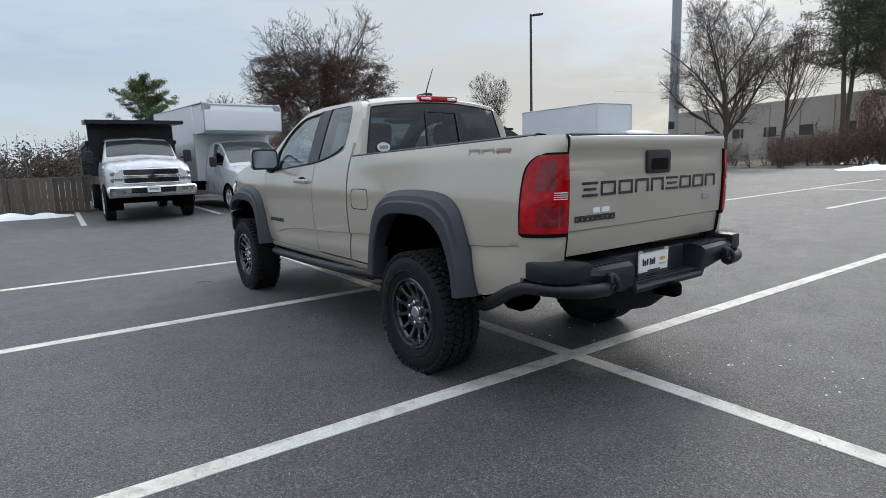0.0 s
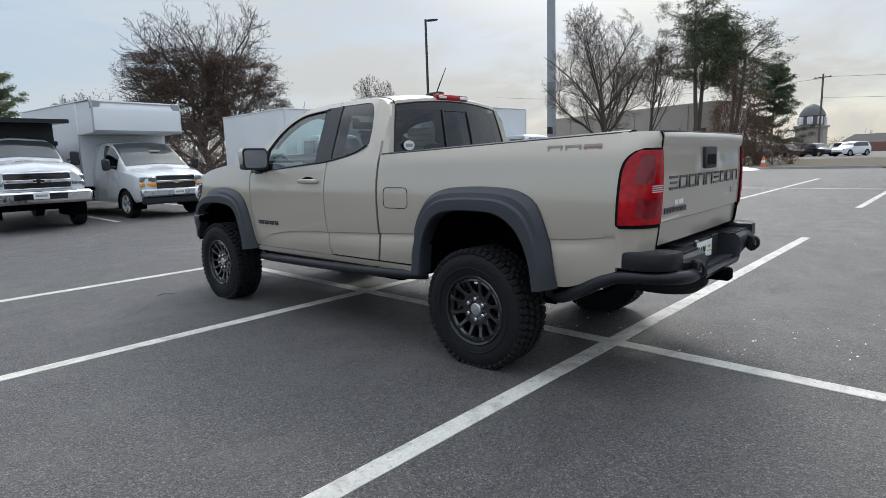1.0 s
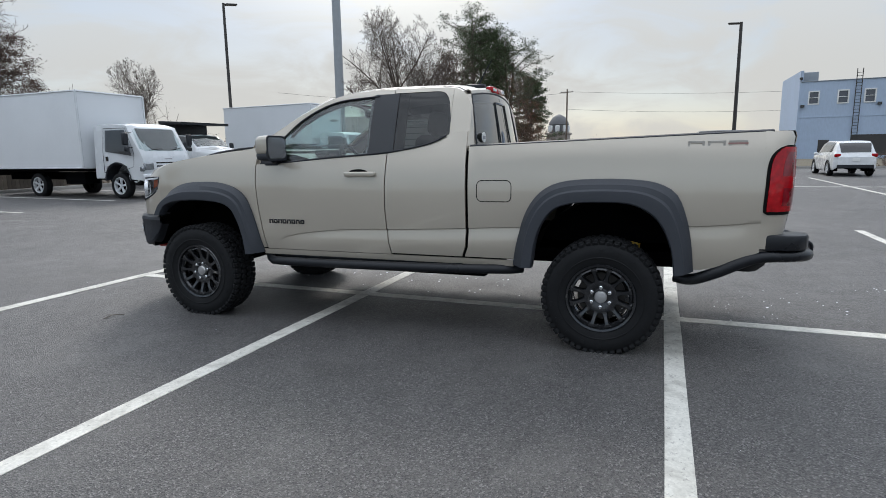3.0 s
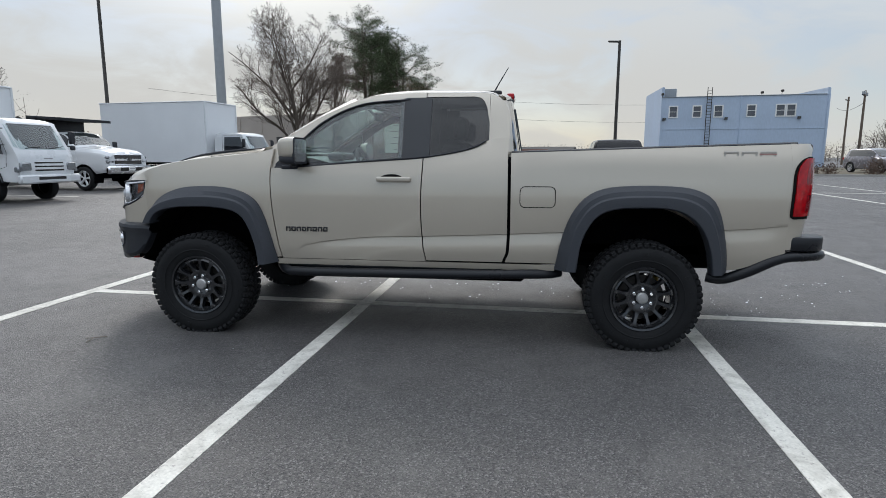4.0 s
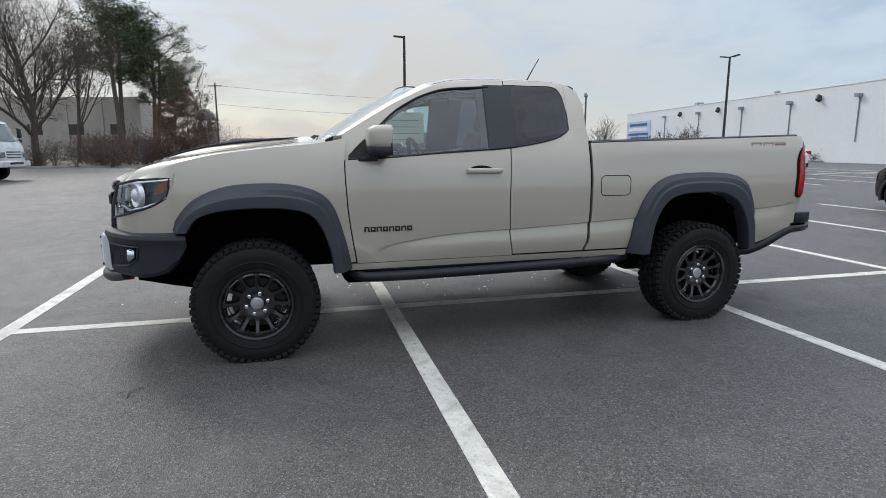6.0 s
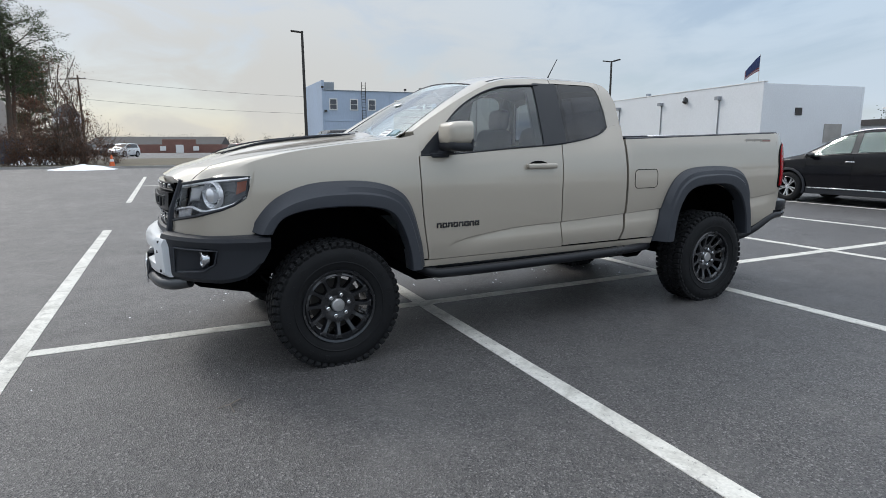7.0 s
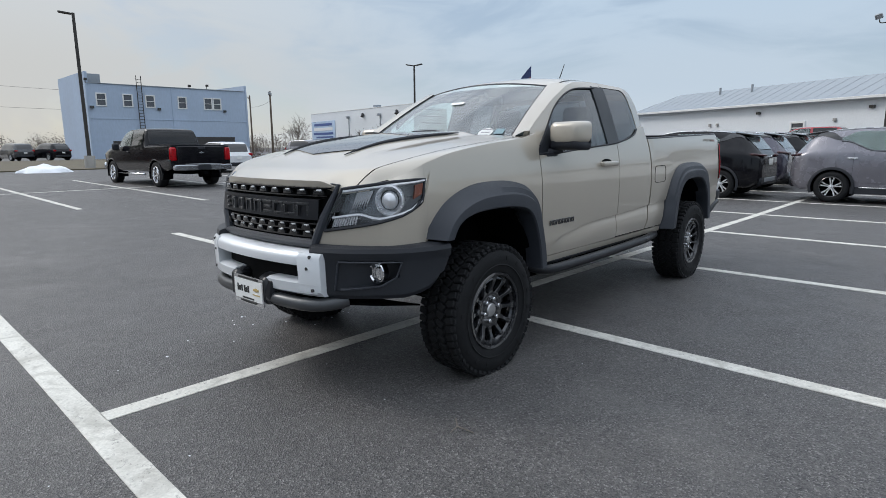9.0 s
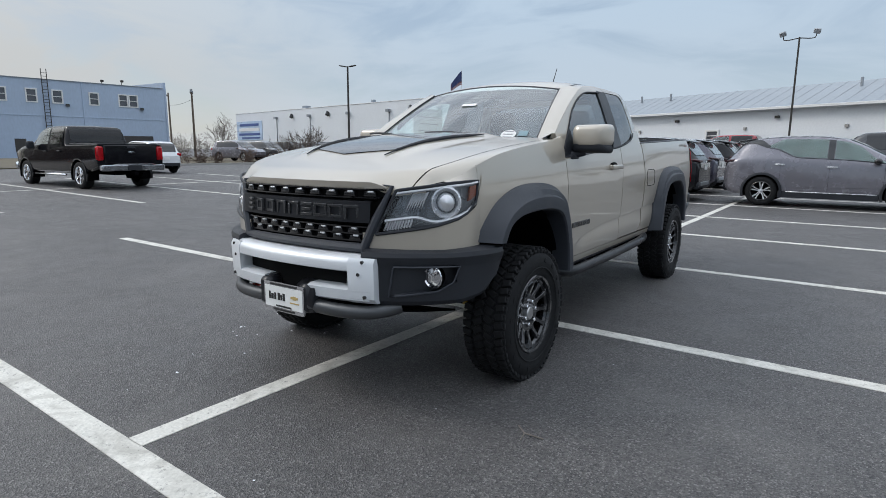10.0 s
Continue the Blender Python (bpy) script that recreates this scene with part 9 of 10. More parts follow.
# snow heaps, cone, low wall and bits on the ground
def heap(x, y, rx, ry, h, seed, rot=0.0):
    bm = bmesh.new()
    rows = []
    for i in range(9):
        t = i / 8
        row = []
        for k in range(28):
            a = 2 * math.pi * k / 28
            f = 1 + 0.28 * noise.noise(Vector((3 * math.cos(a) + seed, 3 * math.sin(a), t * 2)))
            px, py = rx * t * f * math.cos(a), ry * t * f * math.sin(a)
            z = h * (1 - t ** 1.6) * (0.7 + 0.5 * noise.noise(Vector((px * 1.7 + seed, py * 1.7, 1.0)))) - (0.02 if i == 8 else 0)
            row.append((px, py, z))
        rows.append(row)
    grid(bm, rows, close=True)
    solo("snow_heap", bm, SNOW, "dirty white heap of old ploughed snow", "snow heap", pose(x, y, gh(x, y) + 0.01, 0, 0, rot), "snow heaps")


heap(33.7, 0.9, 1.2, 0.9, 0.62, 1.0, 80)
heap(34.6, 10.4, 1.4, 1.6, 0.30, 5.0, 20)
heap(45.4, 14.2, 2.0, 1.3, 0.7, 9.0)
heap(-0.9, 19.7, 1.5, 0.55, 0.26, 13.0, -12)
heap(0.6, 19.5, 0.6, 0.4, 0.16, 21.0, 10)
CN = thing("traffic_cone", "orange traffic cone beside a snow heap", "traffic cone", pose(36.9, 9.2, gh(36.9, 9.2)))
bm = bmesh.new()
lathe(bm, [(0.17, 0.03), (0.035, 0.72), (0.02, 0.74), (0.001, 0.74)], 16, "z")
part("cone", bm, CONE_M, CN)
bm = bmesh.new()
box(bm, (0, 0, 0.016), (0.40, 0.40, 0.032), 0.01)
part("cone_base", bm, CONE_M, CN)
bm = bmesh.new()
lathe(bm, [(0.115, 0.36), (0.09, 0.50)], 16, "z")
part("cone_band", bm, TRIM_WHITE, CN)

# ---- trees and shrubs ----
def grow(rr, start, way, length, radius, depth, spread, lines, up=0.15, kids=3, wig=0.12):
    """Branch lines: a list of (depth, points, radii)."""
    n = 5 if depth else 7
    pts, rs = [Vector(start)], [radius]
    d = Vector(way).normalized()
    for i in range(n):
        d = (d + Vector((rr.gauss(0, wig), rr.gauss(0, wig), rr.gauss(0, wig) + up * 0.3))).normalized()
        pts.append(pts[-1] + d * length / n)
        rs.append(radius * (1 - 0.62 * (i + 1) / n))
    lines.append((depth, pts, rs))
    return pts, rs, d


def tree_lines(seed, h, trunk_h, r, levels, kids, spread, up, lean=(0, 0), ratio=0.62, start_low=0.0):
    rr = random.Random(seed)
    lines = []
    tp, tr, d = grow(rr, (0, 0, -0.1), (lean[0], lean[1], 1), trunk_h, r, 0, spread, lines, 0.2, wig=0.05)
    front = []
    for k in range(kids[0]):
        t = lerp(start_low, 1.0, (k + rr.random() * 0.6) / kids[0])
        i = min(len(tp) - 2, int(t * (len(tp) - 1)))
        p = tp[i].lerp(tp[i + 1], t * (len(tp) - 1) - i)
        a = rr.uniform(0, 2 * math.pi) + k * 2.4
        tilt = spread * rr.uniform(0.6, 1.1) * (1.15 - 0.5 * t)
        w = Vector((math.cos(a) * tilt, math.sin(a) * tilt, 1.0))
        front.append((p, w, (h - p.z) * rr.uniform(0.62, 0.88), tr[i] * 0.62, 1))
    while front:
        p, w, L, rad, dep = front.pop()
        pts, rs, d = grow(rr, p, w, L, rad, dep, spread, lines, up)
        if dep >= levels:
            continue
        for k in range(kids[min(dep, len(kids) - 1)]):
            t = rr.uniform(0.22, 1.0)
            i = min(len(pts) - 2, int(t * (len(pts) - 1)))
            q = pts[i].lerp(pts[i + 1], t * (len(pts) - 1) - i)
            a = rr.uniform(0, 2 * math.pi)
            base = (pts[i + 1] - pts[i]).normalized()
            o = base.orthogonal().normalized()
            o2 = base.cross(o)
            side = (o * math.cos(a) + o2 * math.sin(a)) * rr.uniform(0.5, 0.95)
            front.append((q, base + side * (0.9 + 0.3 * spread) + Vector((0, 0, up)), L * ratio * rr.uniform(0.55, 1.0), max(0.006, rs[i] * 0.6), dep + 1))
    return lines


def crown_lines(seed, h, fork, wide, r, kids, low=0.0, tilt=0.55, bend=0.10, wig=0.10, ratio=0.62, lean=(0, 0)):
    """A bare tree whose limbs rise from a fork and end on a rounded crown of a given width."""
    rr = random.Random(seed)
    lines = []
    mid = Vector((0, 0, lerp(fork, h, 0.47 - low)))
    semi = Vector((wide, wide, h - mid.z))

    def reach(p, d):
        q = Vector((p.x / semi.x, p.y / semi.y, (p.z - mid.z) / semi.z))
        e = Vector((d.x / semi.x, d.y / semi.y, d.z / semi.z))
        a, b, c = e.dot(e), q.dot(e), q.dot(q) - 1.0
        return max(0.0, (-b + math.sqrt(max(0.0, b * b - a * c))) / a)

    def shoot(p, d, length, rad, dep, end=0.25):
        n = (8, 8, 7, 5, 4, 3)[min(dep, 5)]
        pts, rs = [Vector(p)], [rad]
        d = Vector(d).normalized()
        for i in range(n):
            d = (d + Vector((rr.gauss(0, wig), rr.gauss(0, wig), rr.gauss(0, wig) + bend))).normalized()
            pts.append(pts[-1] + d * length / n)
            rs.append(rad * lerp(1.0, end, (i + 1) / n))
        lines.append((dep, pts, rs))
        return pts, rs

    tp, tr = shoot((0, 0, -0.1), (rr.gauss(0, 0.03), rr.gauss(0, 0.03), 1), lerp(fork, h, 0.55), r, 0, 0.30)
    front = []
    for k in range(kids[0]):
        t = lerp(fork / tp[-1].z, 0.98, (k / kids[0]) ** 1.25)
        i = min(len(tp) - 2, int(t * (len(tp) - 1)))
        p = tp[i].lerp(tp[i + 1], t * (len(tp) - 1) - i)
        a = 2.4 * k + rr.uniform(-0.4, 0.4)
        out = tilt * rr.uniform(0.7, 1.35) * (1.2 - 0.6 * t)
        front.append((p, Vector((math.cos(a) * out, math.sin(a) * out, 1.0)), h, tr[i] * rr.uniform(0.50, 0.68), 1))
    while front:
        p, w, most, rad, dep = front.pop()
        w = w.normalized()
        length = min(most, reach(p, w) * rr.uniform(0.78, 1.02))
        if length < 0.12:
            continue
        pts, rs = shoot(p, w, length, rad, dep)
        if dep >= len(kids):
            continue
        a = rr.uniform(0, 6.28)
        for k in range(kids[dep]):
            t = lerp(0.18, 0.97, (k + rr.random() * 0.8) / kids[dep])
            i = min(len(pts) - 2, int(t * (len(pts) - 1)))
            q = pts[i].lerp(pts[i + 1], t * (len(pts) - 1) - i)
            base = (pts[i + 1] - pts[i]).normalized()
            o = base.orthogonal().normalized()
            a += 2.4 + rr.uniform(-0.5, 0.5)
            side = o * math.cos(a) + base.cross(o) * math.sin(a)
            front.append((q, base + side * rr.uniform(0.60, 1.10), length * ratio * rr.uniform(0.6, 1.0) * (1.15 - 0.5 * t), max(0.004, rs[i] * 0.55), dep + 1))
    for dep, pts, rs in lines:
        for p in pts:
            p.x, p.y = p.x + lean[0] * smooth01(p.z / h), p.y + lean[1] * smooth01(p.z / h)
    return lines


def drawn_in(lines, f, thin=1.0):
    """The same branches with a narrower or wider crown, and thinner limbs."""
    return [(dep, [Vector((p.x * f, p.y * f, p.z)) for p in pts], [r * (thin if dep else 1.0) for r in rs]) for dep, pts, rs in lines]


def fast_tubes(name, lines, material, parent, low=0.0, sides=(7, 5, 4, 3, 3), label="", kind=""):
    """Joined round branches without a bmesh."""
    vs, fs = [], []
    for dep, pts, rs in lines:
        n = sides[min(dep, len(sides) - 1)]
        base = len(vs)
        up = None
        for i, p in enumerate(pts):
            d = (pts[min(i + 1, len(pts) - 1)] - pts[max(i - 1, 0)]).normalized()
            up = d.orthogonal().normalized() if up is None else up
            sd = d.cross(up).normalized()
            up = sd.cross(d).normalized()
            r = max(low, rs[i])
            for k in range(n):
                a = 2 * math.pi * k / n
                vs.append(p + r * (math.cos(a) * up + math.sin(a) * sd))
            if i:
                b0, b1 = base + (i - 1) * n, base + i * n
                for k in range(n):
                    fs.append((b0 + k, b0 + (k + 1) % n, b1 + (k + 1) % n, b1 + k))
    me = bpy.data.meshes.new(name)
    me.from_pydata([tuple(v) for v in vs], [], fs)
    me.polygons.foreach_set("use_smooth", [True] * len(fs))
    me.materials.append(material)
    ob = new(name, me)
    ob.parent = parent
    return tagged(ob, label, "", "", kind)


def leaves(name, spots, size, n_each, material, parent, seed, flat=0.5, label="", long=1.0):
    """Many small leaf blades scattered round spots, in one mesh."""
    rr = random.Random(seed)
    vs, fs = [], []
    for p, rad in spots:
        for _ in range(n_each):
            c = p + Vector((rr.gauss(0, rad), rr.gauss(0, rad), rr.gauss(0, rad * flat)))
            a = Vector((rr.gauss(0, 1), rr.gauss(0, 1), rr.gauss(0, 0.7))).normalized() * size * rr.uniform(0.6, 1.3) * long
            b = a.orthogonal().normalized()
            b = (Matrix.Rotation(rr.uniform(0, 6.28), 3, a.normalized()) @ b) * size * rr.uniform(0.25, 0.5)
            i = len(vs)
            vs += [tuple(c - a), tuple(c + b), tuple(c + a), tuple(c - b)]
            fs.append((i, i + 1, i + 2, i + 3))
    me = bpy.data.meshes.new(name)
    me.from_pydata(vs, [], fs)
    me.materials.append(material)
    ob = new(name, me)
    ob.parent = parent
    return tagged(ob, label, "", "", "stuff")


def tree(name, label, x, y, lines, bark, twig, group="", foliage=None, low=0.012, z=None):
    T = thing(name, label, "tree", pose(x, y, gh(x, y) if z is None else z), group)
    fast_tubes("trunk", [l for l in lines if l[0] <= 1], bark, T, low=0.02)
    fast_tubes("crown", [l for l in lines if l[0] > 1], twig, T, low=low, kind="stuff", label="bare branches and twigs")
    return T


B_G = "bare trees at the edge of the car park"
# tall bare maple with upswept limbs
tree("bare_tree", "tall bare maple with upswept grey limbs", 39.9, 20.8, crown_lines(12, 12.4, 1.7, 4.3, 0.24, (13, 10, 8, 5, 3), tilt=1.0, bend=0.035, lean=(0.0, 0.7)), BARK, TWIG, B_G, low=0.0065)
# slimmer tree with clinging brown leaves
ln = drawn_in(tree_lines(23, 10.2, 8.6, 0.17, 3, (16, 6, 5), 0.75, 0.10, start_low=0.25, ratio=0.5), 0.72, 0.6)
T = tree("leafy_tree", "slim tree with clinging dead brown leaves", 49.6, 21.3, ln, BARK, TWIG, B_G, low=0.015)
leaves("foliage", [(l[1][-1], 0.30) for l in ln if l[0] >= 2][:700], 0.055, 16, LEAF_DEAD, T, 5)
# pines: bare forked stems and needle tufts high up
def pine(x, y, h, seed, spread_r, lean=(0, 0), tuft=NEEDLE, dens=16):
    rr = random.Random(seed)
    lines, spots = [], []
    for k in range(2):
        tp, tr, d = grow(rr, (0.25 * k, 0, -0.1), (lean[0] + (0.10 if k else -0.06), lean[1], 1), h * (0.97 - 0.08 * k), 0.27, 0, 1, lines, 0.2, wig=0.035)
        for j in range(20):
            t = lerp(0.50, 1.0, (j + rr.random()) / 20)
            i = min(len(tp) - 2, int(t * (len(tp) - 1)))
            p = tp[i].lerp(tp[i + 1], t * (len(tp) - 1) - i)
            a = rr.uniform(0, 6.28)
            L = spread_r * (1.15 - 0.9 * abs(t - 0.70) / 0.5) * rr.uniform(0.55, 1.0)
            pts, rs, d2 = grow(rr, p, (math.cos(a), math.sin(a), rr.uniform(0.25, 0.8)), L, 0.065, 1, 1, lines, 0.1)
            for q_ in pts[2:]:
                spots.append((q_, 0.38))
                for _ in range(2):
                    w = Vector((rr.gauss(0, 1), rr.gauss(0, 1), rr.uniform(0.0, 0.8)))
                    p2, r2, _d = grow(rr, q_, w, L * 0.3, 0.02, 2, 1, lines, 0.1)
                    spots.append((p2[-1], 0.30))
    T = thing("pine_tree", "tall pine with bare forked stems and a high needle crown", "tree", pose(x, y, gh(x, y)), "pines behind the car park")
    fast_tubes("trunk", [l for l in lines if l[0] == 0], BARK, T)
    fast_tubes("limb", [l for l in lines if l[0] > 0], TWIG, T, low=0.012, kind="stuff")
    leaves("crown", spots, 0.085, dens * 3, tuft, T, seed + 1, 0.55, "dark green needle tufts", 1.25)


pine(61.5, 21.0, 15.6, 31, 5.0, dens=22)
pine(64.5, 18.6, 13.0, 37, 4.2, (0.05, -0.05), NEEDLE, 19)


def conifer(x, y, h, r, seed, m_, label, z=None, dens=26, droop=-0.1, power=0.8):
    rr = random.Random(seed)
    lines, spots = [], []
    tp, tr, d = grow(rr, (0, 0, -0.1), (0, 0, 1), h, 0.16, 0, 1, lines, 0.2, wig=0.02)
    for j in range(60):
        t = lerp(0.10, 0.98, (j + rr.random()) / 60)
        i = min(len(tp) - 2, int(t * (len(tp) - 1)))
        p = tp[i].lerp(tp[i + 1], t * (len(tp) - 1) - i)
        a = rr.uniform(0, 6.28)
        L = r * (1.02 - t) ** power * rr.uniform(0.6, 1.1) + 0.2
        pts, rs, d2 = grow(rr, p, (math.cos(a), math.sin(a), droop + 0.5 * t), L, 0.03, 1, 1, lines, 0.0)
        spots += [(q_, 0.13 * h / 6) for q_ in pts[1:]]
    T = thing("conifer_tree", label, "tree", pose(x, y, gh(x, y) if z is None else z), "evergreens")
    fast_tubes("trunk", [l for l in lines if l[0] == 0], BARK, T)
    fast_tubes("limb", [l for l in lines if l[0] > 0], TWIG, T, low=0.012, kind="stuff")
    leaves("crown", spots, 0.075 * h / 8, int(dens * 2.4), m_, T, seed + 3, 0.6)


conifer(98, 21.8, 13.6, 6.6, 41, NEEDLE, "dark green spruce beside the far lot", dens=60)
conifer(90, 24.5, 9.0, 3.2, 47, LEAF_DEAD, "russet-leaved tree beside the spruce")
conifer(11.6, 69, 10.2, 5.4, 43, NEEDLE_G, "bright green broad conifer behind the trucks", dens=60, droop=0.3, power=0.45)
# dense dark tree behind the fence: matted lower crown, bare top
ln = crown_lines(53, 13.8, 0.9, 6.6, 0.30, (20, 10, 7, 4), low=0.1, tilt=1.7, bend=0.02, wig=0.14, ratio=0.58)
T = tree("matted_tree", "broad dark tree, matted brown below and bare twigs above", 19.4, 40.8, ln, BARK, TWIG, B_G, low=0.010)
rr = random.Random(3)
spots = [(q_, 0.26) for l in ln if l[0] >= 2 for q_ in l[1][1::2] if q_.z < 8.6 and math.hypot(q_.x, q_.y) < 5.4]
rr.shuffle(spots)
leaves("matted_foliage", spots[:4600], 0.058, 26, LEAF_DEAD, T, 8, 0.28)
for k, (x, y, h, seed) in enumerate(((68.9, 78.6, 16.5, 61), (26, 92, 12, 67), (30, 110, 13, 75))):
    tree("bare_tree", "distant bare tree with a rounded crown of fine twigs", x, y, crown_lines(seed, h, h * 0.22, h * 0.30, 0.24, (10, 8, 6, 4), tilt=0.7, bend=0.06), BARK_PALE, TWIG, "distant bare trees", low=0.015)
tree("bare_tree", "bare tree hung over the edge of the car park", -16, 33, crown_lines(79, 10, 2.4, 3.4, 0.20, (10, 7, 6, 4), tilt=0.8), BARK, TWIG, B_G, low=0.015)
# sparse russet saplings and brush by the cone
for x, y, h, seed, n in ((42.0, 12.1, 8.9, 83, 7), (43.6, 11.3, 6.8, 89, 12), (45.5, 14.0, 6.2, 85, 12)):
    ln = crown_lines(seed, h, 1.0, 0.16 * h, 0.055, (12, 5, 3), tilt=0.6)
    T = tree("leafy_tree", "thin sapling with a few russet leaves", x, y, ln, BARK, TWIG, "saplings at the verge", low=0.009)
    leaves("foliage", [(l[1][-1], 0.28) for l in ln if l[0] >= 2 and l[1][-1].z < 0.75 * h], 0.06, n, LEAF_RUSSET, T, seed + 1)
BIN_BLUE = mat("blue_bin", (0.05, 0.13, 0.24), 0.5, var=0.2)
BN = thing("waste_container", "blue steel waste container half hidden by brush", "waste container", pose(47.5, 15.7, gh(47.5, 15.7) + 0.06, 0, 0, 20))
simple_box(BN, "body", [((0, 0, 0.85), (1.7, 1.6, 1.6))], BIN_BLUE, "", 0.04)
simple_box(BN, "lid", [((0, 0, 1.69), (1.76, 1.66, 0.07))], ROOF_DARK, "black lid", 0.02)
# bare saplings in front of the white building
for x, y, h, seed in ((40, -26.5, 2.5, 91), (42.5, -29.5, 2.9, 93), (39, -23.4, 2.2, 95), (58, -30, 4.6, 99)):
    tree("bare_sapling", "bare multi-stemmed sapling in the verge", x, y, tree_lines(seed, h, h * 0.4, 0.07, 3, (9, 6, 4), 0.8, 0.15, start_low=0.1), BARK_PALE, TWIG, "saplings at the verge", low=0.012)


def hedge(label, a, b, h, w, seed, m_, n, z=0.2, size=0.10):
    """A long ragged bank of shrubs."""
    rr = random.Random(seed)
    T = thing("shrub_bank", label, "shrubs", kind="stuff")
    lines, spots = [], []
    for k in range(n):
        t = (k + rr.random()) / n
        p = Vector((lerp(a[0], b[0], t) + rr.gauss(0, w), lerp(a[1], b[1], t) + rr.gauss(0, w), 0))
        p.z = gh(p.x, p.y) + 0.05
        hh = h * rr.uniform(0.55, 1.15)
        for _ in range(4):
            pts, rs, d = grow(rr, p, (rr.gauss(0, 0.5), rr.gauss(0, 0.5), 1), hh, 0.02, 2, 1, lines, 0.1)
            spots += [(q_, 0.22) for q_ in pts[1:]]
            for q_ in pts[2:5]:
                grow(rr, q_, (rr.gauss(0, 1), rr.gauss(0, 1), 0.6), hh * 0.4, 0.012, 3, 1, lines, 0.1)
    fast_tubes("stems", lines, TWIG, T, low=0.010, kind="stuff")
    leaves("leaf_mass", spots, size * 0.55, 14, m_, T, seed + 1, 0.8)


hedge("low dead-brown shrubs and brush under the trees", (38.5, 14.5), (37.5, 30), 1.5, 0.9, 101, LEAF_DEAD, 46)
hedge("low dead-brown shrubs and brush under the trees", (44, 17), (58, 22), 2.2, 1.4, 103, LEAF_DEAD, 50)
hedge("sparse brown hedge along the far edge of the car park", (37.5, -9), (37.5, -38), 0.9, 0.5, 107, LEAF_DEAD, 46)
hedge("russet and dark brush by the ploughed snow", (40.5, 15.6), (44.5, 9.9), 2.6, 0.8, 111, LEAF_RUSSET, 54)
hedge("tall dark brush behind the box trucks", (8, 31), (27, 32), 4.2, 1.2, 115, LEAF_DEAD, 64)
hedge("dark brush along the back fence", (3, 27), (30, 28), 2.0, 1.0, 109, LEAF_DEAD, 60)
hedge("dark brush along the back fence", (-14, 26), (1, 25), 1.4, 0.8, 113, LEAF_DEAD, 30)


def woods(label, pts, h, seed, m_, n):
    """A far belt of woods, a ragged bank of clumps."""
    rr = random.Random(seed)
    T = thing("far_woods", label, "woods", kind="stuff")
    spots, lines = [], []
    for k in range(n):
        t = rr.random() * (len(pts) - 1)
        i = min(len(pts) - 2, int(t))
        p = Vector((lerp(pts[i][0], pts[i + 1][0], t - i), lerp(pts[i][1], pts[i + 1][1], t - i), 0))
        p.x += rr.gauss(0, 4)
        p.y += rr.gauss(0, 4)
        hh = h * rr.uniform(0.6, 1.1)
        for j in range(8):
            spots.append((p + Vector((0, 0, hh * (j + 0.5) / 8)), 0.9))
        grow(rr, p, (0, 0, 1), hh * 1.15, 0.12, 2, 1, lines, 0.1, wig=0.06)
    fast_tubes("stems", lines, BARK_PALE, T, low=0.03, kind="stuff")
    leaves("tree_mass", spots, 0.21, 26, m_, T, seed + 1, 0.9)


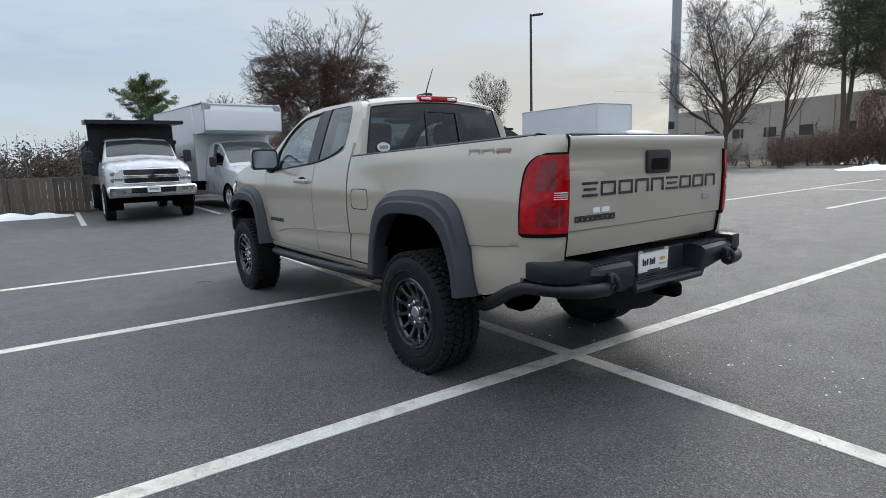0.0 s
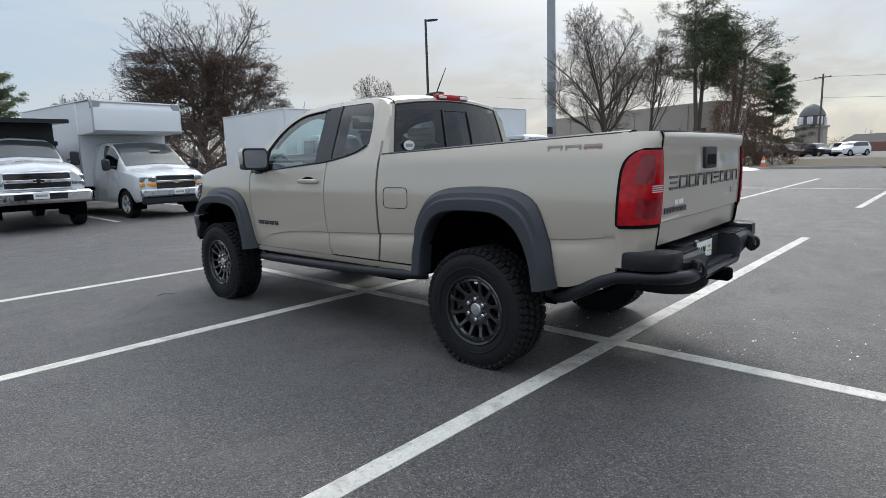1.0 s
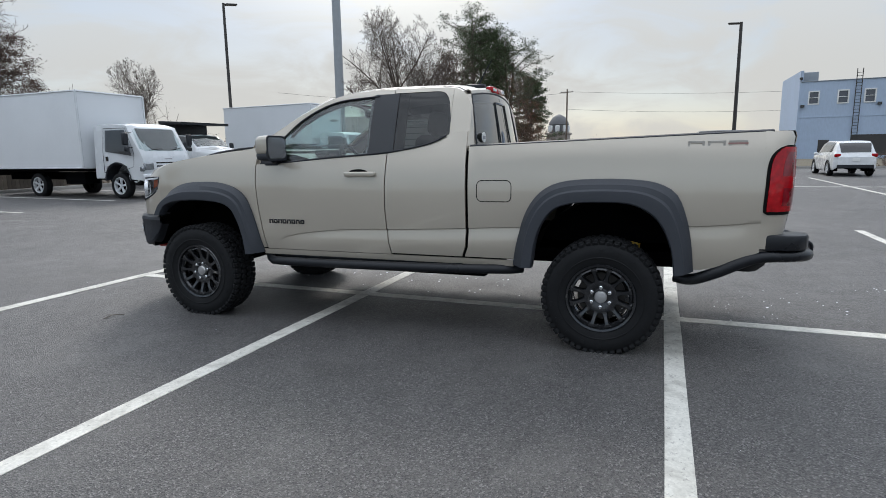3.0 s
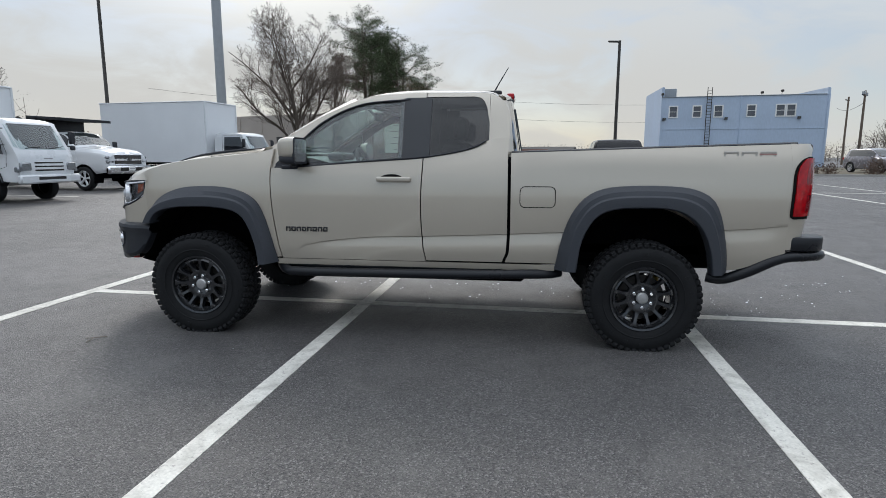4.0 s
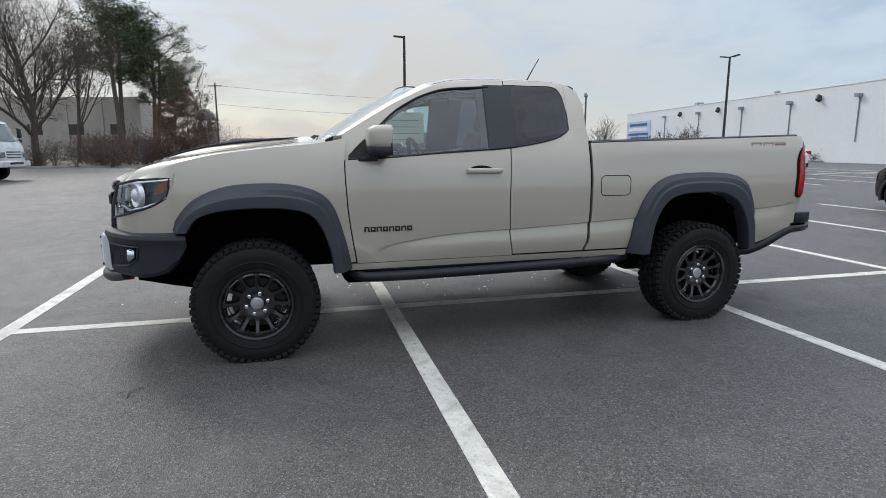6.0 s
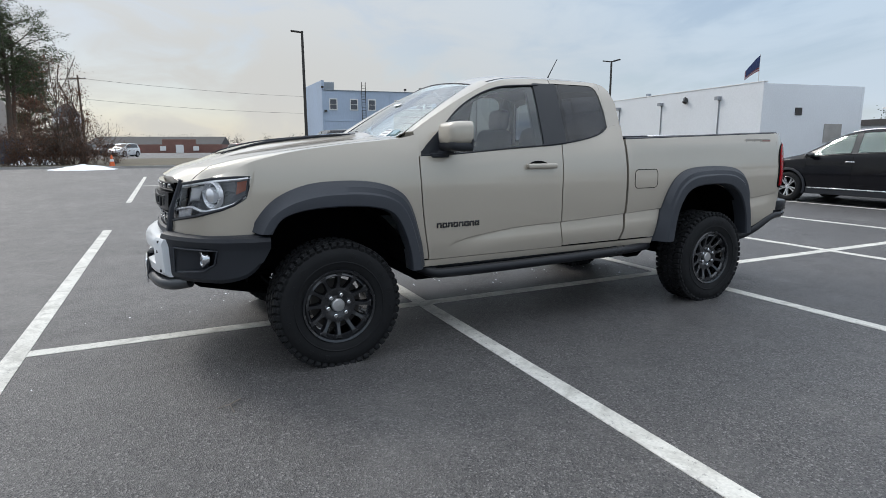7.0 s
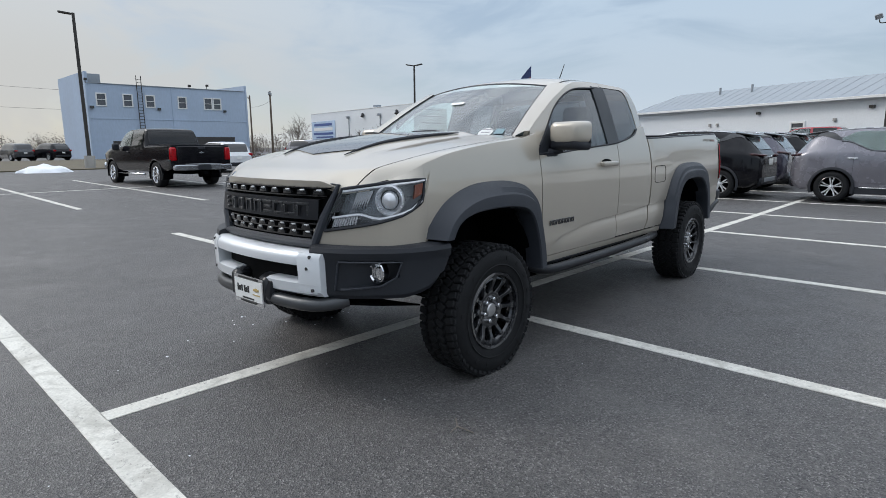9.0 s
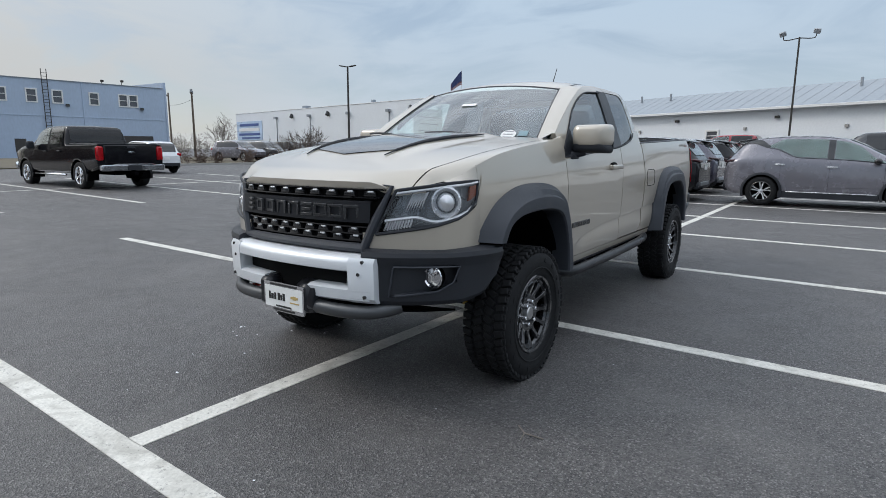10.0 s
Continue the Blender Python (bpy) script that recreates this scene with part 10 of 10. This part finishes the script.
woods("dense brown scrub on the bank behind the fence", ((-70, 52), (-30, 68), (-5, 78), (10, 82)), 3.1, 119, mat("scrub_mass", (0.085, 0.066, 0.052), 0.95, var=0.3, scale=0.4, fine=3), 170)
woods("far brown winter woods on low ground", ((-120, 95), (-60, 125), (-20, 140), (30, 150), (70, 150)), 8.0, 121, mat("far_twig_mass", (0.13, 0.105, 0.09), 0.95, var=0.3, scale=0.3, fine=2), 190)
woods("far brown winter woods on low ground", ((190, 40), (200, -20), (170, -80), (120, -110)), 4.5, 127, mat("far_brown_mass", (0.15, 0.125, 0.105), 0.95, var=0.3, scale=0.3, fine=2), 150)
woods("far dark woods behind the halls", ((40, -95), (0, -100), (-60, -80)), 7.0, 131, NEEDLE, 60)

# slush, crumbs and litter on the asphalt
rr = random.Random(5)
GR_ = thing("ground_litter", "crumbs of ice and grit scattered on the asphalt", "ice crumbs", kind="stuff")
vs, fs = [], []


def crumb(x, y, s):
    i = len(vs)
    z = gh(x, y)
    a = rr.uniform(0, 6.28)
    n = 5
    for k in range(n):
        q_ = a + 2 * math.pi * k / n
        f = rr.uniform(0.6, 1.2)
        vs.append((x + s * f * math.cos(q_), y + s * f * 0.7 * math.sin(q_), z))
    vs.append((x, y, z + s * 0.45))
    for k in range(n):
        fs.append((i + k, i + (k + 1) % n, i + n))


for _ in range(60):
    t = rr.random()
    crumb(lerp(3.1, 4.6, t) + rr.gauss(0, 0.30), lerp(2.2, 0.4, t) + rr.gauss(0, 0.28), rr.uniform(0.004, 0.014))
for _ in range(70):
    t = rr.random()
    crumb(lerp(3.4, 3.75, t) + rr.gauss(0, 0.22), lerp(2.6, 7.2, t) + rr.gauss(0, 0.3), rr.uniform(0.005, 0.018))
for _ in range(70):
    crumb(rr.uniform(8, 30), rr.uniform(-9, 7), rr.uniform(0.006, 0.02))
for _ in range(25):
    crumb(rr.uniform(-1, 6), rr.uniform(-1, 9), rr.uniform(0.003, 0.007))
me = bpy.data.meshes.new("ice_crumbs")
me.from_pydata(vs, [], fs)
me.materials.append(SNOW)
o = new("ice_crumbs", me)
o.parent = GR_
tagged(o, kind="stuff")
# broken twig lying by the front wheel
bm = bmesh.new()
tube(bm, [(1.62, 6.92, 0.006), (1.56, 6.98, 0.012), (1.47, 6.97, 0.006)], 0.004, 5)
tube(bm, [(1.56, 6.98, 0.012), (1.55, 7.04, 0.008)], 0.003, 5)
solo("twig", bm, BARK_PALE, "short pale broken twig lying on the asphalt", "twig")
